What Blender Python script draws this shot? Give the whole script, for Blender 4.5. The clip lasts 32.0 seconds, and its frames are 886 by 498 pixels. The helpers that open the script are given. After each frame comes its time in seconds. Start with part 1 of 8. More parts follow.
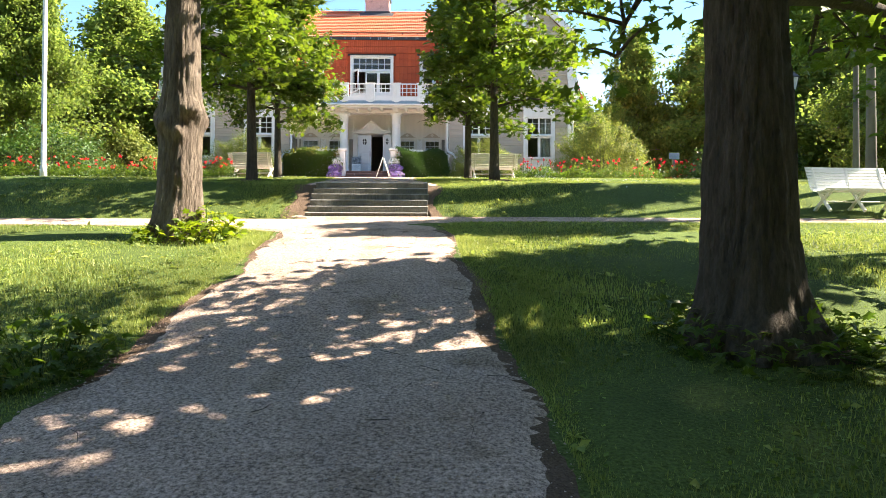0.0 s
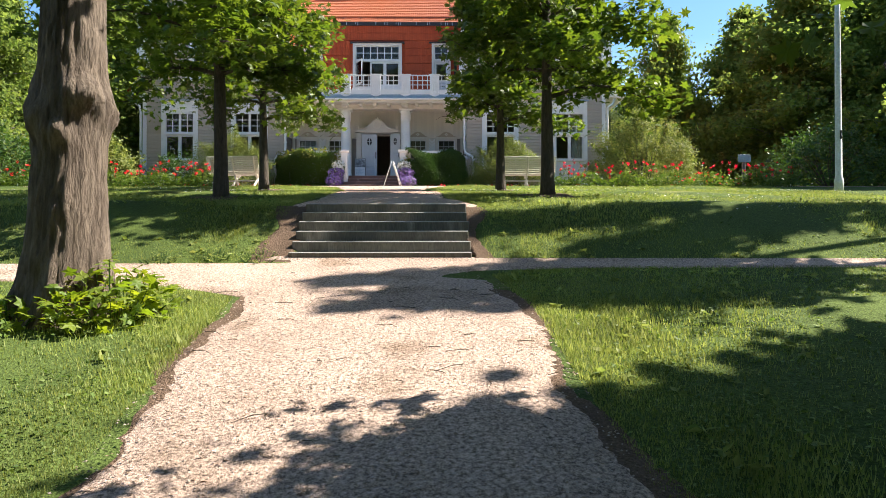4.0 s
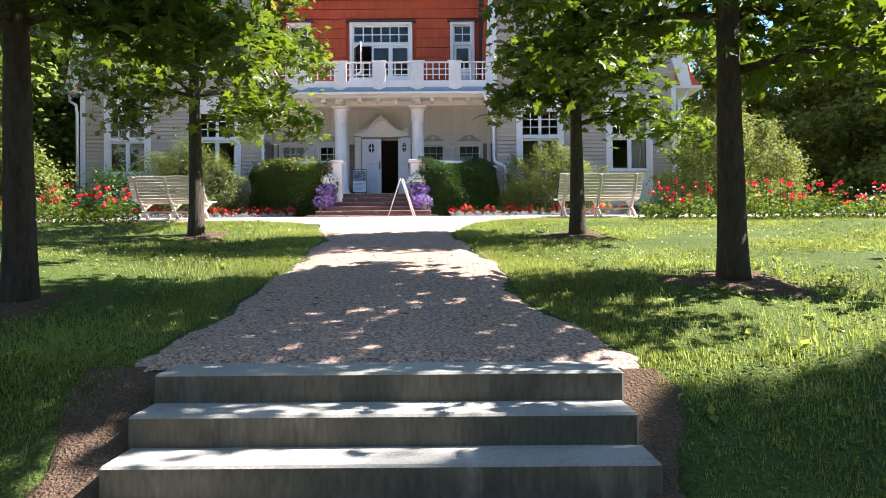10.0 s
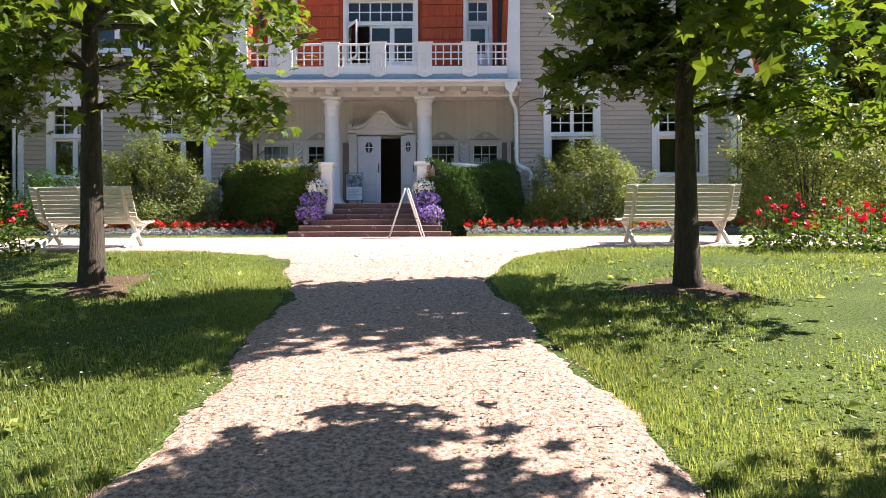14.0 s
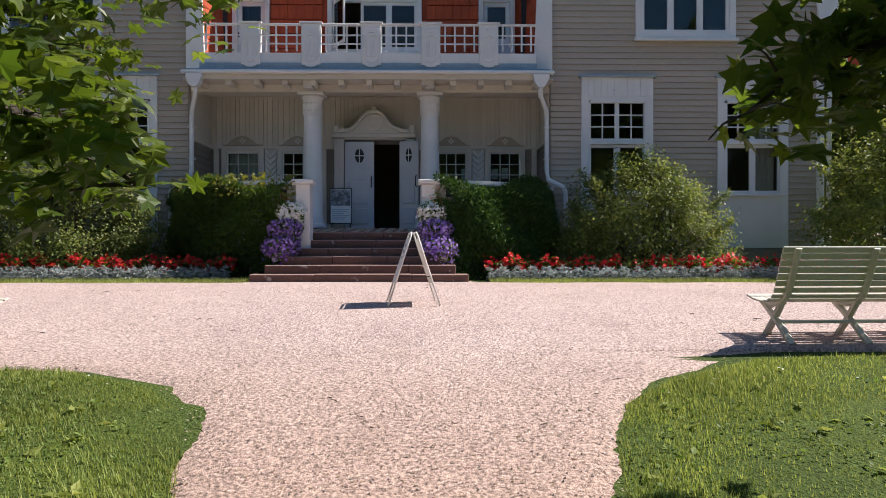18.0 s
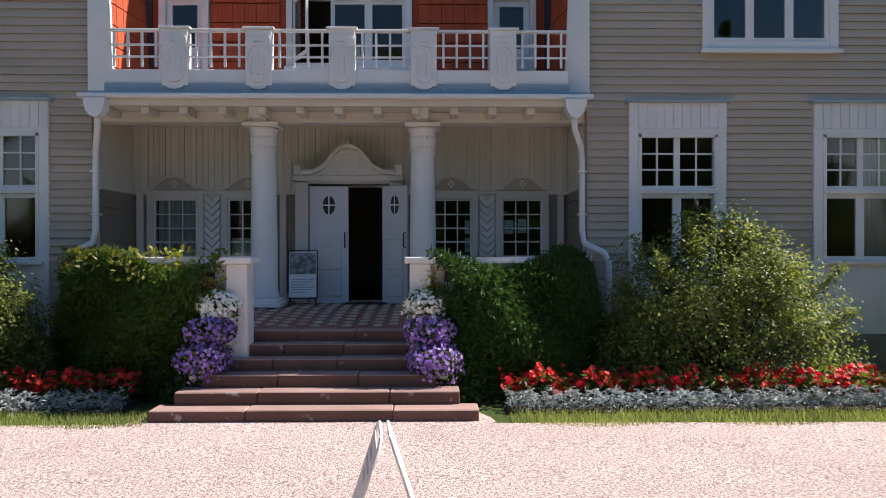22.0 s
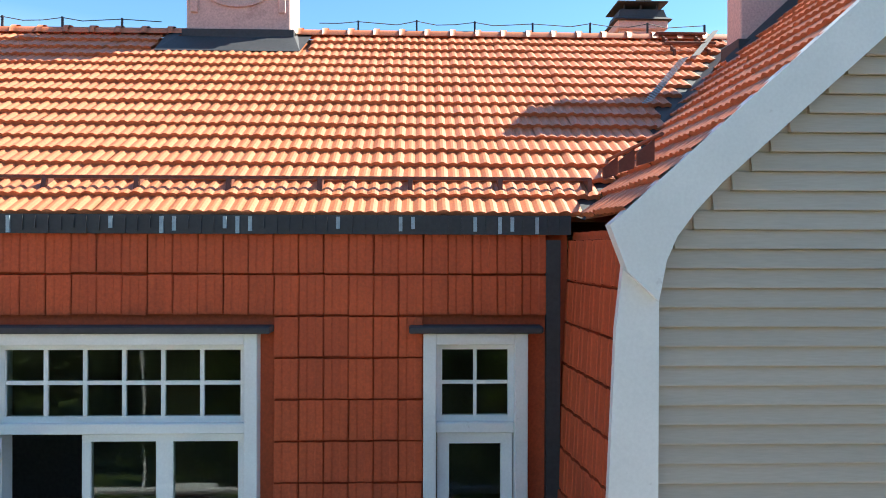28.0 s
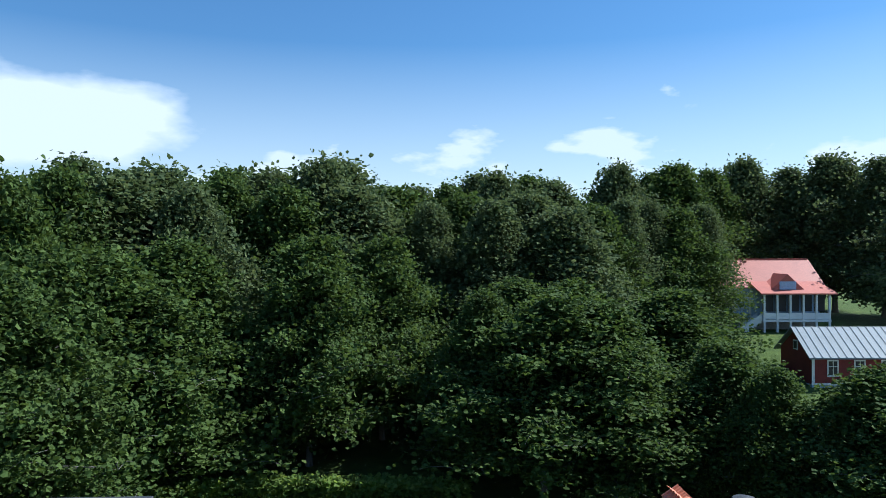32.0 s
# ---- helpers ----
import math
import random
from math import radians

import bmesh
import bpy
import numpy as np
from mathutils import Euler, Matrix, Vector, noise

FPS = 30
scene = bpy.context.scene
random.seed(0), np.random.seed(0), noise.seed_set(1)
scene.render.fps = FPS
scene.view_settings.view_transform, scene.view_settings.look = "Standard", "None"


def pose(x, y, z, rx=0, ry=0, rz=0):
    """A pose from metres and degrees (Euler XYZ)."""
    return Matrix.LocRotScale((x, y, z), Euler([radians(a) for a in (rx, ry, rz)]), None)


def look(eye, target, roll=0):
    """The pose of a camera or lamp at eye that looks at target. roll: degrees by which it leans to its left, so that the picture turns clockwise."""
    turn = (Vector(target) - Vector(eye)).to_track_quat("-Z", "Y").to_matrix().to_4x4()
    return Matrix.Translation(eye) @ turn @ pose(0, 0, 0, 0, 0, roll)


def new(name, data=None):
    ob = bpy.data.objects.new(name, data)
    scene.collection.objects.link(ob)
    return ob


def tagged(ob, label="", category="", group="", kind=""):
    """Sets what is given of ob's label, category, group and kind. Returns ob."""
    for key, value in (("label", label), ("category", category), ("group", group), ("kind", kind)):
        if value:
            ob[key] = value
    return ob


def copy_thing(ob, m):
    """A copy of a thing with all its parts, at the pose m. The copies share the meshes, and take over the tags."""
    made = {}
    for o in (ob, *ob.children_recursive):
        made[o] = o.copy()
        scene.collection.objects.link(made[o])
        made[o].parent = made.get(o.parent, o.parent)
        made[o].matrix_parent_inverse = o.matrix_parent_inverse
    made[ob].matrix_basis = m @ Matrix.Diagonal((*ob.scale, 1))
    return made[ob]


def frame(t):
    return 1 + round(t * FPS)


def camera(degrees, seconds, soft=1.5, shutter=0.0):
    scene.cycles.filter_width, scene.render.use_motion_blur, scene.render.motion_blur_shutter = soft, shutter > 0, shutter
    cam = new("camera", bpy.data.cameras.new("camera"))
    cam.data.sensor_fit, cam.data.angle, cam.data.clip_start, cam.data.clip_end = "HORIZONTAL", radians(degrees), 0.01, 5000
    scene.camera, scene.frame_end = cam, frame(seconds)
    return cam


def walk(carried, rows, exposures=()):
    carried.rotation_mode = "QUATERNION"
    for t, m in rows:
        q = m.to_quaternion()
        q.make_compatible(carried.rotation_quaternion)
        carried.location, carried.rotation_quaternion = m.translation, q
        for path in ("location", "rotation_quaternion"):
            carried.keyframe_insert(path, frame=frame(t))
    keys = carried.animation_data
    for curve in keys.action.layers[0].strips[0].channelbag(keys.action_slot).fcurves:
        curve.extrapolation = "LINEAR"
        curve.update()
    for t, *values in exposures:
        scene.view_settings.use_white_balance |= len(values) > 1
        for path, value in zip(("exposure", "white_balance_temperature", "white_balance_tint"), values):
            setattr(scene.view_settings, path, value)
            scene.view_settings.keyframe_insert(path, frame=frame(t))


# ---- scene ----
cam = camera(66.0, 32.0, soft=0.9)

PATH = [
    (0, pose(3.189, -34.796, -3.379, 90.940, -0.105, -0.939)),
    (0.5, pose(3.137, -34.120, -3.312, 90.919, -0.066, -0.952)),
    (1, pose(3.050, -33.439, -3.202, 90.952, -0.007, -0.973)),
    (1.5, pose(2.995, -32.874, -3.076, 90.921, 0.041, -0.965)),
    (2, pose(2.934, -32.324, -2.952, 90.923, 0.069, -0.917)),
    (2.5, pose(2.901, -31.892, -2.826, 90.906, 0.038, -0.858)),
    (3, pose(2.855, -31.417, -2.720, 90.875, 0.048, -0.805)),
    (3.5, pose(2.753, -30.955, -2.640, 90.806, 0.097, -0.757)),
    (5.5, pose(2.255, -28.505, -2.162, 90.717, 0.009, -0.675)),
    (6, pose(2.191, -27.977, -2.078, 90.610, 0.057, -0.658)),
    (6.5, pose(2.109, -27.300, -1.955, 90.645, 0.108, -0.575)),
    (7, pose(2.065, -26.701, -1.833, 90.577, 0.218, -0.557)),
    (7.5, pose(2.094, -26.074, -1.795, 90.601, 0.209, -0.445)),
    (8, pose(2.112, -25.528, -1.729, 90.562, 0.264, -0.437)),
    (8.5, pose(2.167, -24.959, -1.620, 90.622, 0.305, -0.351)),
    (9, pose(2.223, -24.458, -1.451, 90.665, 0.352, -0.243)),
    (9.5, pose(2.220, -24.000, -1.265, 90.652, 0.381, -0.157)),
    (10, pose(2.173, -23.561, -1.104, 90.651, 0.424, -0.062)),
    (10.5, pose(2.117, -23.146, -0.980, 90.690, 0.455, 0.007)),
    (11, pose(2.052, -22.690, -0.873, 90.711, 0.319, 0.013)),
    (11.5, pose(1.966, -22.007, -0.738, 90.723, 0.270, 0.017)),
    (12, pose(1.909, -21.439, -0.665, 90.706, 0.233, 0.019)),
    (12.5, pose(1.892, -21.076, -0.673, 90.656, 0.211, 0.022)),
    (13, pose(1.893, -20.696, -0.631, 90.574, 0.198, 0.022)),
    (13.5, pose(1.863, -20.124, -0.579, 90.573, 0.223, -0.025)),
    (14, pose(1.841, -19.561, -0.429, 90.529, 0.262, -0.073)),
    (14.5, pose(1.807, -19.143, -0.303, 90.427, 0.318, -0.118)),
    (16.5, pose(1.597, -17.107, 0.351, 89.784, -0.004, -0.616)),
    (17, pose(1.553, -16.489, 0.453, 89.802, -0.018, -0.673)),
    (17.5, pose(1.485, -15.922, 0.565, 89.766, -0.016, -0.726)),
    (18, pose(1.433, -15.420, 0.647, 89.810, 0.006, -0.778)),
    (18.5, pose(1.388, -14.879, 0.771, 89.813, 0.074, -0.884)),
    (19, pose(1.374, -14.339, 0.879, 89.928, 0.121, -0.903)),
    (19.5, pose(1.345, -13.829, 1.029, 89.951, 0.089, -0.999)),
    (20, pose(1.338, -13.338, 1.212, 89.936, 0.049, -1.089)),
    (20.5, pose(1.365, -12.889, 1.459, 89.855, 0.031, -1.073)),
    (21, pose(1.365, -12.426, 1.743, 89.746, 0.056, -1.107)),
    (21.5, pose(1.432, -11.924, 1.927, 89.719, 0.015, -1.008)),
    (22, pose(1.485, -11.313, 2.103, 89.716, 0.031, -1.008)),
    (22.5, pose(1.533, -10.726, 2.309, 89.780, 0.087, -1.048)),
    (23, pose(1.590, -10.249, 2.556, 89.869, 0.173, -1.053)),
    (23.5, pose(1.627, -9.875, 2.918, 89.881, 0.179, -0.988)),
    (24, pose(1.631, -9.594, 3.317, 89.877, 0.232, -0.980)),
    (24.5, pose(1.647, -9.314, 3.775, 89.895, 0.294, -1.007)),
    (26.5, pose(2.051, -6.889, 6.106, 89.910, 0.069, -1.605)),
    (27, pose(2.253, -6.149, 6.760, 89.884, -0.134, -1.597)),
    (27.5, pose(2.415, -5.420, 7.480, 89.878, -0.193, -1.547)),
    (28, pose(2.527, -4.632, 8.137, 89.861, -0.161, -1.554)),
    (28.5, pose(2.615, -3.911, 9.009, 89.742, -0.075, -1.714)),
    (29, pose(2.713, -3.201, 9.935, 89.612, -0.059, -1.915)),
    (29.5, pose(2.779, -2.558, 10.851, 89.637, -0.089, -2.109)),
    (30, pose(2.837, -1.977, 11.730, 89.869, 0.048, -2.163)),
    (30.5, pose(2.878, -1.390, 12.613, 90.020, 0.131, -2.281)),
    (31, pose(2.890, -0.857, 13.518, 90.074, 0.128, -2.342)),
    (31.5, pose(2.848, -0.455, 14.424, 90.143, 0.165, -2.417)),
    (32, pose(2.729, -0.077, 15.355, 90.226, 0.152, -2.494)),
]
walk(cam, PATH, [(0, 2.45, 7500, 9), (2, 2.3, 7300, 9), (3.5, 1.9, 7000, 9), (6, 0.95, 6700, 11), (8, 1.25, 6600, 13), (9, 1.6, 6600, 14), (10, 2.0, 6600, 14), (11, 2.07, 6700, 14), (13, 2.0, 6900, 15), (14.5, 1.55, 6800, 14), (16.5, 1.35, 6700, 11), (19, 0.45, 6600, 14), (20.5, 0.48, 6600, 14),
                 (22, 0.9, 6600, 14), (23, 1.25, 6600, 14), (24, 2.05, 6700, 12), (26.5, 1.95, 6600, 9), (28, 1.75, 6500, 1), (28.5, 1.7, 6500, 0), (29, 1.2, 6400, 3), (29.5, 0.7, 6200, 5), (30, 0.46, 6100, 5), (31, 0.66, 5600, 4), (32, 0.72, 5500, 3)])

SUN_TO = Vector((2.75, 0.76, 3.0)).normalized()

# world: clear sky with a few fair-weather clouds low over the woods
world = bpy.data.worlds.new("sky")
scene.world = world
world.use_nodes = True
wn, wl = world.node_tree.nodes, world.node_tree.links
bg = wn["Background"]
sky = wn.new("ShaderNodeTexSky")
sky.sky_type = "NISHITA"
sky.sun_disc = False
sky.sun_elevation = math.asin(SUN_TO.z)
sky.sun_rotation = math.atan2(SUN_TO.x, SUN_TO.y)
sky.air_density, sky.dust_density, sky.ozone_density = 1.0, 0.4, 2.5
wc = wn.new("ShaderNodeTexCoord")
wmap = wn.new("ShaderNodeMapping")
wmap.inputs["Scale"].default_value = (1.0, 1.0, 2.6)
wl.new(wc.outputs["Generated"], wmap.inputs["Vector"])
wnoise = wn.new("ShaderNodeTexNoise")
wnoise.inputs["Scale"].default_value, wnoise.inputs["Detail"].default_value, wnoise.inputs["Roughness"].default_value = 5.0, 10.0, 0.52
wl.new(wmap.outputs["Vector"], wnoise.inputs["Vector"])
wsep = wn.new("ShaderNodeSeparateXYZ")
wl.new(wc.outputs["Generated"], wsep.inputs["Vector"])


def wmath(op, a, b):
    m_ = wn.new("ShaderNodeMath")
    m_.operation = op
    for k_, v_ in ((0, a), (1, b)):
        if isinstance(v_, (int, float)):
            m_.inputs[k_].default_value = v_
        else:
            wl.new(v_, m_.inputs[k_])
    return m_.outputs["Value"]


def wrange(v_, a0, a1, b0, b1):
    m_ = wn.new("ShaderNodeMapRange")
    for k_, x_ in zip(("From Min", "From Max", "To Min", "To Max"), (a0, a1, b0, b1)):
        m_.inputs[k_].default_value = x_
    wl.new(v_, m_.inputs["Value"])
    return m_.outputs["Result"]


# small cumulus low over the horizon, and one large bank of cloud
puffs = wrange(wmath("SUBTRACT", wnoise.outputs["Fac"], wrange(wsep.outputs["Z"], 0.12, 0.30, -0.03, 0.36)), 0.45, 0.55, 0.0, 0.85)
woff = wn.new("ShaderNodeVectorMath")
woff.operation = "SUBTRACT"
wl.new(wc.outputs["Generated"], woff.inputs[0])
woff.inputs[1].default_value = (-0.50, 0.84, 0.165)
wsc = wn.new("ShaderNodeVectorMath")
wsc.operation = "MULTIPLY"
wl.new(woff.outputs["Vector"], wsc.inputs[0])
wsc.inputs[1].default_value = (3.0, 3.0, 10.5)
wlen = wn.new("ShaderNodeVectorMath")
wlen.operation = "LENGTH"
wl.new(wsc.outputs["Vector"], wlen.inputs[0])
bank = wrange(wmath("SUBTRACT", wmath("ADD", wmath("MULTIPLY", wnoise.outputs["Fac"], 1.3), 0.3), wlen.outputs["Value"]), 0.0, 0.35, 0.0, 0.95)
haze = wrange(wsep.outputs["Z"], 0.29, 0.04, 0.06, 0.66)
wmul = wn.new("ShaderNodeMath")
wmul.operation = "MAXIMUM"
wl.new(wmath("MAXIMUM", puffs, bank), wmul.inputs[0])
wl.new(haze, wmul.inputs[1])
wmix = wn.new("ShaderNodeMix")
wmix.data_type = "RGBA"
wl.new(wmul.outputs["Value"], wmix.inputs["Factor"])
wsat = wn.new("ShaderNodeHueSaturation")
wsat.inputs["Saturation"].default_value = 1.32
wl.new(sky.outputs["Color"], wsat.inputs["Color"])
wl.new(wsat.outputs["Color"], wmix.inputs["A"])
wmix.inputs["B"].default_value = (7.5, 7.8, 8.3, 1)
wl.new(wmix.outputs["Result"], bg.inputs["Color"])
bg.inputs["Strength"].default_value = 0.078

sun = new("sun", bpy.data.lights.new("sun", "SUN"))
sun.data.energy, sun.data.angle, sun.data.color = 5.0, radians(0.53), (1.0, 0.95, 0.87)
sun.matrix_world = look((0, 0, 60), Vector((0, 0, 60)) - SUN_TO)


# ---- materials ----
def mat(name, c1, c2=None, rough=0.7, scale=2.0, fine=40.0, bump=0.15, dist=0.01, metal=0.0, spec=0.4, vary=0.0, island=False,
        stretch=(1, 1, 1), fine_amt=0.18, contrast=0.25, stain=None, grit=3, coarse=0.5, crisp=0.25, under_trees=None):
    """A surface of two tones with grain at two scales, laid out in metres."""
    c2 = c2 or tuple(v * 0.75 for v in c1)
    m = bpy.data.materials.new(name)
    m.use_nodes = True
    n, l = m.node_tree.nodes, m.node_tree.links
    b = n["Principled BSDF"]
    b.inputs["Roughness"].default_value, b.inputs["Metallic"].default_value = rough, metal
    b.inputs["Specular IOR Level"].default_value = spec
    geo = n.new("ShaderNodeNewGeometry")
    mp = n.new("ShaderNodeMapping")
    mp.inputs["Scale"].default_value = stretch
    l.new(geo.outputs["Position"], mp.inputs["Vector"])
    n1 = n.new("ShaderNodeTexNoise")
    n1.inputs["Scale"].default_value, n1.inputs["Detail"].default_value = scale, 4
    l.new(mp.outputs["Vector"], n1.inputs["Vector"])
    n2 = n.new("ShaderNodeTexNoise")
    n2.inputs["Scale"].default_value, n2.inputs["Detail"].default_value, n2.inputs["Roughness"].default_value = fine, grit, coarse
    l.new(mp.outputs["Vector"], n2.inputs["Vector"])
    r = n.new("ShaderNodeMapRange")
    r.inputs["From Min"].default_value, r.inputs["From Max"].default_value = 0.5 - contrast, 0.5 + contrast
    l.new(n1.outputs["Fac"], r.inputs["Value"])
    mx = n.new("ShaderNodeMix")
    mx.data_type = "RGBA"
    mx.inputs["A"].default_value, mx.inputs["B"].default_value = (*c1, 1), (*c2, 1)
    l.new(r.outputs["Result"], mx.inputs["Factor"])
    last = mx.outputs["Result"]
    if stain:
        n3 = n.new("ShaderNodeTexNoise")
        n3.inputs["Scale"].default_value, n3.inputs["Detail"].default_value = stain[1], 6
        l.new(mp.outputs["Vector"], n3.inputs["Vector"])
        r3 = n.new("ShaderNodeMapRange")
        r3.inputs["From Min"].default_value, r3.inputs["From Max"].default_value = stain[2], stain[2] + 0.12
        l.new(n3.outputs["Fac"], r3.inputs["Value"])
        mx3 = n.new("ShaderNodeMix")
        mx3.data_type = "RGBA"
        l.new(r3.outputs["Result"], mx3.inputs["Factor"])
        l.new(last, mx3.inputs["A"])
        mx3.inputs["B"].default_value = (*stain[0], 1)
        last = mx3.outputs["Result"]
    if under_trees:
        # a second tint, painting in the warm light under trees, takes over along the walk
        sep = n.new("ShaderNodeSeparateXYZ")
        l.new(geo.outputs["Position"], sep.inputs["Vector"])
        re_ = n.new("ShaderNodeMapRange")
        re_.inputs["From Min"].default_value, re_.inputs["From Max"].default_value = under_trees[1], under_trees[2]
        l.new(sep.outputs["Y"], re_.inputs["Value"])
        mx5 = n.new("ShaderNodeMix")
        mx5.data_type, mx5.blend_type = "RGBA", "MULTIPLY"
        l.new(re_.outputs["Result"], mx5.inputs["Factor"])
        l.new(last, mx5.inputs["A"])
        mx5.inputs["B"].default_value = (*under_trees[0], 1)
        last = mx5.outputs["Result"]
    hs = n.new("ShaderNodeHueSaturation")
    l.new(last, hs.inputs["Color"])
    r2 = n.new("ShaderNodeMapRange")
    r2.inputs["From Min"].default_value, r2.inputs["From Max"].default_value = 0.5 - crisp, 0.5 + crisp
    r2.inputs["To Min"].default_value, r2.inputs["To Max"].default_value = 1 - fine_amt, 1 + fine_amt
    l.new(n2.outputs["Fac"], r2.inputs["Value"])
    val = r2.outputs["Result"]
    if vary:
        rnd = geo.outputs["Random Per Island"] if island else n.new("ShaderNodeObjectInfo").outputs["Random"]
        r4 = n.new("ShaderNodeMapRange")
        r4.inputs["To Min"].default_value, r4.inputs["To Max"].default_value = 1 - vary, 1 + vary
        l.new(rnd, r4.inputs["Value"])
        mm = n.new("ShaderNodeMath")
        mm.operation = "MULTIPLY"
        l.new(val, mm.inputs[0])
        l.new(r4.outputs["Result"], mm.inputs[1])
        val = mm.outputs["Value"]
    l.new(val, hs.inputs["Value"])
    l.new(hs.outputs["Color"], b.inputs["Base Color"])
    if bump:
        bp = n.new("ShaderNodeBump")
        bp.inputs["Strength"].default_value, bp.inputs["Distance"].default_value = bump, dist
        l.new(n2.outputs["Fac"], bp.inputs["Height"])
        l.new(bp.outputs["Normal"], b.inputs["Normal"])
    return m


def leaf_mat(name, c1, c2, through_amt=0.45, rough=0.5, vary=0.3, spec=0.35):
    """Foliage: a glossy leaf that lets light through, its tone differing from leaf to leaf."""
    m = bpy.data.materials.new(name)
    m.use_nodes = True
    n, l = m.node_tree.nodes, m.node_tree.links
    b, out = n["Principled BSDF"], n["Material Output"]
    b.inputs["Roughness"].default_value, b.inputs["Specular IOR Level"].default_value = rough, spec
    geo = n.new("ShaderNodeNewGeometry")
    mx = n.new("ShaderNodeMix")
    mx.data_type = "RGBA"
    mx.inputs["A"].default_value, mx.inputs["B"].default_value = (*c1, 1), (*c2, 1)
    l.new(geo.outputs["Random Per Island"], mx.inputs["Factor"])
    ns = n.new("ShaderNodeTexNoise")
    ns.inputs["Scale"].default_value = 0.7
    l.new(geo.outputs["Position"], ns.inputs["Vector"])
    r = n.new("ShaderNodeMapRange")
    r.inputs["From Min"].default_value, r.inputs["From Max"].default_value = 0.3, 0.7
    r.inputs["To Min"].default_value, r.inputs["To Max"].default_value = 1 - vary, 1 + vary
    l.new(ns.outputs["Fac"], r.inputs["Value"])
    hs = n.new("ShaderNodeHueSaturation")
    l.new(mx.outputs["Result"], hs.inputs["Color"])
    l.new(r.outputs["Result"], hs.inputs["Value"])
    l.new(hs.outputs["Color"], b.inputs["Base Color"])
    tr = n.new("ShaderNodeBsdfTranslucent")
    hs2 = n.new("ShaderNodeHueSaturation")
    hs2.inputs["Saturation"].default_value, hs2.inputs["Value"].default_value, hs2.inputs["Hue"].default_value = 1.1, 1.7, 0.485
    l.new(hs.outputs["Color"], hs2.inputs["Color"])
    l.new(hs2.outputs["Color"], tr.inputs["Color"])
    ms = n.new("ShaderNodeMixShader")
    ms.inputs["Fac"].default_value = through_amt
    l.new(b.outputs["BSDF"], ms.inputs[1])
    l.new(tr.outputs["BSDF"], ms.inputs[2])
    l.new(ms.outputs["Shader"], out.inputs["Surface"])
    return m


def glass_mat():
    m = bpy.data.materials.new("window_glass")
    m.use_nodes = True
    n, l = m.node_tree.nodes, m.node_tree.links
    fr = n.new("ShaderNodeFresnel")
    fr.inputs["IOR"].default_value = 1.47
    geo = n.new("ShaderNodeNewGeometry")
    ns = n.new("ShaderNodeTexNoise")
    ns.inputs["Scale"].default_value = 2.5
    l.new(geo.outputs["Position"], ns.inputs["Vector"])
    bp = n.new("ShaderNodeBump")
    bp.inputs["Strength"].default_value, bp.inputs["Distance"].default_value = 0.05, 0.02
    l.new(ns.outputs["Fac"], bp.inputs["Height"])
    gl, tp, ms = n.new("ShaderNodeBsdfGlossy"), n.new("ShaderNodeBsdfTransparent"), n.new("ShaderNodeMixShader")
    gl.inputs["Roughness"].default_value = 0.02
    tp.inputs["Color"].default_value = (0.85, 0.9, 0.88, 1)
    l.new(bp.outputs["Normal"], gl.inputs["Normal"])
    l.new(fr.outputs["Fac"], ms.inputs["Fac"])
    l.new(tp.outputs["BSDF"], ms.inputs[1])
    l.new(gl.outputs["BSDF"], ms.inputs[2])
    l.new(ms.outputs["Shader"], n["Material Output"].inputs["Surface"])
    return m


M_GRASS = mat("lawn_soil_and_grass", (0.085, 0.12, 0.03), (0.05, 0.075, 0.022), 0.95, 0.9, 45, 0.8, 0.03, spec=0.1, fine_amt=0.5, stain=((0.16, 0.17, 0.05), 0.5, 0.62))
# the walk's tint stands in for warm, dim light beneath the maples
M_GRAVEL = mat("pink_granite_gravel", (0.485, 0.378, 0.35), (0.42, 0.322, 0.30), 0.95, 0.7, 40, 0.9, 0.015, spec=0.2, fine_amt=0.66, stain=((0.41, 0.315, 0.29), 1.3, 0.60), grit=5, coarse=0.74, crisp=0.13, under_trees=((0.93, 0.83, 0.73), -9.0, -13.0))
M_STEPC = mat("pale_concrete_tread", (0.38, 0.37, 0.35), (0.27, 0.265, 0.25), 0.9, 2.5, 60, 0.4, 0.008, stain=((0.16, 0.15, 0.13), 5.0, 0.62))
# darker copy of the step concrete, with the risers' shade painted in
M_RISER = mat("shaded_concrete_face", (0.17, 0.155, 0.13), (0.10, 0.095, 0.08), 0.95, 3.5, 50, 0.5, 0.01, stretch=(1, 1, 0.25), fine_amt=0.25, stain=((0.26, 0.24, 0.21), 4.0, 0.60))
# one granite in two tones: shade painted into faces, sun into treads
M_GRANITE = mat("shaded_red_granite", (0.16, 0.085, 0.068), (0.105, 0.058, 0.048), 0.85, 3.0, 90, 0.3, 0.006, vary=0.12, stain=((0.42, 0.36, 0.33), 6.0, 0.64))
M_TREAD = mat("sunlit_red_granite_tread", (0.36, 0.235, 0.20), (0.26, 0.165, 0.14), 0.8, 3.0, 90, 0.3, 0.006, vary=0.10, stain=((0.42, 0.36, 0.33), 6.0, 0.64))
M_SIDING = mat("grey_beige_painted_boards", (0.48, 0.41, 0.33), (0.425, 0.362, 0.29), 0.6, 1.2, 30, 0.12, 0.004, vary=0.05, stretch=(0.25, 1, 2.5), fine_amt=0.06, stain=((0.38, 0.325, 0.265), 3.0, 0.66))
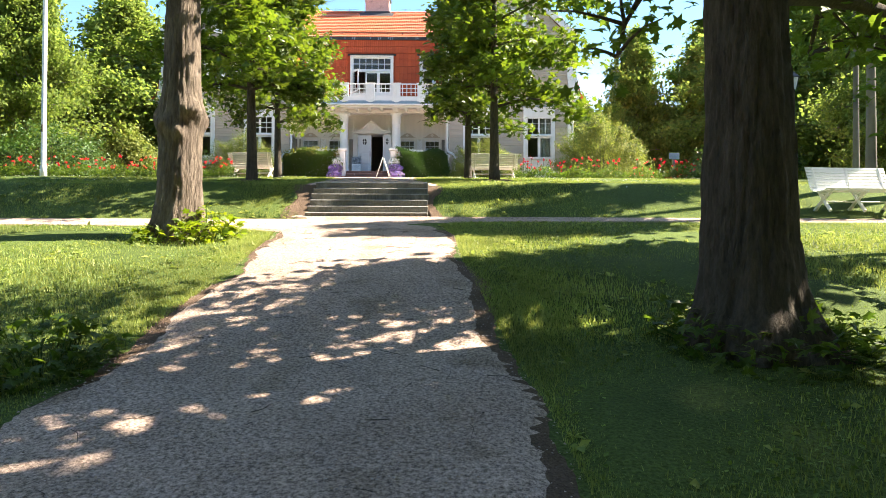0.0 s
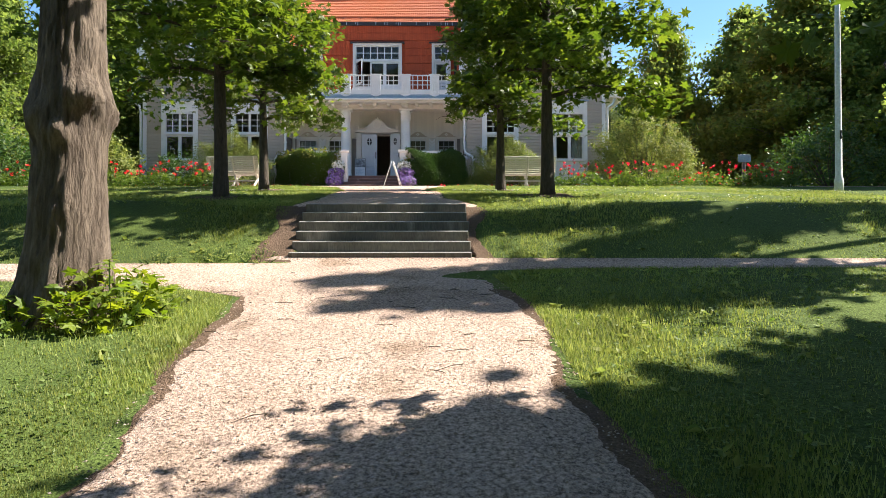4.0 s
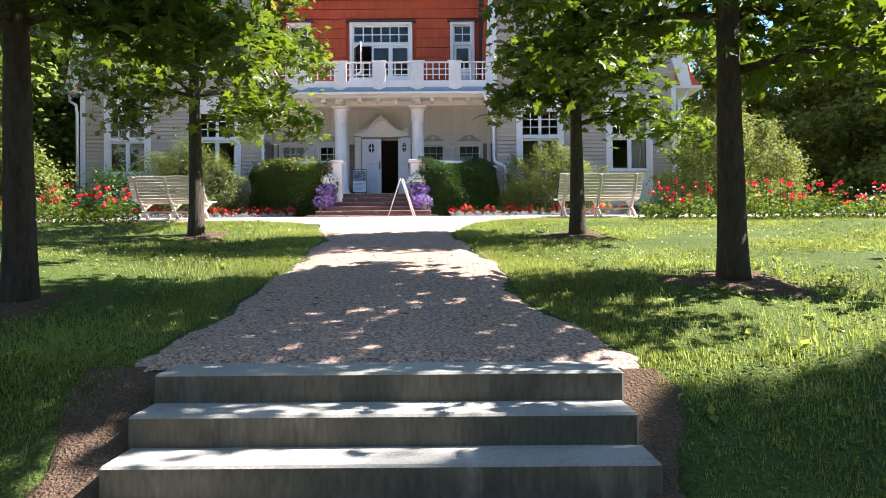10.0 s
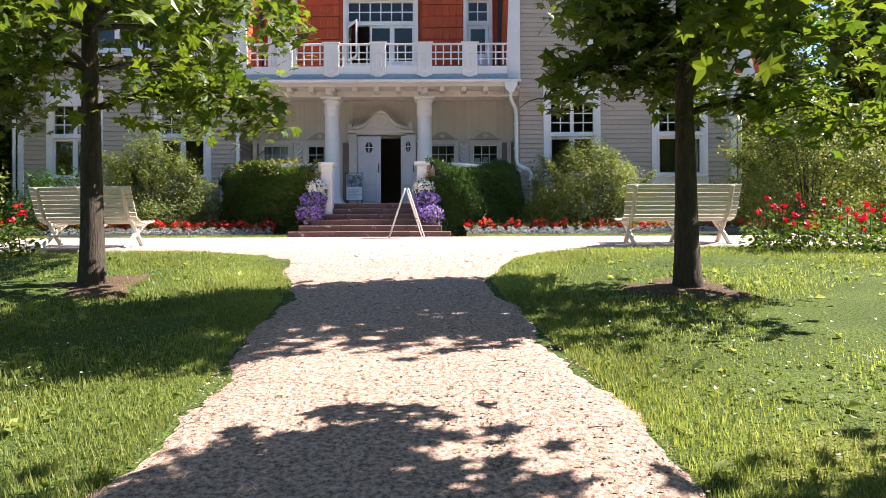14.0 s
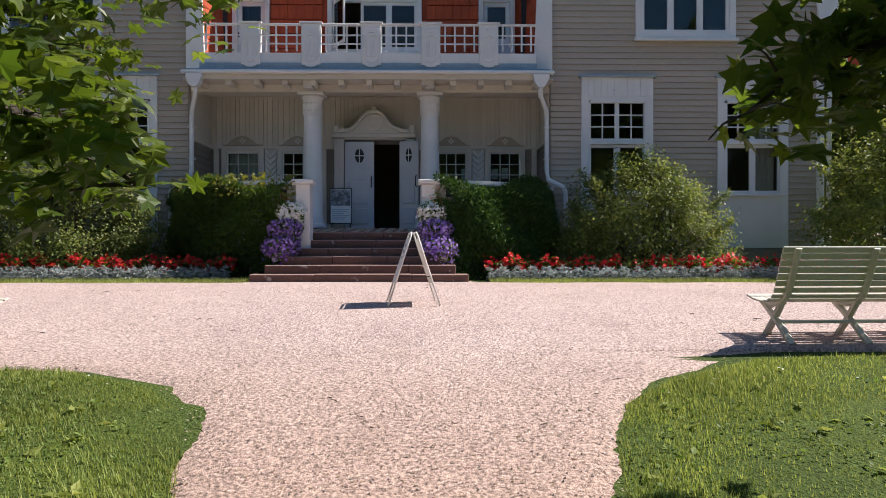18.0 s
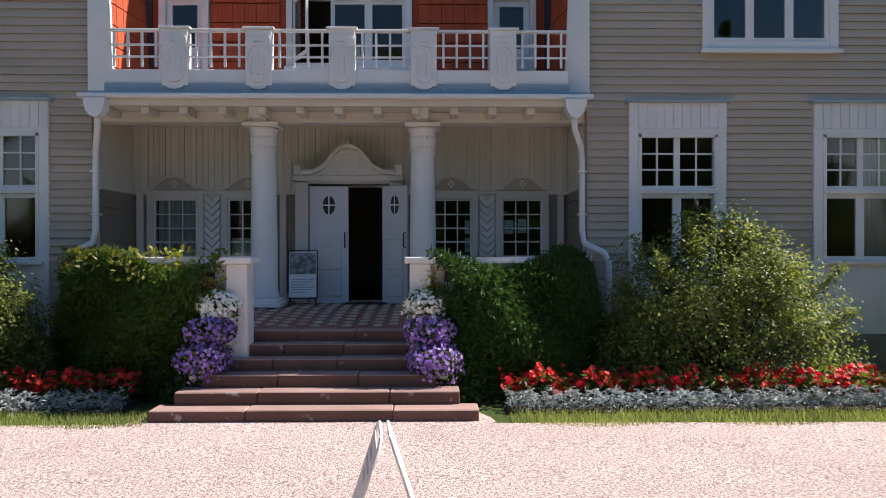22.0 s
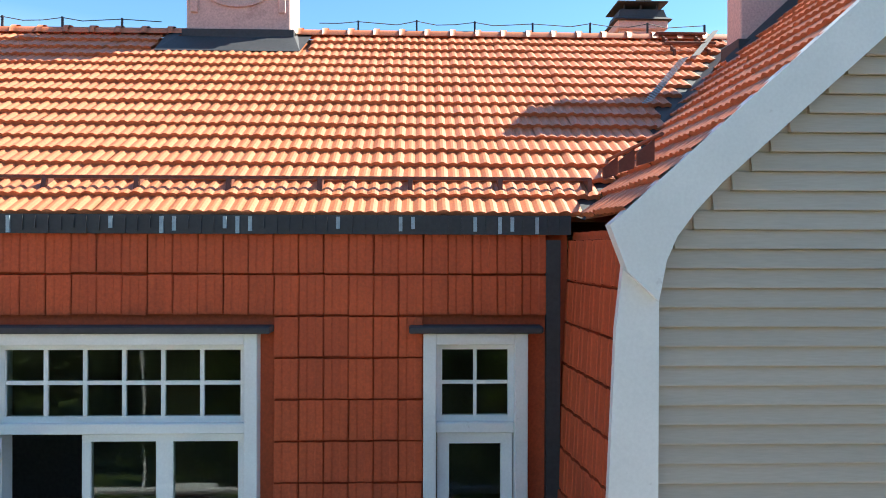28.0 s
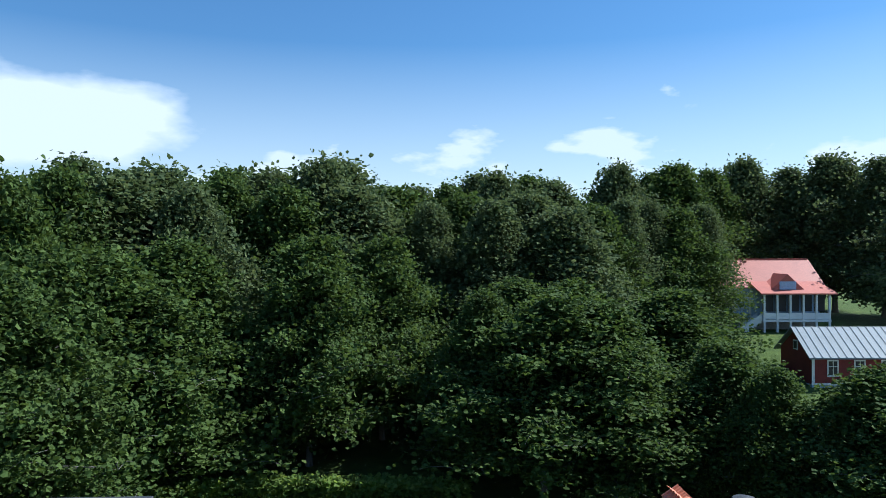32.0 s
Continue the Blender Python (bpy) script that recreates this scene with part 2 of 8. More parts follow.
M_BROWN = mat("brown_painted_boards", (0.26, 0.225, 0.19), (0.22, 0.19, 0.16), 0.65, 1.5, 30, 0.12, 0.004, vary=0.05, fine_amt=0.06)
M_WHITE = mat("white_painted_wood", (0.80, 0.79, 0.77), (0.70, 0.70, 0.68), 0.55, 1.8, 45, 0.1, 0.003, vary=0.03, fine_amt=0.04, stain=((0.45, 0.43, 0.40), 7.0, 0.70))
M_CREAM = mat("cream_painted_boards", (0.70, 0.66, 0.59), (0.62, 0.585, 0.525), 0.6, 1.5, 35, 0.12, 0.003, vary=0.04, fine_amt=0.05)
M_DOOR = mat("pale_grey_door_paint", (0.62, 0.63, 0.64), (0.55, 0.56, 0.58), 0.5, 2.0, 40, 0.08, 0.003, fine_amt=0.04)
M_HUNG = mat("red_hung_clay_tile", (0.50, 0.085, 0.026), (0.40, 0.066, 0.022), 0.7, 2.0, 40, 0.25, 0.006, vary=0.06, stain=((0.30, 0.06, 0.03), 3.0, 0.72))
M_ROOF = mat("orange_clay_roof_tile", (0.54, 0.175, 0.08), (0.46, 0.14, 0.062), 0.46, 2.0, 50, 0.25, 0.005, spec=0.6, vary=0.08, stain=((0.36, 0.13, 0.08), 2.6, 0.68))
M_ROOFJ = mat("orange_clay_roof_tiles_joined", (0.54, 0.175, 0.08), (0.46, 0.14, 0.062), 0.46, 2.0, 50, 0.25, 0.005, spec=0.6, vary=0.08, island=True, stain=((0.36, 0.16, 0.11), 2.6, 0.68))
M_DARK = mat("black_painted_sheet_metal", (0.035, 0.036, 0.042), (0.05, 0.05, 0.055), 0.6, 2.0, 30, 0.1, 0.004)
M_RAIL = mat("brown_red_painted_steel", (0.17, 0.06, 0.04), (0.12, 0.045, 0.032), 0.6, 4.0, 40, 0.1, 0.003)
M_GREEN = mat("verdigris_copper", (0.16, 0.32, 0.30), (0.10, 0.22, 0.22), 0.6, 4.0, 40, 0.15, 0.004)
M_PLASTER = mat("pink_lime_plaster", (0.60, 0.42, 0.39), (0.52, 0.37, 0.345), 0.9, 1.6, 40, 0.3, 0.006, stain=((0.36, 0.25, 0.22), 2.2, 0.62))
M_GUTTER = mat("blue_grey_sheet_metal", (0.36, 0.44, 0.50), (0.30, 0.37, 0.43), 0.5, 3.0, 40, 0.1, 0.003, metal=0.2)
M_GLASS = glass_mat()
M_INT = mat("dim_room_plaster", (0.30, 0.26, 0.21), (0.24, 0.21, 0.17), 0.9, 1.0, 20, 0.1, 0.004)
M_CURT = mat("white_net_curtain", (0.72, 0.70, 0.66), (0.60, 0.58, 0.55), 0.9, 9.0, 60, 0.2, 0.01, stretch=(1, 1, 0.05))
M_BARK = mat("rough_grey_brown_bark", (0.21, 0.165, 0.13), (0.085, 0.062, 0.048), 0.95, 7.0, 26, 1.0, 0.06, stretch=(1, 1, 0.2), fine_amt=0.6, grit=6, coarse=0.7)
M_BARK2 = mat("dark_maple_bark", (0.095, 0.075, 0.06), (0.055, 0.045, 0.036), 0.95, 6.0, 30, 1.0, 0.04, stretch=(1, 1, 0.22), fine_amt=0.6, grit=6, coarse=0.7)
M_BARKF = mat("pale_forest_bark", (0.22, 0.20, 0.18), (0.12, 0.11, 0.10), 0.95, 3.0, 12, 0.4, 0.03, stretch=(1, 1, 0.4))
M_MAPLE = leaf_mat("maple_leaves", (0.052, 0.10, 0.016), (0.115, 0.165, 0.025), 0.43, 0.42)
M_LINDEN = leaf_mat("linden_leaves", (0.11, 0.18, 0.025), (0.20, 0.25, 0.035), 0.5)
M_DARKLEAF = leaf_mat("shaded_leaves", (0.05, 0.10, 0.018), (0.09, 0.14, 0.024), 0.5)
M_WOOD1 = leaf_mat("woodland_leaves", (0.042, 0.072, 0.02), (0.09, 0.13, 0.034), 0.26, 0.75, spec=0.12)
M_WOOD2 = leaf_mat("grey_green_leaves", (0.06, 0.088, 0.036), (0.12, 0.15, 0.062), 0.26, 0.75, spec=0.12)
M_WOOD3 = leaf_mat("fresh_woodland_leaves", (0.10, 0.16, 0.038), (0.19, 0.25, 0.065), 0.48, 0.7, spec=0.15)
M_BUSH = leaf_mat("shrub_leaves", (0.075, 0.12, 0.022), (0.24, 0.27, 0.075), 0.4)
M_VINE = leaf_mat("creeper_leaves", (0.028, 0.075, 0.014), (0.06, 0.12, 0.022), 0.3)
M_VINEY = leaf_mat("yellowing_creeper_leaves", (0.10, 0.13, 0.02), (0.22, 0.20, 0.03), 0.3)
M_BLADE = leaf_mat("grass_blades", (0.13, 0.19, 0.045), (0.29, 0.32, 0.10), 0.4, 0.6)
M_CLOVER = leaf_mat("clover_and_plantain_leaves", (0.07, 0.13, 0.025), (0.16, 0.22, 0.05), 0.35, 0.55)
M_RED = leaf_mat("red_petals", (0.55, 0.02, 0.015), (0.75, 0.06, 0.03), 0.3)
M_PURPLE = leaf_mat("purple_petals", (0.22, 0.09, 0.42), (0.50, 0.36, 0.68), 0.3)
M_PETALW = leaf_mat("white_petals", (0.70, 0.70, 0.66), (0.80, 0.80, 0.77), 0.3)
M_SILVER = leaf_mat("silver_ragwort_leaves", (0.27, 0.30, 0.30), (0.44, 0.47, 0.46), 0.15, 0.8)
M_PALEBENCH = mat("cream_bench_paint", (0.66, 0.63, 0.55), (0.56, 0.53, 0.46), 0.6, 3.0, 40, 0.15, 0.003, vary=0.05, fine_amt=0.06)
M_SOIL = mat("dark_garden_soil", (0.07, 0.05, 0.038), (0.045, 0.033, 0.026), 0.95, 3.0, 30, 0.8, 0.03)
M_BLACK = mat("black_iron", (0.03, 0.03, 0.032), (0.045, 0.045, 0.045), 0.5, 5.0, 40, 0.1, 0.003, metal=0.4)
M_POLE = mat("white_flagpole_paint", (0.74, 0.75, 0.76), (0.66, 0.67, 0.69), 0.4, 1.0, 20, 0.05, 0.002)
M_SHEET = mat("weathered_grey_sheet", (0.24, 0.22, 0.21), (0.17, 0.16, 0.155), 0.8, 3.0, 40, 0.1, 0.003, spec=0.2)
M_TILE_R = mat("dark_red_floor_tile", (0.26, 0.11, 0.085), (0.20, 0.085, 0.07), 0.6, 3.0, 50, 0.1, 0.003, vary=0.12)
M_TILE_L = mat("buff_floor_tile", (0.52, 0.43, 0.33), (0.44, 0.36, 0.28), 0.6, 3.0, 50, 0.1, 0.003, vary=0.12)


# ---- building helpers ----
def obj(name, data, parent=None):
    ob = new(name, data)
    if parent is not None:
        ob.parent = parent
        ob.matrix_parent_inverse = Matrix.Identity(4)
    return ob


def thing(name, label, category, loc=(0, 0, 0), rz=0.0, group="", kind=""):
    ob = new(name)
    ob.matrix_basis = pose(*loc, 0, 0, rz)
    return tagged(ob, label, category, group, kind)


def mesh_of(bm, name, material, smooth=False):
    me = bpy.data.meshes.new(name)
    bm.normal_update()
    bm.to_mesh(me)
    bm.free()
    me.materials.append(material)
    if smooth:
        me.polygons.foreach_set("use_smooth", [True] * len(me.polygons))
    return me


def part(name, bm, material, parent, label="", smooth=False):
    ob = obj(name, mesh_of(bm, name, material, smooth), parent)
    return tagged(ob, label) if label else ob


def part_each(name, rows, bev, material, parent):
    """One part for each box of a built-up frame."""
    for r in rows:
        part(name, boxes(r, bev=bev), material, parent)


def raw(name, verts, faces, material, smooth=False):
    me = bpy.data.meshes.new(name)
    me.from_pydata([tuple(v) for v in verts], [], faces)
    me.materials.append(material)
    if smooth:
        me.polygons.foreach_set("use_smooth", [True] * len(me.polygons))
    me.update()
    return me


def big(name, verts, faces, material, smooth=False):
    """A mesh from numpy arrays: verts (n, 3) and faces (m, k), all with k corners."""
    me = bpy.data.meshes.new(name)
    k = faces.shape[1]
    me.vertices.add(len(verts))
    me.vertices.foreach_set("co", np.asarray(verts, np.float32).ravel())
    me.loops.add(faces.size)
    me.loops.foreach_set("vertex_index", faces.astype(np.int32).ravel())
    me.polygons.add(len(faces))
    me.polygons.foreach_set("loop_start", np.arange(0, faces.size, k, dtype=np.int32))
    me.polygons.foreach_set("use_smooth", [smooth] * len(faces))
    me.update(calc_edges=True)
    me.materials.append(material)
    return me


def box(bm, x0, x1, y0, y1, z0, z1, bev=0.0):
    vs = [bm.verts.new((x, y, z)) for z in (z0, z1) for x, y in ((x0, y0), (x1, y0), (x1, y1), (x0, y1))]
    fs = [bm.faces.new([vs[i] for i in f]) for f in ((3, 2, 1, 0), (4, 5, 6, 7), (0, 1, 5, 4), (1, 2, 6, 5), (2, 3, 7, 6), (3, 0, 4, 7))]
    if bev:
        es = list({e for f in fs for e in f.edges})
        bmesh.ops.bevel(bm, geom=es, offset=bev, segments=1, affect="EDGES", profile=0.5)
    return vs


def boxes(*rows, bev=0.0):
    bm = bmesh.new()
    for r in rows:
        box(bm, *r, bev=bev)
    return bm


def prism(bm, outline, y0, y1):
    """An outline of (x, z) pulled from y0 to y1."""
    a = [bm.verts.new((x, y0, z)) for x, z in outline]
    b = [bm.verts.new((x, y1, z)) for x, z in outline]
    n = len(a)
    bm.faces.new(a)
    bm.faces.new(b[::-1])
    for i in range(n):
        bm.faces.new((a[i], b[i], b[(i + 1) % n], a[(i + 1) % n]))


def lathe(bm, profile, cx=0, cy=0, seg=20):
    rings = [[bm.verts.new((cx + r * math.cos(2 * math.pi * k / seg), cy + r * math.sin(2 * math.pi * k / seg), z)) for k in range(seg)] for r, z in profile]
    for a, b in zip(rings, rings[1:]):
        for k in range(seg):
            bm.faces.new((a[k], a[(k + 1) % seg], b[(k + 1) % seg], b[k]))
    bm.faces.new(rings[0][::-1])
    bm.faces.new(rings[-1])


def tube(bm, pts, radii, seg=8, rough=0.0, rng=None):
    """A tapering tube along points."""
    pts = [Vector(p) for p in pts]
    rings = []
    for i, p in enumerate(pts):
        d = (pts[min(i + 1, len(pts) - 1)] - pts[max(i - 1, 0)]).normalized()
        side = d.cross(Vector((0.31, 0.95, 0.05)) if abs(d.y) < 0.9 else Vector((1, 0, 0))).normalized()
        up = side.cross(d)
        ring = []
        for k in range(seg):
            a = 2 * math.pi * k / seg
            r = radii[i] * (1 + (rng.uniform(-rough, rough) if rng else 0))
            ring.append(bm.verts.new(p + side * math.cos(a) * r + up * math.sin(a) * r))
        rings.append(ring)
    for a, b in zip(rings, rings[1:]):
        for k in range(seg):
            bm.faces.new((a[k], a[(k + 1) % seg], b[(k + 1) % seg], b[k]))
    bm.faces.new(rings[0][::-1])
    bm.faces.new(rings[-1])


def cut_cells(x0, x1, z0, z1, holes):
    """The rectangles left of a wall once its openings (x0, x1, z0, z1) are cut out."""
    xs = sorted({x0, x1, *[v for h in holes for v in h[:2]]})
    zs = sorted({z0, z1, *[v for h in holes for v in h[2:4]]})
    out = []
    for a, b in zip(xs, xs[1:]):
        for c, d in zip(zs, zs[1:]):
            mx_, mz = (a + b) / 2, (c + d) / 2
            if not any(h[0] < mx_ < h[1] and h[2] < mz < h[3] for h in holes):
                out.append((a, b, c, d))
    return out


def turns(rng, n, tilt=0.9):
    """n random frames (n, 3, 3) whose third axis leans up to tilt from straight up."""
    a, th, sp = rng.uniform(0, 2 * np.pi, n), np.abs(rng.normal(0, tilt, n)), rng.uniform(0, 2 * np.pi, n)
    w = np.stack([np.sin(th) * np.cos(a), np.sin(th) * np.sin(a), np.cos(th)], 1)
    h = np.stack([np.cos(sp), np.sin(sp), 0.3 * np.sin(3 * sp)], 1)
    u = np.cross(h, w)
    u /= np.linalg.norm(u, axis=1)[:, None] + 1e-9
    return np.stack([u, np.cross(w, u), w], 2)


def facing(rng, normals, spread=0.6):
    """Frames whose third axis follows the given normals, roughly."""
    w = normals + rng.normal(0, spread, normals.shape)
    w /= np.linalg.norm(w, axis=1)[:, None] + 1e-9
    h = rng.normal(0, 1, normals.shape)
    u = np.cross(h, w)
    u /= np.linalg.norm(u, axis=1)[:, None] + 1e-9
    return np.stack([u, np.cross(w, u), w], 2)


def star_leaf(lobes=5):
    """A lobed leaf, stalk at the origin, one unit long, slightly cupped: corners and triangles."""
    v = [(0, 0.42, 0)]
    rim = [(0.0, 0.0, 0.02), (0.16, 0.14, 0.0), (0.52, 0.06, -0.08), (0.30, 0.36, 0.02), (0.56, 0.62, -0.1), (0.20, 0.66, 0.0), (0.0, 1.02, -0.08)]
    v += rim + [(-x, y, z) for x, y, z in rim[-2:0:-1]]
    n = len(v) - 1
    return np.array(v), np.array([(0, 1 + i, 1 + (i + 1) % n) for i in range(n)])


LEAF_MAPLE = star_leaf()
LEAF_OVAL = (np.array([(0, 0, 0), (0.3, 0.4, 0.05), (0, 1, -0.05), (-0.3, 0.4, 0.05)]), np.array([(0, 1, 2), (0, 2, 3)]))
LEAF_PALM = (np.array([(0, 0, 0), (0.16, 0.5, 0.06), (0, 1.0, -0.1), (-0.16, 0.5, 0.06), (0.42, 0.38, 0.0), (0.72, 0.62, -0.12), (0.2, 0.2, 0.04), (-0.42, 0.38, 0.0), (-0.72, 0.62, -0.12), (-0.2, 0.2, 0.04)]),
             np.array([(0, 1, 2), (0, 2, 3), (0, 6, 5), (0, 5, 4), (0, 8, 9), (0, 7, 8)]))
LEAF_BLADE = (np.array([(-0.06, 0, 0), (0.06, 0, 0), (0.04, 0.6, 0.06), (0, 1, 0), (-0.04, 0.6, 0.06)]), np.array([(0, 1, 2), (0, 2, 4), (4, 2, 3)]))
LEAF_CLUMP = (np.array([(0, 0, 0), (0.55, 0.35, 0.1), (0.25, 1.0, -0.12), (-0.3, 0.9, 0.1), (-0.55, 0.3, -0.1)]), np.array([(0, 1, 2), (0, 2, 3), (0, 3, 4)]))
PETALS = (np.array([(0, 0, 0.0)] + [(0.5 * r * math.cos(a), 0.5 * r * math.sin(a), 0.12 * r) for k in range(10) for a, r in [(k * math.pi / 5, 1.0 if k % 2 == 0 else 0.62)]]),
          np.array([(0, 1 + i, 1 + (i + 1) % 10) for i in range(10)]))


def scatter(name, template, centres, frames, sizes, material, parent=None):
    tv, tf = template
    p = centres[:, None, :] + np.einsum("nij,kj->nki", frames, tv) * np.asarray(sizes)[:, None, None]
    f = tf[None] + (np.arange(len(centres)) * len(tv))[:, None, None]
    return obj(name, big(name, p.reshape(-1, 3), f.reshape(-1, tf.shape[1]), material), parent)


# ---- ground ----
GY = [-200, -70, -45, -34, -29.2, -27.9, -26.5, -23, -21.6, -19.6, -16.5, -13, -10.3, -8, -6.4, -3, 3000]
GZ = [-14, -8.5, -6.6, -5.0, -4.12, -3.75, -3.42, -2.84, -2.6, -1.68, -1.2, -0.85, -0.43, -0.2, -0.11, 0, 0]


def rise(x, y):
    """Height of the ground: a slope up to the house, and a hill far behind it."""
    s = lambda v: np.clip(v, 0, 1) ** 2 * (3 - 2 * np.clip(v, 0, 1))
    hill = 5.5 * s((np.asarray(x) - 14) / 26) * s((np.asarray(y) - 45) / 35)
    return np.interp(y, GY, GZ) + hill


xs = np.unique(np.concatenate([np.arange(-14, 16.01, 0.25), -np.geomspace(15, 2500, 26), np.geomspace(17, 2500, 26)]))
ys = np.unique(np.concatenate([np.arange(-42, 0.01, 0.25), -np.geomspace(44, 2500, 20), np.geomspace(1, 3500, 46)]))
gx, gy = np.meshgrid(xs, ys)
gz = rise(gx, gy)
gz += 0.05 * np.sin(gx * 1.3 + 2 * np.sin(gy * 0.7)) * np.sin(gy * 0.9 + 1.1) * ((gy < -10.6) & ((gy < -23.5) | (gy > -21))) * ((gx < -0.2) | (gx > 4.2)) * (np.abs(gx) < 14)
gz[(gx > 0.8) & (gx < 3.05) & (gy > -21.6) & (gy < -19.7)] -= 0.22
gz[(gx > -4.0) & (gx < 4.0) & (gy > -1.9) & (gy < 1.2)] -= 0.3
ny, nx = gx.shape
idx = np.arange(nx * ny).reshape(ny, nx)
quads = np.stack([idx[:-1, :-1], idx[:-1, 1:], idx[1:, 1:], idx[1:, :-1]], -1).reshape(-1, 4)
ground = tagged(new("ground", big("ground", np.stack([gx, gy, gz], -1).reshape(-1, 3), quads, M_GRASS, True)),
                "mown park lawn sloping up to the house, clover and bare patches", "lawn", kind="structure")


def ribbon(name, y_from, y_to, left, right, lift, material, label, category):
    """A strip of ground between two edges x = left(y), right(y), with ragged margins."""
    rng = np.random.RandomState(5)
    yy = np.arange(y_from, y_to + 1e-6, 0.05)
    k = 13
    wob = lambda p: 0.06 * np.sin(yy * 2.3 + p) + 0.03 * np.sin(yy * 6.7 + 2 * p) + rng.normal(0, 0.012, len(yy))
    xl, xr = np.array([left(v) for v in yy]) + wob(0.3), np.array([right(v) for v in yy]) + wob(1.7)
    u = np.linspace(0, 1, k)
    px = xl[:, None] * (1 - u) + xr[:, None] * u
    py = np.repeat(yy[:, None], k, 1)
    pz = rise(px, py) + lift
    pz[:, 0] -= lift + 0.02
    pz[:, -1] -= lift + 0.02
    i = np.arange(len(yy) * k).reshape(len(yy), k)
    q = np.stack([i[:-1, :-1], i[:-1, 1:], i[1:, 1:], i[1:, :-1]], -1).reshape(-1, 4)
    return tagged(new(name, big(name, np.stack([px, py, pz], -1).reshape(-1, 3), q, material, True)), label, category, kind="structure")


def curve_of(*knots):
    ky, kx = zip(*knots)
    return lambda v: float(np.interp(v, ky, kx))


lower_l = curve_of((-70, 0.2), (-34, 0.4), (-30, 0.55), (-27, 0.85), (-24.4, 0.66), (-23.5, 0.55), (-23.0, -0.3), (-22.7, -1.4), (-22.5, -14), (-21.75, -14), (-21.7, -0.6), (-21.5, 0.2))
lower_r = curve_of((-70, 4.2), (-34, 4.1), (-30.5, 4.0), (-26.4, 3.62), (-24.0, 3.6), (-22.4, 3.35), (-22.1, 3.7), (-21.95, 5.0), (-21.85, 14), (-21.55, 14), (-21.5, 3.3))
upper_l = curve_of((-19.75, 0.35), (-18, 0.5), (-16.7, 0.57), (-12.3, 0.19), (-11.9, 0.05), (-10.8, -0.3), (-10.2, -0.8), (-9.8, -1.6), (-9.55, -4), (-9.4, -30), (-3.45, -30), (-3.3, -2.3), (-2.3, -2.0))
upper_r = curve_of((-19.75, 3.35), (-18.2, 2.9), (-16.8, 2.82), (-12.2, 2.43), (-11.3, 2.6), (-10.6, 2.85), (-10.1, 3.35), (-9.5, 4.3), (-9.2, 6), (-9.1, 30), (-3.45, 30), (-3.3, 2.4), (-2.3, 2.1))
M_PATH = mat("earthy_pink_gravel", (0.42, 0.315, 0.265), (0.30, 0.22, 0.18), 0.95, 0.9, 42, 0.9, 0.015, spec=0.15, fine_amt=0.66, stain=((0.23, 0.165, 0.125), 1.1, 0.56), grit=5, coarse=0.74, crisp=0.13)
ribbon("gravel_path", -60, -21.45, lower_l, lower_r, 0.025, M_PATH, "worn pinkish gravel footpath with scattered leaf litter", "path")
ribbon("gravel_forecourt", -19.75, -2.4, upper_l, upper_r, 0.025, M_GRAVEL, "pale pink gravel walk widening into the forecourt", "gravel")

M_EARTH = mat("bare_trodden_earth", (0.15, 0.10, 0.072), (0.09, 0.062, 0.045), 0.95, 2.5, 60, 0.9, 0.03, spec=0.1, fine_amt=0.4)
ribbon("path_verge", -60, -23.2, lambda v: lower_l(v) - 0.12 - 0.06 * math.sin(v * 1.7), lambda v: lower_r(v) + 0.14 + 0.07 * math.sin(v * 1.3), 0.012, M_EARTH, "trodden brown earth along the path's edges", "earth")
ribbon("bare_bank", -21.7, -19.7, lambda v: 0.22 + 0.12 * math.sin(v * 3), lambda v: 0.78, 0.014, M_EARTH, "bare earth worn down beside the steps", "earth")
ribbon("bare_bank", -21.6, -19.75, lambda v: 3.06, lambda v: 3.34 + 0.10 * math.sin(v * 4), 0.014, M_EARTH, "bare earth worn down beside the steps", "earth")

# garden steps of concrete
garden_steps = thing("garden_steps", "six broad weathered concrete garden steps set into the bank", "steps", (0, 0, 0), kind="structure")
rng = random.Random(3)
for i in range(6):
    y0 = -21.48 + 0.29 * i
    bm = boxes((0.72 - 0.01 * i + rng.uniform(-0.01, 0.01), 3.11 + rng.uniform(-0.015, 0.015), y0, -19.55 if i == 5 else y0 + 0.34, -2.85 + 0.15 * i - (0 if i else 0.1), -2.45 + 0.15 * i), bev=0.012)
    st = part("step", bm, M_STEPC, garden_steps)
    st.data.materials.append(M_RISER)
    # upright faces take the copy with shade painted in
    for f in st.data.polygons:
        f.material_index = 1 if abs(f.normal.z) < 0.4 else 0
# ---- the house ----
FLOOR, EAVE, RIDGE, TOP = 1.07, 8.385, 11.22, 11.04
house = thing("manor_house", "large wooden manor with grey-beige boarding, white trim and red tiles", "house")
WINGS = ((4.08, 10.28), (-10.28, -4.08))
GROUND_WINDOWS = [(4.77, 6.40), (7.87, 9.48)]
HOLES_R = [(4.93, 6.25, 1.85, 3.95), (8.03, 9.32, 1.85, 3.95), (6.14, 8.14, 5.50, 7.32), (6.52, 7.84, 8.35, 9.3)]
CASES_R = [(4.77, 6.40, 0.62, 4.47), (7.87, 9.48, 0.62, 4.47), (6.0, 8.28, 5.31, 7.48), (6.38, 7.98, 8.2, 9.5)]


def gable_half(z):
    """Half width of a wing's gable at height z."""
    return 3.1 if z < 8.1 else max(0.0, 3.1 * (RIDGE - z) / (RIDGE - 8.1))


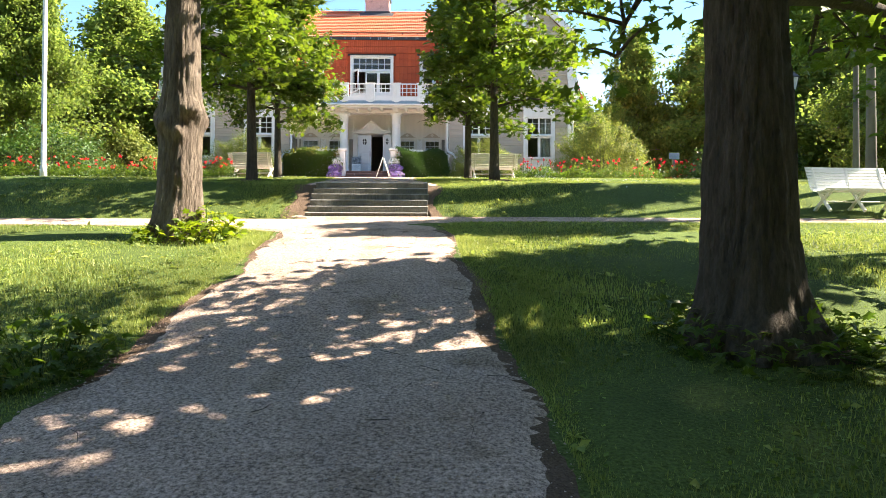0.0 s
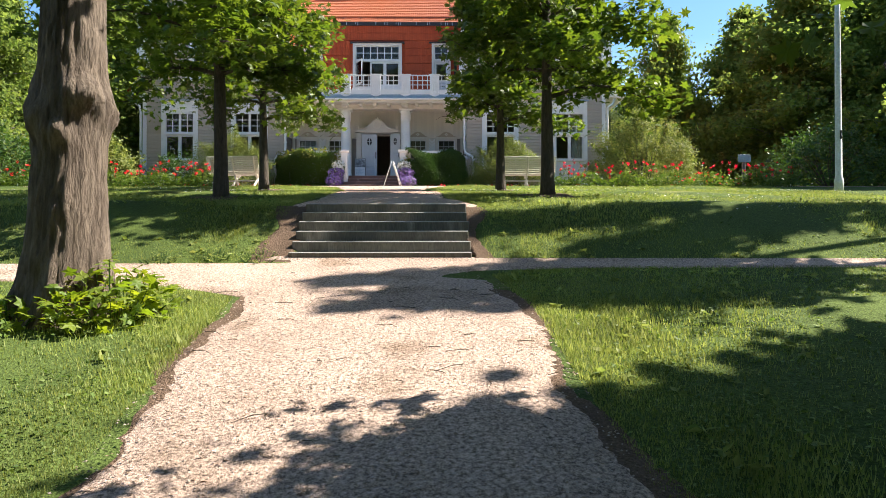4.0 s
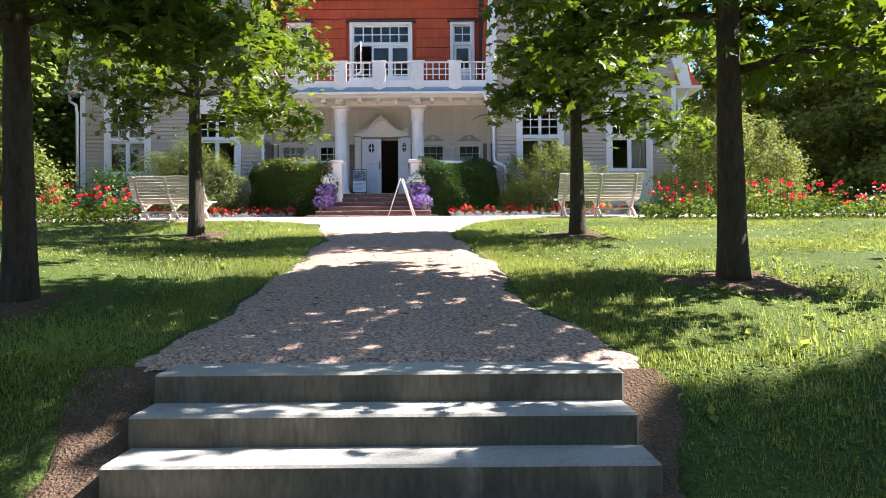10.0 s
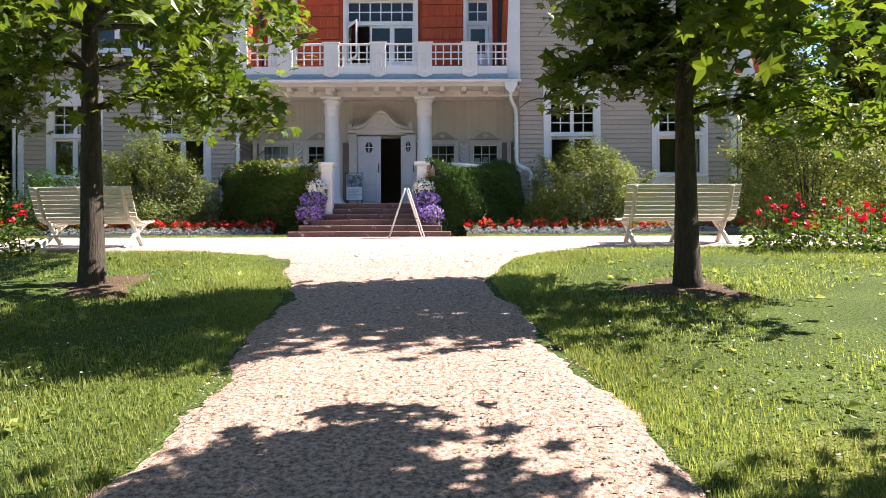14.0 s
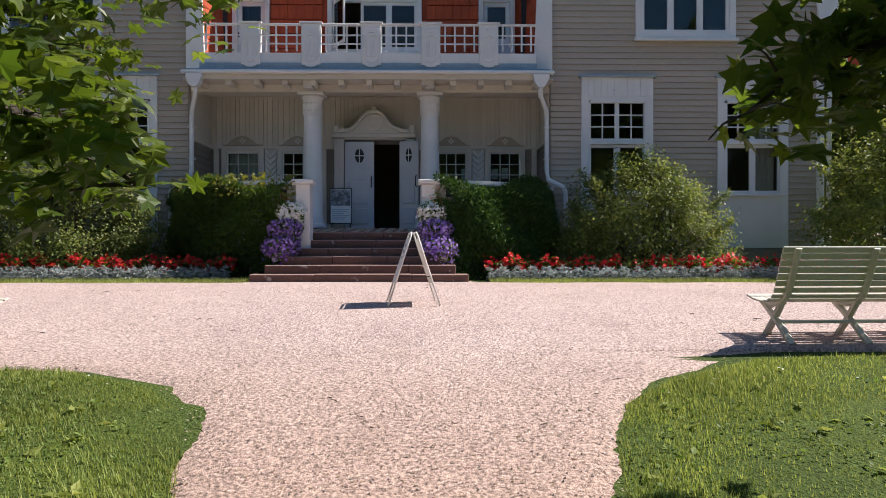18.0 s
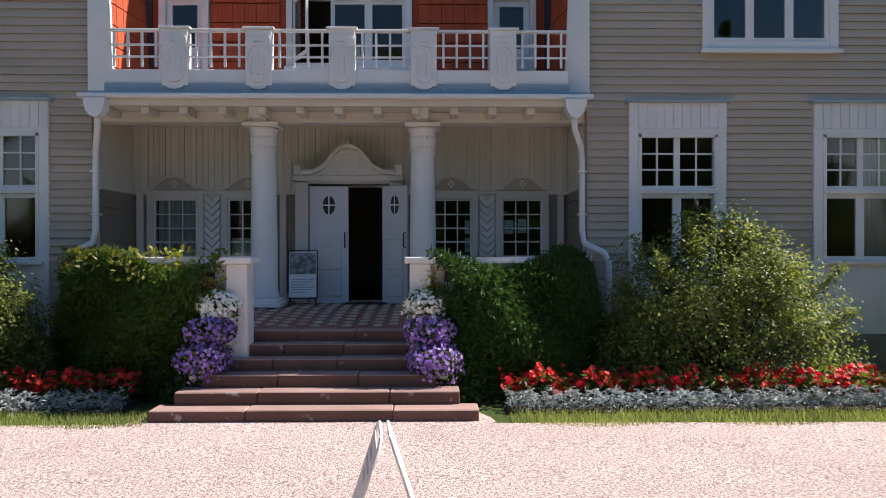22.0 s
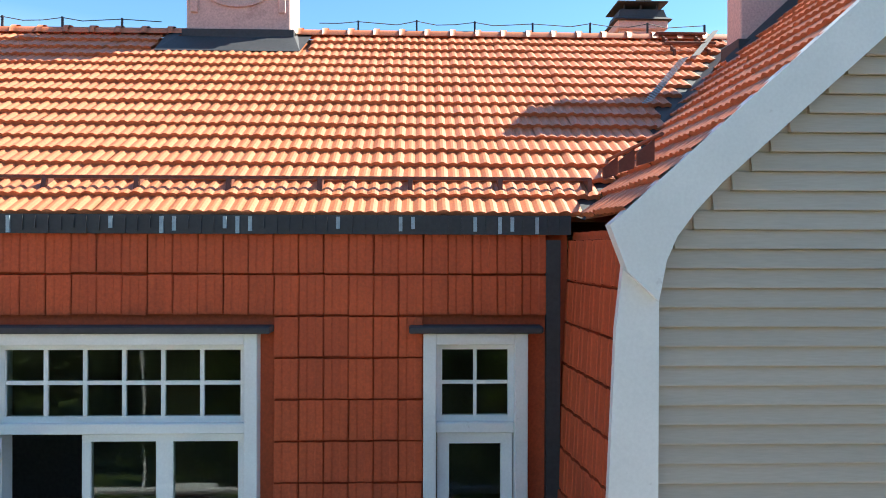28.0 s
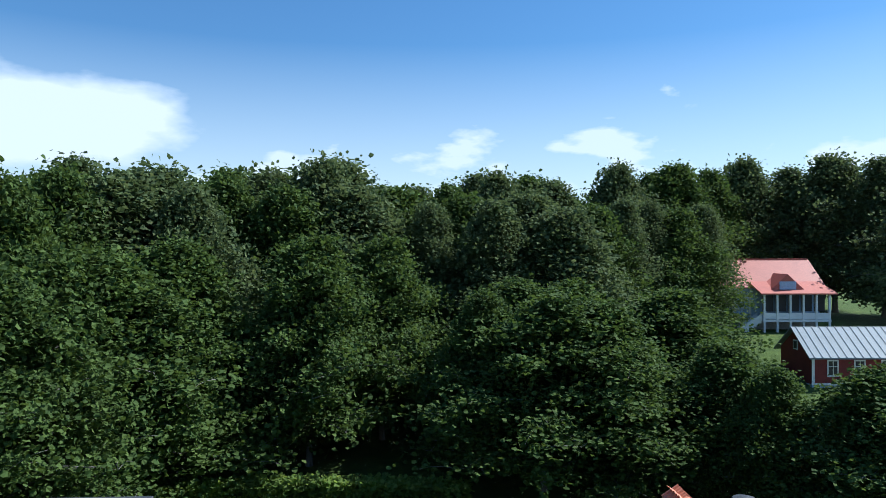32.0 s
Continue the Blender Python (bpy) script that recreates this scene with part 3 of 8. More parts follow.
def wing_front(sign):
    def fx(a, b):
        return (a, b) if sign > 0 else (-b, -a)
    wall = part("wing_wall", bmesh.new(), M_SIDING, house)
    bm = bmesh.new()
    holes = [(*fx(h[0], h[1]), h[2], h[3]) for h in HOLES_R]
    x0, x1 = fx(4.08, 10.28)
    for a, b, c, d in cut_cells(x0, x1, 0.0, 8.1, [h for h in holes if h[3] < 8.1]):
        box(bm, a, b, 0.02, 0.22, c, d)
    c0 = (x0 + x1) / 2
    for a, b, c, d in cut_cells(c0 - 1.4, c0 + 1.4, 8.1, 9.45, [h for h in holes if h[3] > 8.1]):
        box(bm, a, b, 0.02, 0.22, max(c, 8.1), d)
    for s in (-1, 1):
        prism(bm, [(c0 + s * 1.4, 8.1), (c0 + s * 3.1, 8.1), (c0 + s * 1.4, 9.75)][::s], 0.02, 0.22)
    prism(bm, [(c0 - 1.4, 9.45), (c0 + 1.4, 9.45), (c0 + 1.4, 9.75), (c0, 11.0), (c0 - 1.4, 9.75)], 0.02, 0.22)
    old = wall.data
    bmesh.ops.remove_doubles(bm, verts=bm.verts, dist=0.0005)
    wall.data = mesh_of(bm, "wing_wall", M_SIDING)
    bpy.data.meshes.remove(old)
    # lapped boards, one by one
    z, k = 0.62, 0
    while z < 10.8:
        h = 0.134
        half = gable_half(z + h)
        a, b = c0 - half, c0 + half
        spans = [(a, b)]
        for cs in CASES_R:
            l, r = fx(cs[0], cs[1])
            if cs[2] < z + h * 0.5 < cs[3]:
                spans = [s for p, q in spans for s in ((p, min(q, l)), (max(p, r), q)) if s[1] - s[0] > 0.02]
        for p, q in spans:
            bm = bmesh.new()
            lo, hi = 0.0, 0.012
            v = [bm.verts.new(c) for c in ((p, 0.02, z + 0.008), (q, 0.02, z + 0.008), (q, -0.018, z + 0.008), (p, -0.018, z + 0.008), (p, -0.018, z + 0.018), (q, -0.018, z + 0.018), (q, 0.013, z + h + 0.004), (p, 0.013, z + h + 0.004))]
            for f in ((0, 1, 2, 3), (3, 2, 5, 4), (4, 5, 6, 7), (0, 3, 4, 7), (1, 6, 5, 2)):
                bm.faces.new([v[i] for i in f])
            part("weatherboard", bm, M_SIDING, wall)
        z += h
        k += 1
    # plinth of painted stone
    part("plinth", boxes((x0, x1, -0.05, 0.02, -0.3, 0.60), bev=0.01), M_BROWN, house, "dark painted foundation plinth")
    for cs, kind_of in zip(CASES_R, ("tall", "tall", "wide", "attic")):
        l, r = fx(cs[0], cs[1])
        window(kind_of, l, r, cs[2], cs[3])
    # white corner boards and curving barge boards of the gable
    for s in (-1, 1):
        inner = (s < 0) == (sign > 0)
        ex = c0 + s * 3.1
        out = [(ex, 8.0), (ex + s * 0.0, 4.55 if inner else 6.4)]
        if inner:
            outline = [(ex + s * 0.40, 4.60), (ex - s * 0.02, 4.60), (ex - s * 0.02, 8.05), (ex + s * 0.22, 8.05), (ex + s * 0.27, 7.6), (ex + s * 0.33, 6.2)]
        else:
            outline = [(ex + s * 0.55, 4.72), (ex + s * 0.18, 4.72), (ex - s * 0.12, 5.6), (ex - s * 0.2, 6.6), (ex - s * 0.2, 8.05), (ex + s * 0.22, 8.2), (ex + s * 0.24, 7.4), (ex + s * 0.30, 6.2), (ex + s * 0.42, 5.3)]
        bm = bmesh.new()
        prism(bm, outline[::-1] if s > 0 else outline, -0.10, -0.035)
        part("corner_board", bm, M_WHITE, house)
        # rake, with a curved spandrel over the corner board
        up_ = [(ex + s * 0.33, 8.29), (ex - s * 3.1, RIDGE + 0.14)]
        low = [(3.1, -0.39), (2.0, -0.39), (1.0, -0.39), (0.42, -0.39), (0.25, -0.42), (0.12, -0.48), (0.05, -0.58), (0.0, -0.80)]
        pts = up_ + [(ex - s * d, 8.29 + (d + 0.33) * (RIDGE + 0.14 - 8.29) / 3.43 + dz) for d, dz in low] + [(ex + s * 0.21, 7.98)]
        bm = bmesh.new()
        prism(bm, pts[::-1] if s > 0 else pts, -0.16, -0.04)
        part("barge_board", bm, M_WHITE, house)
    if sign > 0:
        part("corner_strip", boxes((10.14, 10.30, -0.045, 0.2, 0.0, 4.8)), M_WHITE, house)
    else:
        part("corner_strip", boxes((-10.30, -10.14, -0.045, 0.2, 0.0, 4.8)), M_WHITE, house)


def grid_panes(win, l, r, z0, z1, nx_, nz_, y, bar=0.028, rail=0.05, open_leaf=False, glass=True):
    """A sash: frame, glazing bars and one pane of glass per light."""
    sash = part("sash", boxes((l, l + rail, y - 0.03, y + 0.03, z0, z1), (r - rail, r, y - 0.03, y + 0.03, z0, z1), (l + rail, r - rail, y - 0.03, y + 0.03, z0, z0 + rail), (l + rail, r - rail, y - 0.03, y + 0.03, z1 - rail, z1)), M_WHITE, win)
    li, ri, bi, ti = l + rail, r - rail, z0 + rail, z1 - rail
    for i in range(1, nx_):
        x = li + (ri - li) * i / nx_
        part("glazing_bar", boxes((x - bar / 2, x + bar / 2, y - 0.018, y + 0.014, bi, ti)), M_WHITE, sash)
    for j in range(1, nz_):
        z = bi + (ti - bi) * j / nz_
        part("glazing_bar", boxes((li, ri, y - 0.017, y + 0.013, z - bar / 2, z + bar / 2)), M_WHITE, sash)
    if glass:
        for i in range(nx_):
            for j in range(nz_):
                a, b = li + (ri - li) * i / nx_, li + (ri - li) * (i + 1) / nx_
                c, d = bi + (ti - bi) * j / nz_, bi + (ti - bi) * (j + 1) / nz_
                p = part("pane", boxes((a, b, y - 0.004, y + 0.002, c, d)), M_GLASS, sash)
                p.visible_shadow = False
    return sash


def window(kind_of, l, r, z0, z1, y=0.0):
    win = part("window", boxes((l, l + 0.01, y + 0.21, y + 0.22, z1 - 0.02, z1 - 0.01)), M_WHITE, house)
    if kind_of == "tall":
        gl, gr, gb, gt = l + 0.16, r - 0.155, 1.85, 3.95
        part_each("casing", ((l, gl, y - 0.045, y + 0.18, z0, z1), (gr, r, y - 0.045, y + 0.18, z0, z1), (gl, gr, y - 0.045, y + 0.18, gt, z1), (gl, gr, y - 0.045, y + 0.18, z0, gb - 0.06),), 0.0, M_WHITE, win)
        n = 11
        for i in range(n):
            a = l + (r - l) * i / n
            part("apron_board", boxes((a + 0.004, a + (r - l) / n - 0.004, y - 0.058, y - 0.045, gt + 0.10, z1)), M_WHITE, win)
        part("window_hood", boxes((l - 0.06, r + 0.06, y - 0.13, y + 0.02, z1, z1 + 0.05), bev=0.01), M_GUTTER, win, "blue-grey sheet metal drip hood")
        part("window_sill", boxes((l + 0.08, r - 0.08, y - 0.11, y, gb - 0.06, gb), bev=0.008), M_WHITE, win)
        for a, b, c, d in ((gl, gl + 0.05, gb, gt), (gr - 0.05, gr, gb, gt), (gl, gr, gt - 0.05, gt)):
            part("bead", boxes((a, b, y - 0.062, y - 0.045, c, d)), M_WHITE, win)
        mid = (gl + gr) / 2
        part("transom", boxes((gl, gr, y - 0.07, y + 0.05, 2.96, 3.05), bev=0.008), M_WHITE, win)
        grid_panes(win, gl, mid, 3.05, gt, 2, 3, y + 0.03)
        grid_panes(win, mid, gr, 3.05, gt, 2, 3, y + 0.03)
        grid_panes(win, gl, mid, gb, 2.96, 1, 1, y + 0.03, rail=0.07)
        grid_panes(win, mid, gr, gb, 2.96, 1, 1, y + 0.03, rail=0.07)
        if l > 7:
            bm = bmesh.new()
            for k in range(14):
                a, b = gr - 0.5 + k * 0.033, gr - 0.5 + (k + 1) * 0.033
                y1, y2 = y + 0.25 + 0.03 * (k % 2), y + 0.25 + 0.03 * ((k + 1) % 2)
                bm.faces.new([bm.verts.new(c) for c in ((a, y1, gb), (b, y2, gb), (b, y2, gt), (a, y1, gt))])
            part("curtain", bm, M_CURT, win, "white net curtain")
    elif kind_of == "wide":
        c = 0.14
        part_each("casing", ((l, l + c, y - 0.05, y + 0.18, z0, z1), (r - c, r, y - 0.05, y + 0.18, z0, z1), (l + c, r - c, y - 0.05, y + 0.18, z1 - 0.17, z1), (l + c, r - c, y - 0.05, y + 0.18, z0, z0 + 0.19),), 0.006, M_WHITE, win)
        part("window_sill", boxes((l - 0.04, r + 0.04, y - 0.13, y - 0.05, z0 - 0.02, z0 + 0.05), bev=0.01), M_WHITE, win)
        part("window_hood", boxes((l - 0.05, r + 0.05, y - 0.14, y + 0.0, z1, z1 + 0.05), bev=0.01), M_GUTTER, win, "blue-grey sheet metal drip hood")
        gl, gr = l + c, r - c
        w = (gr - gl) / 3
        part("transom", boxes((gl, gr, y - 0.07, y + 0.05, 6.57, 6.66), bev=0.008), M_WHITE, win)
        for i in range(3):
            grid_panes(win, gl + i * w, gl + (i + 1) * w, 6.66, z1 - 0.17, 2, 2, y + 0.03)
            grid_panes(win, gl + i * w, gl + (i + 1) * w, z0 + 0.19, 6.57, 1, 1, y + 0.03, rail=0.07)
    else:
        part_each("casing", ((l, l + 0.14, y - 0.05, y + 0.18, z0, z1), (r - 0.14, r, y - 0.05, y + 0.18, z0, z1), (l + 0.14, r - 0.14, y - 0.05, y + 0.18, z1 - 0.2, z1), (l + 0.14, r - 0.14, y - 0.05, y + 0.18, z0, z0 + 0.15),), 0.006, M_WHITE, win)
        grid_panes(win, l + 0.14, r - 0.14, z0 + 0.15, z1 - 0.2, 4, 2, y + 0.03)


wing_front(1)
wing_front(-1)

# side and rear walls, floors inside, so that the rooms are closed and dim
shell = []
for a, b in WINGS:
    shell.append((a, a + 0.2, 0.22, 11.5, 0, 8.1))
    shell.append((b - 0.2, b, 0.22, 11.5, 0, 8.1))
    shell.append((a + 0.2, b - 0.2, 11.3, 11.5, 0, 8.1))
    shell.append((a + 0.2, b - 0.2, 0.22, 11.3, 4.85, 5.0))
    shell.append((a + 0.2, b - 0.2, 0.22, 11.3, 8.0, 8.1))
    shell.append((a + 0.2, b - 0.2, 4.6, 4.7, 0.2, 8.0))
    bm = bmesh.new()
    prism(bm,  [(a + 0.2, 8.1), (b - 0.2, 8.1), ((a + b) / 2, RIDGE - 0.2)], 11.3, 11.5)
    part('rear_gable', bm, M_SIDING, house)
shell.append((-4.08, 4.08, 8.5, 8.7, 0, 8.2))
shell.append((-4.08, 4.08, 1.75, 8.5, 8.0, 8.1))
shell.append((-4.08, 4.08, 1.75, 8.5, 4.55, 4.65))
shell.append((-4.08, 4.08, 5.0, 5.1, 1.1, 8.0))
for b_ in shell:
    part("inner_wall", boxes(b_), M_INT, house, "dim plastered inner wall")

# hung-tile template and pantile template
def hung_tile(w=0.208, h=0.40):
    v, f = [], []
    prof = [(0.0, 0.0), (0.006, 0.012), (0.06, 0.014), (0.075, 0.006), (0.13, 0.006), (0.145, 0.014), (0.196, 0.014), (w - 0.002, 0.004)]
    rows = ((0.0, 0.045), (0.330, 0.034), (0.334, 0.0), (h, 0.0))
    for z, lift in rows:
        for x, d in prof:
            v.append((x, -(d * (1 if lift else 0.3) + lift), z))
    n = len(prof)
    for k in range(3):
        for i in range(n - 1):
            f.append((k * n + i, k * n + i + 1, (k + 1) * n + i + 1, (k + 1) * n + i))
    base = len(v)
    for x, d in prof:
        v.append((x, 0.0, 0.0))
    for i in range(n - 1):
        f.append((base + i, base + i + 1, i + 1, i))
    return v, f


def pan_tile(w=0.208, h=0.34):
    """Seen along the slope: x across, y up the slope, z off the roof."""
    prof = [(0.0, 0.003), (0.02, 0.012), (0.045, 0.022), (0.07, 0.022), (0.09, 0.012), (0.105, 0.003), (0.125, 0.008), (0.15, 0.016), (0.172, 0.016), (0.19, 0.008), (w, 0.003)]
    v, f = [], []
    for y, lift in ((0.0, 0.050), (h, 0.003)):
        for x, d in prof:
            v.append((x, y, d + lift))
    n = len(prof)
    for i in range(n - 1):
        f.append((i, i + 1, n + i + 1, n + i))
    base = len(v)
    for x, d in prof:
        v.append((x, 0.0, d + 0.004))
    for i in range(n - 1):
        f.append((base + i, base + i + 1, i + 1, i))
    return v, f


HUNG, PAN = hung_tile(), pan_tile()
ME_HUNG = raw("tile", *HUNG, M_HUNG)
ME_PAN = raw("roof_tile", *PAN, M_ROOF)


def piece(name, me, parent, m):
    ob = obj(name, me, parent)
    ob.matrix_basis = m
    return ob


# the recessed middle: tile-hung wall over the balcony
WIN_MID = [(-1.13, 1.14, 5.30, 7.42), (2.52, 3.40, 4.70, 7.42), (-3.42, -2.53, 4.70, 7.42)]
mid_wall = part("tile_hung_wall", bmesh.new(), M_HUNG, house)
bm = bmesh.new()
for a, b, c, d in cut_cells(-3.75, 3.75, 4.65, 8.34, WIN_MID):
    box(bm, a, b, 1.19, 1.40, c, d)
old = mid_wall.data
mid_wall.data = mesh_of(bm, "tile_hung_wall", M_HUNG)
bpy.data.meshes.remove(old)
trng = random.Random(11)
ROW = 0.352
for j in range(10):
    z = 8.25 - 0.33 - ROW * j
    if z < 4.6:
        break
    for i in range(-18, 18):
        x = i * 0.21
        if x < -3.72 or x + 0.21 > 3.72:
            continue
        if any(a - 0.07 < x + 0.105 < b + 0.07 and c - 0.3 < z + 0.17 < d + 0.10 for a, b, c, d in WIN_MID):
            continue
        piece("tile", ME_HUNG, mid_wall, pose(x + trng.uniform(-0.003, 0.003), 1.19, z + trng.uniform(-0.004, 0.004), 0, trng.uniform(-0.5, 0.5), 0))
# flanks of the wings beside the balcony, leaning in
for s in (1, -1):
    flank = part("tile_hung_flank", bmesh.new(), M_HUNG, house)
    bm = bmesh.new()
    vs = [bm.verts.new(c) for c in ((s * 3.78, -0.04, 4.6), (s * 3.62, 1.19, 4.6), (s * 3.80, 1.19, 8.25), (s * 3.92, -0.04, 8.15), (s * 4.08, -0.03, 4.6), (s * 4.08, 1.19, 4.6), (s * 4.08, 1.19, 8.25), (s * 4.08, -0.03, 8.15))]
    for f in ((0, 1, 2, 3), (4, 7, 6, 5), (0, 3, 7, 4), (3, 2, 6, 7), (1, 5, 6, 2), (0, 4, 5, 1)):
        bm.faces.new([vs[i] for i in (f if s > 0 else f[::-1])])
    old = flank.data
    flank.data = mesh_of(bm, "tile_hung_flank", M_HUNG)
    bpy.data.meshes.remove(old)
    for j in range(10):
        z = 8.2 - 0.33 - ROW * j
        if z < 4.62:
            break
        for i in range(6):
            yy = -0.03 + i * 0.205
            u = (z - 4.6) / 3.65
            x = 3.78 + 0.14 * u - 0.16 * (1 - 0.25 * u) * (yy + 0.04) / 1.23
            if s > 0:
                m = pose(x + 0.0, yy + 0.205, z, 0, 2.2, -90 + 6)
            else:
                m = pose(-x - 0.0, yy, z, 0, -2.2, 90 - 6)
            piece("tile", ME_HUNG, flank, m)
    # black flashing up the inner corner
    part("corner_flashing", boxes((min(s * 3.56, s * 3.68), max(s * 3.56, s * 3.68), 1.12, 1.19, 4.7, 8.2)), M_DARK, house, "black sheet metal flashing")

# windows and balcony doors of the middle
def mid_window(l, r, z0, z1, cols, door=False):
    win = part("balcony_door" if door else "window", boxes((l, l + 0.01, 1.39, 1.40, z1 - 0.02, z1 - 0.01)), M_WHITE, house)
    y = 1.17
    part_each("casing", ((l, l + 0.11, y - 0.10, y + 0.18, z0, z1), (r - 0.11, r, y - 0.10, y + 0.18, z0, z1), (l + 0.11, r - 0.11, y - 0.10, y + 0.18, z1 - 0.10, z1),), 0.006, M_WHITE, win)
    part("window_hood", boxes((l - 0.12, r + 0.12, y - 0.16, y + 0.02, z1, z1 + 0.06), bev=0.012), M_DARK, win, "dark red-brown sheet metal hood")
    gl, gr = l + 0.11, r - 0.11
    part("transom", boxes((gl, gr, y - 0.06, y + 0.06, 6.57, 6.66), bev=0.008), M_WHITE, win)
    if door:
        grid_panes(win, gl, gr, 6.66, z1 - 0.10, 2, 2, y + 0.02)
        grid_panes(win, gl + 0.01, gr - 0.01, z0 + 0.9, 6.57, 1, 1, y + 0.02, rail=0.10)
        part("door_panel", boxes((gl, gr, y - 0.02, y + 0.04, z0, z0 + 0.9)), M_DOOR, win)
        part("door_handle", boxes((gl + 0.03, gl + 0.05, y - 0.08, y - 0.02, z0 + 1.0, z0 + 1.12), bev=0.006), M_BLACK, win)
    else:
        part("window_sill", boxes((l - 0.03, r + 0.03, y - 0.16, y + 0.05, z0 - 0.05, z0 + 0.04), bev=0.01), M_WHITE, win)
        part("bottom_rail", boxes((gl, gr, y - 0.06, y + 0.06, z0 + 0.04, z0 + 0.12)), M_WHITE, win)
        w = (gr - gl) / 3
        grid_panes(win, gl, gr, 6.66, z1 - 0.10, 6, 2, y + 0.02, bar=0.034)
        for i in range(3):
            if i > 0:
                grid_panes(win, gl + i * w, gl + (i + 1) * w, z0 + 0.12, 6.57, 1, 1, y + 0.02, rail=0.07)
        # the left casement stands open
        leaf = part("open_casement", boxes((0, 0.05, -0.02, 0.02, 0, 1.12), (w - 0.05, w, -0.02, 0.02, 0, 1.12), (0.05, w - 0.05, -0.02, 0.02, 0, 0.07), (0.05, w - 0.05, -0.02, 0.02, 1.05, 1.12)), M_WHITE, win, "casement standing open outwards")
        leaf.matrix_basis = pose(gl + 0.03, y - 0.06, z0 + 0.13, 0, 0, -60)
        gp = part("pane", boxes((0.05, w - 0.05, -0.003, 0.003, 0.07, 1.05)), M_GLASS, leaf)
        gp.visible_shadow = False
        part("paper_notice", boxes((gl + w + 0.24, gl + w + 0.53, y + 0.05, y + 0.06, z0 + 0.16, z0 + 0.48)), M_WHITE, win, "white sheet of paper behind the pane")


mid_window(*WIN_MID[0][:2], WIN_MID[0][2], WIN_MID[0][3], 3)
mid_window(*WIN_MID[1][:2], WIN_MID[1][2], WIN_MID[1][3], 2, True)
mid_window(*WIN_MID[2][:2], WIN_MID[2][2], WIN_MID[2][3], 2, True)

# balcony
balcony = part("balcony", boxes((-4.0, 4.0, -0.42, 1.19, 4.46, 4.56), (-3.72, 3.72, -0.34, -0.30, 4.56, 4.70)), M_GUTTER, house, "sheet-metal covered balcony deck")
part("gutter", boxes((-4.08, 4.08, -0.52, -0.42, 4.43, 4.51), bev=0.02), M_WHITE, balcony)
part("fascia", boxes((-4.0, 4.0, -0.40, -0.34, 4.33, 4.46)), M_CREAM, balcony)
part("apron", boxes((-3.70, 3.70, -0.305, -0.24, 4.585, 4.93), bev=0.006), M_WHITE, balcony, "white apron board with flaking paint")
part("top_rail", boxes((-3.70, 3.70, -0.32, -0.22, 5.54, 5.58), bev=0.008), M_WHITE, balcony)
POSTS = [-2.60, -1.27, 0.06, 1.37, 2.65]
for c in POSTS:
    bm = boxes((c - 0.21, c + 0.21, -0.36, -0.18, 4.66, 5.56), bev=0.01)
    post = part("balcony_post", bm, M_WHITE, balcony)
    bm = bmesh.new()
    prism(bm, [(c + 0.165 * math.cos(a), 5.03 + 0.29 * math.sin(a)) for a in np.linspace(0, 2 * math.pi, 24, endpoint=False)], -0.372, -0.36)
    boss = part("oval_boss", bm, M_WHITE, post, "carved oval boss")
    bm = bmesh.new()
    arc = np.linspace(0, 2 * math.pi, 25)
    for a0, a1 in zip(arc, arc[1:]):
        prism(bm, [(c + r * math.cos(a), 5.03 + r * 1.62 * math.sin(a)) for r, a in ((0.198, a0), (0.198, a1), (0.165, a1), (0.165, a0))][::-1], -0.398, -0.36)
    part("oval_rim", bm, M_WHITE, boss)
    for dx in (-0.075, 0.0, 0.075):
        part("oval_rib", boxes((c + dx - 0.028, c + dx + 0.028, -0.386, -0.372, 4.83, 5.23 - abs(dx)), bev=0.006), M_WHITE, boss)
    for e in (-1, 1):
        bm = bmesh.new()
        prism(bm, [(c + e * (0.13 + 0.075 * math.cos(a)), 5.36 + 0.085 * math.sin(a)) for a in np.linspace(0, 2 * math.pi, 14, endpoint=False)][::e], -0.39, -0.36)
        part("scroll", bm, M_WHITE, post)
    part("post_cap", boxes((c - 0.25, c + 0.25, -0.39, -0.15, 5.56, 5.60), (c - 0.19, c + 0.19, -0.375, -0.36, 5.36, 5.46), bev=0.006), M_WHITE, post)
    bm = bmesh.new()
    prism(bm, [(c + 0.16 * math.cos(a), 4.70 + 0.10 * math.sin(a)) for a in np.linspace(math.pi, 2 * math.pi, 9)], -0.375, -0.36)
    part("drop", bm, M_WHITE, post)
edges = [-3.70] + [v for c in POSTS for v in (c - 0.21, c + 0.21)] + [3.70]
for a, b in zip(edges[::2], edges[1::2]):
    for zz in (5.14, 5.33):
        part("lattice_rail", boxes((a, b, -0.285, -0.255, zz - 0.014, zz + 0.014)), M_WHITE, balcony)
    n = max(3, round((b - a) / 0.215))
    for i in range(n):
        x = a + (b - a) * (i + 0.5) / n
        part("baluster", boxes((x - 0.018, x + 0.018, -0.295, -0.262, 4.975, 5.54)), M_WHITE, balcony)

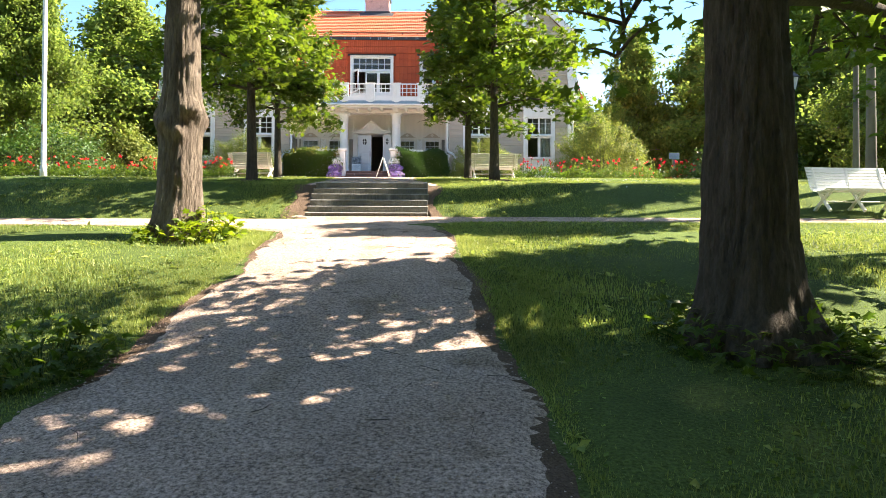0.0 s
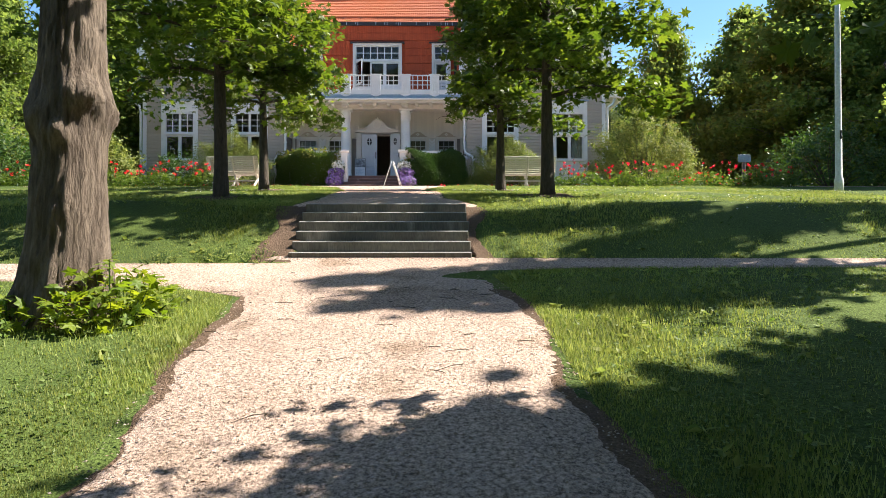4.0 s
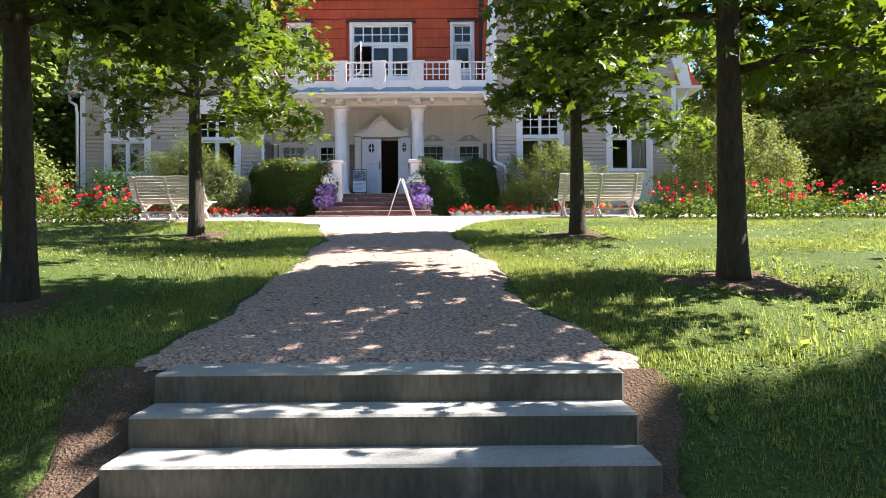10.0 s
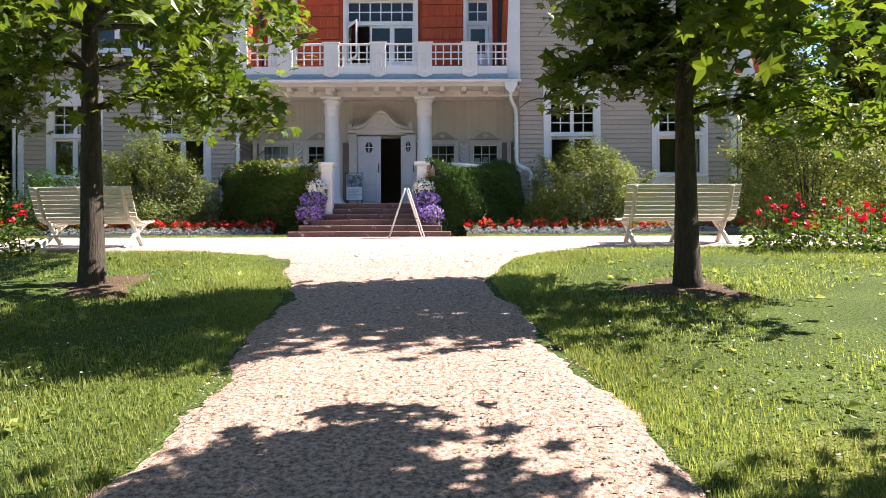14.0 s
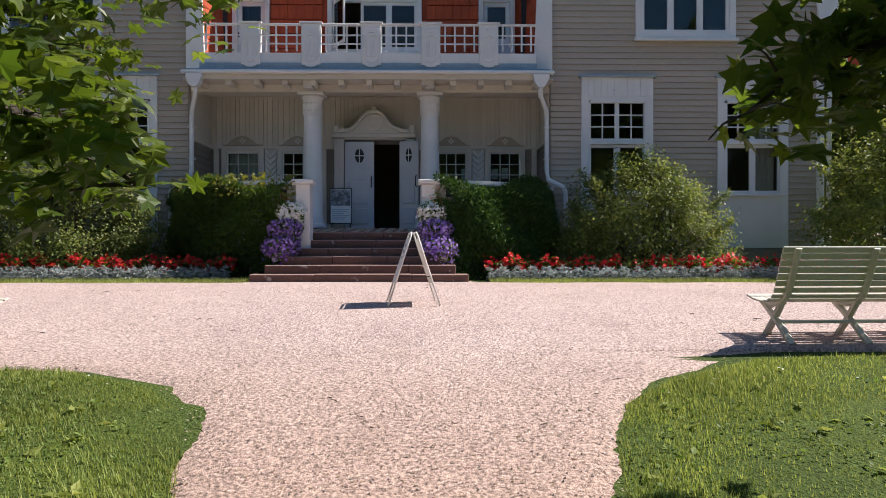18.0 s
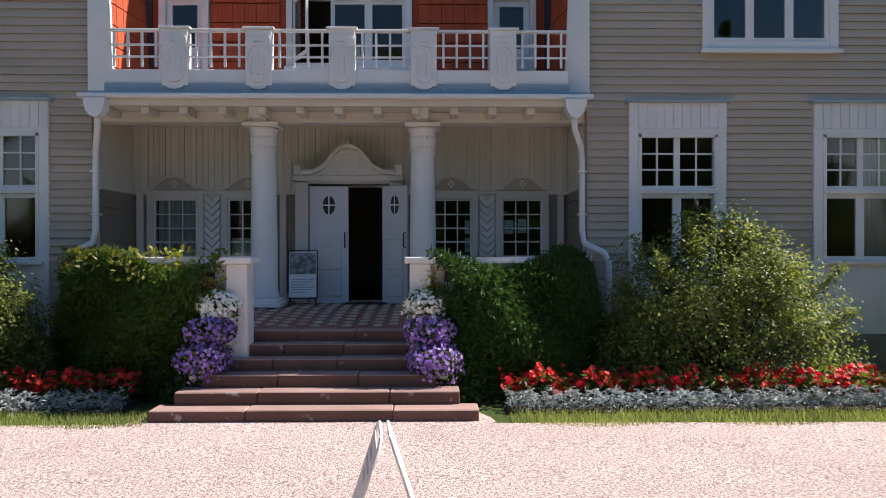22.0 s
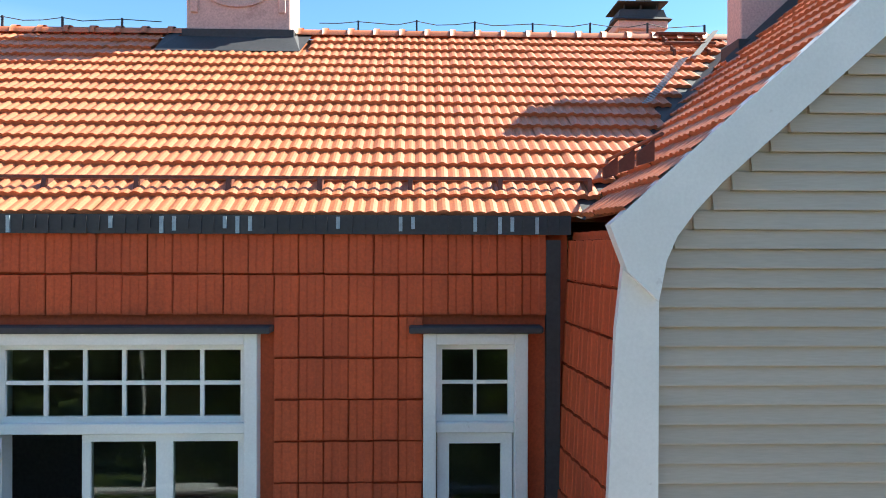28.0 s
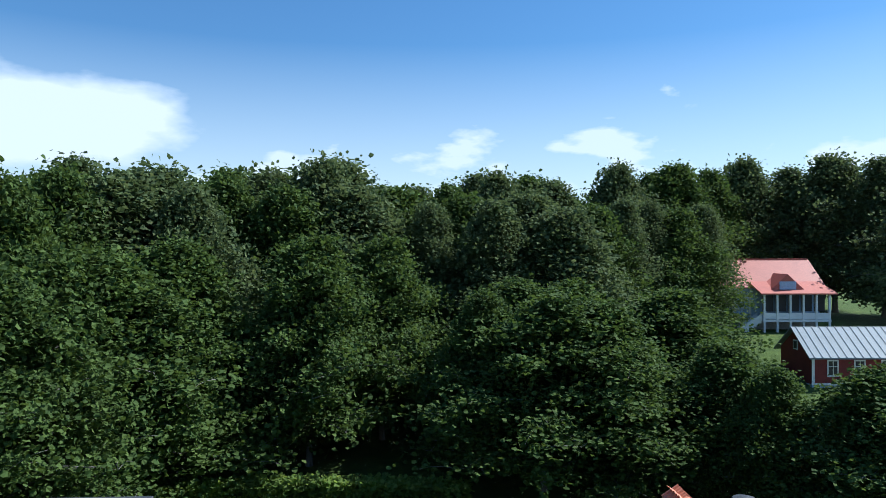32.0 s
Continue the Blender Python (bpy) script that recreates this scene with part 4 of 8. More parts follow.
# porch: beam, rafters' ends, columns, walls
part("porch_beam", boxes((-4.08, 4.08, 0.12, 0.42, 4.16, 4.34), bev=0.012), M_CREAM, house)
part("porch_ceiling", boxes((-4.08, 4.08, -0.34, 1.6, 4.34, 4.36)), M_CREAM, house)
for i in range(13):
    x = -3.72 + i * 0.62
    part("rafter_end", boxes((x - 0.07, x + 0.07, -0.30, 0.12, 4.22, 4.34), bev=0.012), M_CREAM, house)
for c in (-1.355, 1.345):
    col = part("column", bmesh.new(), M_WHITE, house, "round white column with a carved collar")
    bm = bmesh.new()
    lathe(bm, [(0.24, FLOOR + 0.12), (0.255, FLOOR + 0.2), (0.225, FLOOR + 0.3), (0.222, 2.2), (0.205, 3.6), (0.205, 3.66), (0.225, 3.68), (0.225, 4.02), (0.25, 4.05), (0.25, 4.10)], c, 0.36, 28)
    old = col.data
    col.data = mesh_of(bm, "column", M_WHITE, True)
    bpy.data.meshes.remove(old)
    part("base_block", boxes((c - 0.33, c + 0.33, 0.03, 0.69, FLOOR, FLOOR + 0.08), (c - 0.29, c + 0.29, 0.07, 0.65, FLOOR + 0.08, FLOOR + 0.14), bev=0.012), M_WHITE, col)
    part("capital", boxes((c - 0.30, c + 0.30, 0.06, 0.66, 4.10, 4.17), bev=0.01), M_WHITE, col)
    part("bracket", boxes((c - 0.11, c + 0.11, -0.25, 0.12, 4.17, 4.40), bev=0.02), M_CREAM, col)
    for k in range(9):
        a = math.radians(180 + 20 * (k - 0) + 10)
        for zz in (3.76, 3.92):
            bm = bmesh.new()
            lathe(bm, [(0.03, -0.012), (0.022, 0.008), (0.008, 0.014)], 0, 0, 8)
            o = part("carved_boss", bm, M_WHITE, col)
            o.matrix_basis = Matrix.Translation((c + 0.222 * math.cos(a), 0.36 + 0.222 * math.sin(a), zz)) @ Vector((math.cos(a), math.sin(a), 0)).to_track_quat("Z", "Y").to_matrix().to_4x4()

BACK = 1.48
PWIN = [(-3.79, -2.74), (-2.42, -1.40), (1.36, 2.37), (2.69, 3.70)]
pw_holes = [(a + 0.12, b - 0.12, 1.86, 3.0) for a, b in PWIN] + [(-0.70, 0.72, FLOOR, 3.20)]
bm = bmesh.new()
for a, b, c, d in cut_cells(-4.08, 4.08, 0.8, 4.5, pw_holes):
    box(bm, a, b, BACK + 0.02, BACK + 0.2, c, d)
bmesh.ops.remove_doubles(bm, verts=bm.verts, dist=0.0005)
porch_wall = part("porch_wall", bm, M_CREAM, house)
# brown horizontal boards below the string, cream upright boards above it
def lap(parent, x0, x1, z0, z1, y, skip=()):
    z = z0
    while z < z1 - 0.02:
        h = min(0.142, z1 - z)
        spans = [(x0, x1)]
        for l, r, c, d in skip:
            if c < z + h / 2 < d:
                spans = [s for p, q in spans for s in ((p, min(q, l)), (max(p, r), q)) if s[1] - s[0] > 0.03]
        for p, q in spans:
            b_ = bmesh.new()
            v = [b_.verts.new(c) for c in ((p, y + 0.02, z), (q, y + 0.02, z), (q, y - 0.012, z), (p, y - 0.012, z), (p, y - 0.012, z + 0.012), (q, y - 0.012, z + 0.012), (q, y + 0.006, z + h), (p, y + 0.006, z + h))]
            for f in ((0, 1, 2, 3), (3, 2, 5, 4), (4, 5, 6, 7), (0, 3, 4, 7), (1, 6, 5, 2)):
                b_.faces.new([v[i] for i in f])
            part("weatherboard", b_, M_BROWN, parent)
        z += h


lap(porch_wall, -4.05, 4.05, 1.2, 3.06, BACK, [(a, b, 1.74, 3.2) for a, b in PWIN] + [(-2.76, -2.40, 1.7, 3.2), (2.35, 2.71, 1.7, 3.2), (-1.0, 1.0, 1.0, 3.3)])
part_each("string_course", ((-4.06, -1.05, BACK - 0.05, BACK + 0.02, 3.06, 3.13), (1.05, 4.06, BACK - 0.05, BACK + 0.02, 3.06, 3.13),), 0.006, M_CREAM, porch_wall)
part_each("skirting", ((-4.06, -0.95, BACK - 0.04, BACK + 0.02, FLOOR, FLOOR + 0.12), (0.95, 4.06, BACK - 0.04, BACK + 0.02, FLOOR, FLOOR + 0.12),), 0.006, M_CREAM, porch_wall)
prng = random.Random(4)
x = -4.02
while x < 4.0:
    w = prng.choice((0.10, 0.12, 0.15))
    if not (-0.95 < x + w / 2 < 0.95):
        part("upright_board", boxes((x + 0.004, min(x + w, 4.05) - 0.004, BACK - 0.002 - prng.uniform(0, 0.012), BACK + 0.02, 3.13, 4.34)), M_CREAM, porch_wall)
    else:
        part("upright_board", boxes((x + 0.004, x + w - 0.004, BACK - 0.002 - prng.uniform(0, 0.012), BACK + 0.02, 3.2, 4.34)), M_CREAM, porch_wall)
    x += w
for p in (-3.98, -1.33, 1.17, 3.86):
    part("pilaster", boxes((p, p + 0.12, BACK - 0.045, BACK + 0.02, FLOOR, 3.08), bev=0.006), M_CREAM, porch_wall)
for k, (a, b) in enumerate(PWIN):
    win = part("window", boxes((a, a + 0.01, BACK + 0.18, BACK + 0.19, 3.0, 3.01)), M_CREAM, house)
    part_each("casing", ((a, a + 0.12, BACK - 0.05, BACK + 0.18, 1.77, 3.08), (b - 0.12, b, BACK - 0.05, BACK + 0.18, 1.77, 3.08), (a + 0.12, b - 0.12, BACK - 0.05, BACK + 0.18, 2.98, 3.08), (a + 0.12, b - 0.12, BACK - 0.05, BACK + 0.18, 1.77, 1.88),), 0.006, M_CREAM, win)
    grid_panes(win, a + 0.12, b - 0.12, 1.88, 2.98, 3, 4, BACK + 0.02, bar=0.022, rail=0.035)
    c = (a + b) / 2
    pts = [(c - 0.48, 3.14), (c + 0.48, 3.14), (c + 0.46, 3.17), (c + 0.36, 3.20), (c + 0.26, 3.28), (c + 0.14, 3.37), (c, 3.40), (c - 0.14, 3.37), (c - 0.26, 3.28), (c - 0.36, 3.20), (c - 0.46, 3.17)]
    bm = bmesh.new()
    prism(bm, pts, BACK - 0.055, BACK + 0.0)
    crest = part("carved_crest", bm, M_SIDING, win, "low scrolled wooden crest")
    for (xa, za), (xb, zb) in zip(pts[2:], pts[3:]):
        bm = bmesh.new()
        prism(bm, [(xa, za - 0.028), (xa, za + 0.014), (xb, zb + 0.014), (xb, zb - 0.028)], BACK - 0.085, BACK - 0.055)
        part("moulding", bm, M_CREAM, crest)
    bm = bmesh.new()
    for q in range(4):
        aa = q * math.pi / 2
        prism(bm, [(c + 0.045 * math.cos(aa) + 0.03 * math.cos(t), 3.25 + 0.045 * math.sin(aa) + 0.03 * math.sin(t)) for t in np.linspace(0, 2 * math.pi, 8, endpoint=False)], BACK - 0.075, BACK - 0.054)
    part("rosette", bm, M_CREAM, win)
    if k in (0, 1):
        bm = bmesh.new()
        for q in range(16):
            u0, u1 = a + 0.16 + q * (b - a - 0.32) / 16, a + 0.16 + (q + 1) * (b - a - 0.32) / 16
            bm.faces.new([bm.verts.new(v) for v in ((u0, BACK + 0.14 + 0.03 * (q % 2), 1.9), (u1, BACK + 0.14 + 0.03 * ((q + 1) % 2), 1.9), (u1, BACK + 0.14 + 0.03 * ((q + 1) % 2), 2.95 if k == 0 else 2.25), (u0, BACK + 0.14 + 0.03 * (q % 2), 2.95 if k == 0 else 2.25))])
        part("curtain", bm, M_CURT, win, "white curtain behind the panes")
for c in (-2.58, 2.53):
    for j in range(9):
        z = 3.02 - j * 0.145
        for s in (-1, 1):
            bm = bmesh.new()
            o = [(c, z - 0.20), (c + s * 0.14, z - 0.06), (c + s * 0.14, z + 0.05), (c, z - 0.09)]
            prism(bm, o if s > 0 else o[::-1], BACK - 0.05 - 0.008 * (j % 2), BACK + 0.01)
            part("chevron_slat", bm, M_WHITE, porch_wall)
# porch side walls
for s in (1, -1):
    x0, x1 = (4.06, 4.08) if s > 0 else (-4.08, -4.06)
    side = part("porch_side_wall", boxes((x0, x1, 0.2, 1.5, 0.3, 4.34)), M_CREAM, house)
    for j in range(13):
        z = 1.2 + j * 0.142
        b_ = bmesh.new()
        xx = s * 4.06
        v = [b_.verts.new(c) for c in ((xx, 0.2, z), (xx, 1.46, z), (xx - s * 0.03, 1.46, z), (xx - s * 0.03, 0.2, z), (xx - s * 0.03, 0.2, z + 0.012), (xx - s * 0.03, 1.46, z + 0.012), (xx - s * 0.008, 1.46, z + 0.142), (xx - s * 0.008, 0.2, z + 0.142))]
        for f in ((0, 1, 2, 3), (3, 2, 5, 4), (4, 5, 6, 7), (0, 3, 4, 7), (1, 6, 5, 2)):
            b_.faces.new([v[i] for i in f])
        part("weatherboard", b_, M_BROWN, side)
    part_each("string_course", ((min(s * 4.0, s * 4.06), max(s * 4.0, s * 4.06), 0.2, 1.44, 3.06, 3.13),), 0.0, M_CREAM, side)

# front doors
doorway = part("entrance", boxes((-0.95, -0.72, 0.98, BACK + 0.1, FLOOR, 3.24), (0.74, 0.97, 0.98, BACK + 0.1, FLOOR, 3.24), (-0.72, 0.74, 0.98, BACK + 0.1, 3.22, 3.26)), M_CREAM, house, "projecting pale door surround")
part("lintel", boxes((-1.0, 1.0, 0.92, BACK, 3.26, 3.36), bev=0.01), M_CREAM, doorway)
pts = [(-0.86, 3.36), (0.86, 3.36), (0.84, 3.42), (0.62, 3.44), (0.42, 3.55), (0.30, 3.72), (0.16, 3.86), (0, 3.90), (-0.16, 3.86), (-0.30, 3.72), (-0.42, 3.55), (-0.62, 3.44), (-0.84, 3.42)]
bm = bmesh.new()
prism(bm, pts, 0.98, 1.05)
pediment = part("pediment", bm, M_CREAM, doorway, "scrolled wooden pediment with a wreath")
curve = pts[2:]
for (xa, za), (xb, zb) in zip(curve, curve[1:]):
    bm = bmesh.new()
    prism(bm, [(xa, za - 0.05), (xa, za + 0.025), (xb, zb + 0.025), (xb, zb - 0.05)], 0.90, 0.98)
    part("moulding", bm, M_CREAM, pediment)
bm = bmesh.new()
lathe(bm, [(0.03, 3.92), (0.045, 3.96), (0.03, 4.0), (0.01, 4.03)], 0, 0.97, 10)
part("finial", bm, M_CREAM, pediment)
bm = bmesh.new()
for k in range(20):
    a0, a1 = k * math.pi / 10, (k + 1) * math.pi / 10
    prism(bm, [(0.20 * math.cos(a0), 3.62 + 0.2 * math.sin(a0)), (0.20 * math.cos(a1), 3.62 + 0.2 * math.sin(a1)), (0.15 * math.cos(a1), 3.62 + 0.15 * math.sin(a1)), (0.15 * math.cos(a0), 3.62 + 0.15 * math.sin(a0))][::-1], 0.955, 0.98)
part("wreath", bm, M_CREAM, doorway)
for x_ in (-0.91, 0.91):
    part("scroll_block", boxes((x_ - 0.07, x_ + 0.07, 0.93, 1.05, 3.36, 3.56), bev=0.015), M_CREAM, doorway)


def door_leaf(name, label):
    leaf = part(name, boxes((0, 0.70, -0.025, 0.025, 0, 2.1), bev=0.006), M_DOOR, doorway, label)
    for zz in ((0.12, 0.5), (0.6, 1.15)):
        part("panel", boxes((0.12, 0.58, -0.045, -0.02, zz[0], zz[1]), bev=0.015), M_DOOR, leaf)
    ring = [(0.35 + 0.11 * math.cos(a), 1.76 + 0.17 * math.sin(a)) for a in np.linspace(0, 2 * math.pi, 20, endpoint=False)]
    bm_ = bmesh.new()
    prism(bm_, ring, -0.034, -0.026)
    part("oval_light", bm_, M_BLACK, leaf, "dark oval window")
    part("oval_muntin", boxes((0.338, 0.362, -0.042, -0.034, 1.59, 1.93), (0.24, 0.46, -0.042, -0.034, 1.748, 1.772)), M_WHITE, leaf)
    part("letter_plate", boxes((0.22, 0.48, -0.036, -0.025, 1.2, 1.24), bev=0.004), M_DOOR, leaf)
    bm_ = bmesh.new()
    tube(bm_, [(0.64, -0.03, 1.0), (0.64, -0.09, 1.02), (0.64, -0.09, 1.25), (0.64, -0.03, 1.27)], [0.014] * 4, 6)
    part("pull_handle", bm_, M_BLACK, leaf, "black iron pull handle")
    return leaf


dl = door_leaf("door_leaf", "closed pale grey door leaf")
dl.matrix_basis = pose(-0.70, 1.02, FLOOR)
dr = door_leaf("door_leaf", "pale grey door leaf standing open")
dr.matrix_basis = pose(0.62, 0.98, FLOOR, 0, 0, -24) @ Matrix.Diagonal((0.72, 1, 1, 1))
part("door_mat", boxes((-0.05, 0.7, 0.70, 0.98, FLOOR, FLOOR + 0.015)), M_SOIL, house, "worn grey doormat")

# porch floor with pale hexagons, steps, parapets
STEP_TOP, STEP_Y = 0.93, -1.84


def floor_z(y_):
    """Height of the porch floor, which falls a little towards the steps."""
    return STEP_TOP + (FLOOR - STEP_TOP) * min(1.0, max(0.0, (y_ - STEP_Y) / (0.1 - STEP_Y)))


def sloped_floor():
    b_ = boxes((-4.06, -1.38, -0.1, 1.5, 0.6, FLOOR - 0.012), (1.46, 4.06, -0.1, 1.5, 0.6, FLOOR - 0.012), (-1.38, 1.46, 0.1, 1.5, 0.6, FLOOR - 0.012))
    v_ = [b_.verts.new((x_, y_, z_)) for x_ in (-1.38, 1.46) for y_, z_ in ((STEP_Y + 0.24, 0.4), (0.1, 0.4), (0.1, FLOOR - 0.012), (STEP_Y + 0.24, floor_z(STEP_Y + 0.24) - 0.012))]
    for f_ in ((0, 1, 2, 3), (7, 6, 5, 4), (3, 2, 6, 7), (0, 3, 7, 4), (1, 0, 4, 5), (2, 1, 5, 6)):
        b_.faces.new([v_[k] for k in f_])
    return b_


porch = part("porch_floor", sloped_floor(), M_TILE_R, house, "dark red tiled porch floor")
hexv = [(0.075 * math.cos(math.radians(60 * k)), 0.075 * math.sin(math.radians(60 * k)), z) for z in (0, 0.014) for k in range(6)]
hexf = [(6, 7, 8, 9, 10, 11)] + [(k, (k + 1) % 6, 6 + (k + 1) % 6, 6 + k) for k in range(6)]
ME_HL = raw("floor_tile", hexv, hexf, M_TILE_L)
count = 0
for i in range(-14, 15):
    for j in range(-12, 10):
        x_, y_ = 0.04 + i * 0.225, -0.55 + j * 0.26 + (0.13 if i % 2 else 0)
        if not (-1.36 < x_ < 1.44 and -1.55 < y_ < 1.35) and not (abs(x_) < 3.9 and 0.0 < y_ < 1.35):
            continue
        piece("floor_tile", ME_HL, porch, Matrix.Translation((x_, y_, floor_z(y_) - 0.013)) @ pose(0, 0, 0, 4.1 if y_ < 0.1 else 0, 0, 0))
porch_steps = thing("porch_steps", "broad steps of weathered red granite blocks up to the porch", "steps", kind="structure")
srng = random.Random(8)
TREADS = [(-3.22, -1.86, 2.06), (-2.93, -1.66, 1.84), (-2.65, -1.42, 1.55), (-2.37, -1.38, 1.5), (-2.10, -1.38, 1.5), (-1.84, -1.38, 1.46)]
for i, (yf, xl, xr) in enumerate(TREADS):
    z1 = STEP_TOP * (i + 1) / 6
    w3 = (xr - xl) / 3
    cuts = [xl, xl + w3 + srng.uniform(-0.3, 0.3), xr - w3 + srng.uniform(-0.3, 0.3), xr]
    for a, b in zip(cuts, cuts[1:]):
        if b - a > 0.1:
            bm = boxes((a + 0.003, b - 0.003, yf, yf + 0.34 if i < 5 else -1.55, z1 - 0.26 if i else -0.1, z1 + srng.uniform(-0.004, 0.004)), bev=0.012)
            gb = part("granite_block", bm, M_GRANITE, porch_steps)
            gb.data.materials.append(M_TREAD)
            # upward faces get the tone with sunlight painted in
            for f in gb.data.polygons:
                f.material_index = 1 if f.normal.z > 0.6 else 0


def parapet(s):
    """A white parapet wall that sweeps from the steps' pier back to the wing's corner."""
    wall = part("parapet", bmesh.new(), M_WHITE, house, "curved white parapet wall with a moulded coping")
    x0 = 1.22 if s > 0 else 0.98
    pts = []
    for k in range(13):
        t = k / 12
        a = t * math.pi / 2
        pts.append((s * (x0 + 0.25 + (3.98 - x0 - 0.25) * math.sin(a)), -2.0 + 2.0 * (1 - math.cos(a))))
    def strip(lo, hi, half):
        b_ = bmesh.new()
        ring = []
        for k, (px, py) in enumerate(pts):
            qx, qy = pts[min(k + 1, 12)]
            ox, oy = pts[max(k - 1, 0)]
            d = Vector((qx - ox, qy - oy, 0)).normalized()
            n_ = Vector((-d.y, d.x, 0)) * half
            ring.append([b_.verts.new((px + e * n_.x, py + e * n_.y, z)) for e, z in ((-1, lo), (1, lo), (1, hi), (-1, hi))])
        for A, B in zip(ring, ring[1:]):
            for k in range(4):
                b_.faces.new((A[k], A[(k + 1) % 4], B[(k + 1) % 4], B[k]))
        b_.faces.new(ring[0][::-1])
        b_.faces.new(ring[-1])
        bmesh.ops.recalc_face_normals(b_, faces=b_.faces)
        return b_
    old_ = wall.data
    wall.data = mesh_of(strip(0.0, 1.86, 0.08), "parapet", M_WHITE)
    bpy.data.meshes.remove(old_)
    part("coping", strip(1.86, 1.94, 0.14), M_WHITE, wall)
    px = s * (x0 + 0.12)
    part("pier", boxes((px - 0.14, px + 0.14, -2.2, -1.86, 0.6, 1.86), bev=0.008), M_WHITE, wall)
    part("pier_cap", boxes((px - 0.21, px + 0.21, -2.27, -1.8, 1.865, 1.95), bev=0.012), M_WHITE, wall)
    for k in range(2):
        q = s * (x0 + 0.5 + 0.32 * k)
        part("slot", boxes((q - 0.055, q + 0.055, -2.16, -2.05, 1.62, 1.76)), M_BLACK, wall, "small square opening")


parapet(1)
parapet(-1)


# downpipes with hoppers
def downpipe(s):
    pipe = part("downpipe", bmesh.new(), M_WHITE, house, "white rainwater pipe with a rounded hopper head")
    b_ = bmesh.new()
    tube(b_, [(s * 3.78, -0.45, 4.14), (s * 3.78, -0.43, 3.98), (s * 3.95, -0.14, 3.72), (s * 3.97, -0.12, 3.5), (s * 3.97, -0.12, 2.35), (s * 4.0, -0.16, 2.15), (s * 4.3, -0.30, 1.98), (s * 4.36, -0.32, 1.85), (s * 4.36, -0.32, 0.1)], [0.05] * 9, 10)
    old_ = pipe.data
    pipe.data = mesh_of(b_, "downpipe", M_WHITE, True)
    bpy.data.meshes.remove(old_)
    b_ = bmesh.new()
    o = [(s * 3.78 + 0.17 * math.cos(t), 4.42 + 0.30 * math.sin(t)) for t in np.linspace(math.pi, 2 * math.pi, 12)]
    prism(b_, o, -0.56, -0.36)
    part("hopper", b_, M_WHITE, pipe)
    for zz in (3.3, 2.6):
        part("pipe_clip", boxes((s * 3.97 - 0.065, s * 3.97 + 0.065, -0.18, -0.02, zz, zz + 0.03)), M_WHITE, pipe)


downpipe(1)
downpipe(-1)
for s in (1, -1):
    bm = bmesh.new()
    tube(bm, [(s * 10.75, 0.1, 4.65), (s * 10.62, -0.1, 4.35), (s * 10.38, -0.15, 4.2), (s * 10.36, -0.12, 3.9), (s * 10.36, -0.12, 0.1)], [0.05] * 5, 10)
    part("downpipe", bm, M_WHITE, house, "white rainwater pipe", True)

# ---- roofs ----
def slope_tiles(parent, origin, ax, up, nu, nv, keep, near, joined_name, row=0.297):
    """Rows of pantiles on a slope: origin at its foot, unit vectors along the eave and up the slope."""
    ax, up = Vector(ax).normalized(), Vector(up).normalized()
    nrm = ax.cross(up).normalized()
    basis = Matrix((ax, up, nrm)).transposed().to_4x4()
    tv = np.array(PAN[0])
    tf = np.array(PAN[1])
    B = np.array(basis.to_3x3())
    verts, faces, c = [], [], 0
    for j in range(nv):
        for i in range(nu):
            o = Vector(origin) + ax * (i * 0.205) + up * (j * row)
            if not keep(o + ax * 0.1 + up * 0.15):
                continue
            o += nrm * trng.uniform(-0.004, 0.006) + up * trng.uniform(-0.006, 0.006)
            if near(o):
                piece("roof_tile", ME_PAN, parent, Matrix.Translation(o) @ basis @ pose(0, 0, 0, 0, 0, trng.uniform(-0.6, 0.6)))
            else:
                verts.append(tv @ B.T + np.array(o))
                faces.append(tf + c)
                c += len(tv)
    if verts:
        ob = obj(joined_name, big(joined_name, np.concatenate(verts), np.concatenate(faces), M_ROOFJ), parent)
        tagged(ob, kind="stuff")


RUN = TOP - EAVE
main_roof = part("main_roof", bmesh.new(), M_ROOF, house, "orange clay pantile roof of the middle range")
bm = bmesh.new()
vs = [bm.verts.new(c) for c in ((-7.1, 1.17, EAVE - 0.03), (7.1, 1.17, EAVE - 0.03), (7.1, 4.88, TOP - 0.03), (-7.1, 4.88, TOP - 0.03), (-7.1, 8.6, EAVE - 0.03), (7.1, 8.6, EAVE - 0.03))]
bm.faces.new([vs[i] for i in (0, 1, 2, 3)])
bm.faces.new([vs[i] for i in (3, 2, 5, 4)])
old = main_roof.data
main_roof.data = mesh_of(bm, "main_roof", M_ROOF)
bpy.data.meshes.remove(old)
WS = (RIDGE - 8.48) / 3.18      # rise of a wing's roof per metre across


def wing_z(x):
    return 8.48 + WS * (3.18 - abs(abs(x) - 7.18))


slope_tiles(main_roof, (-7.0, 1.13, EAVE), (1, 0, 0), (0, 3.75, RUN), 68, 16,
            lambda p: p.z > wing_z(p.x) + 0.13 and p.y < 4.9 and not (-1.0 < p.x < 0.92 and p.y > 4.33), lambda p: 8.6 < p.z < 10.9 and 0.8 < p.x < 4.6, "far_roof_tiles", 0.286)
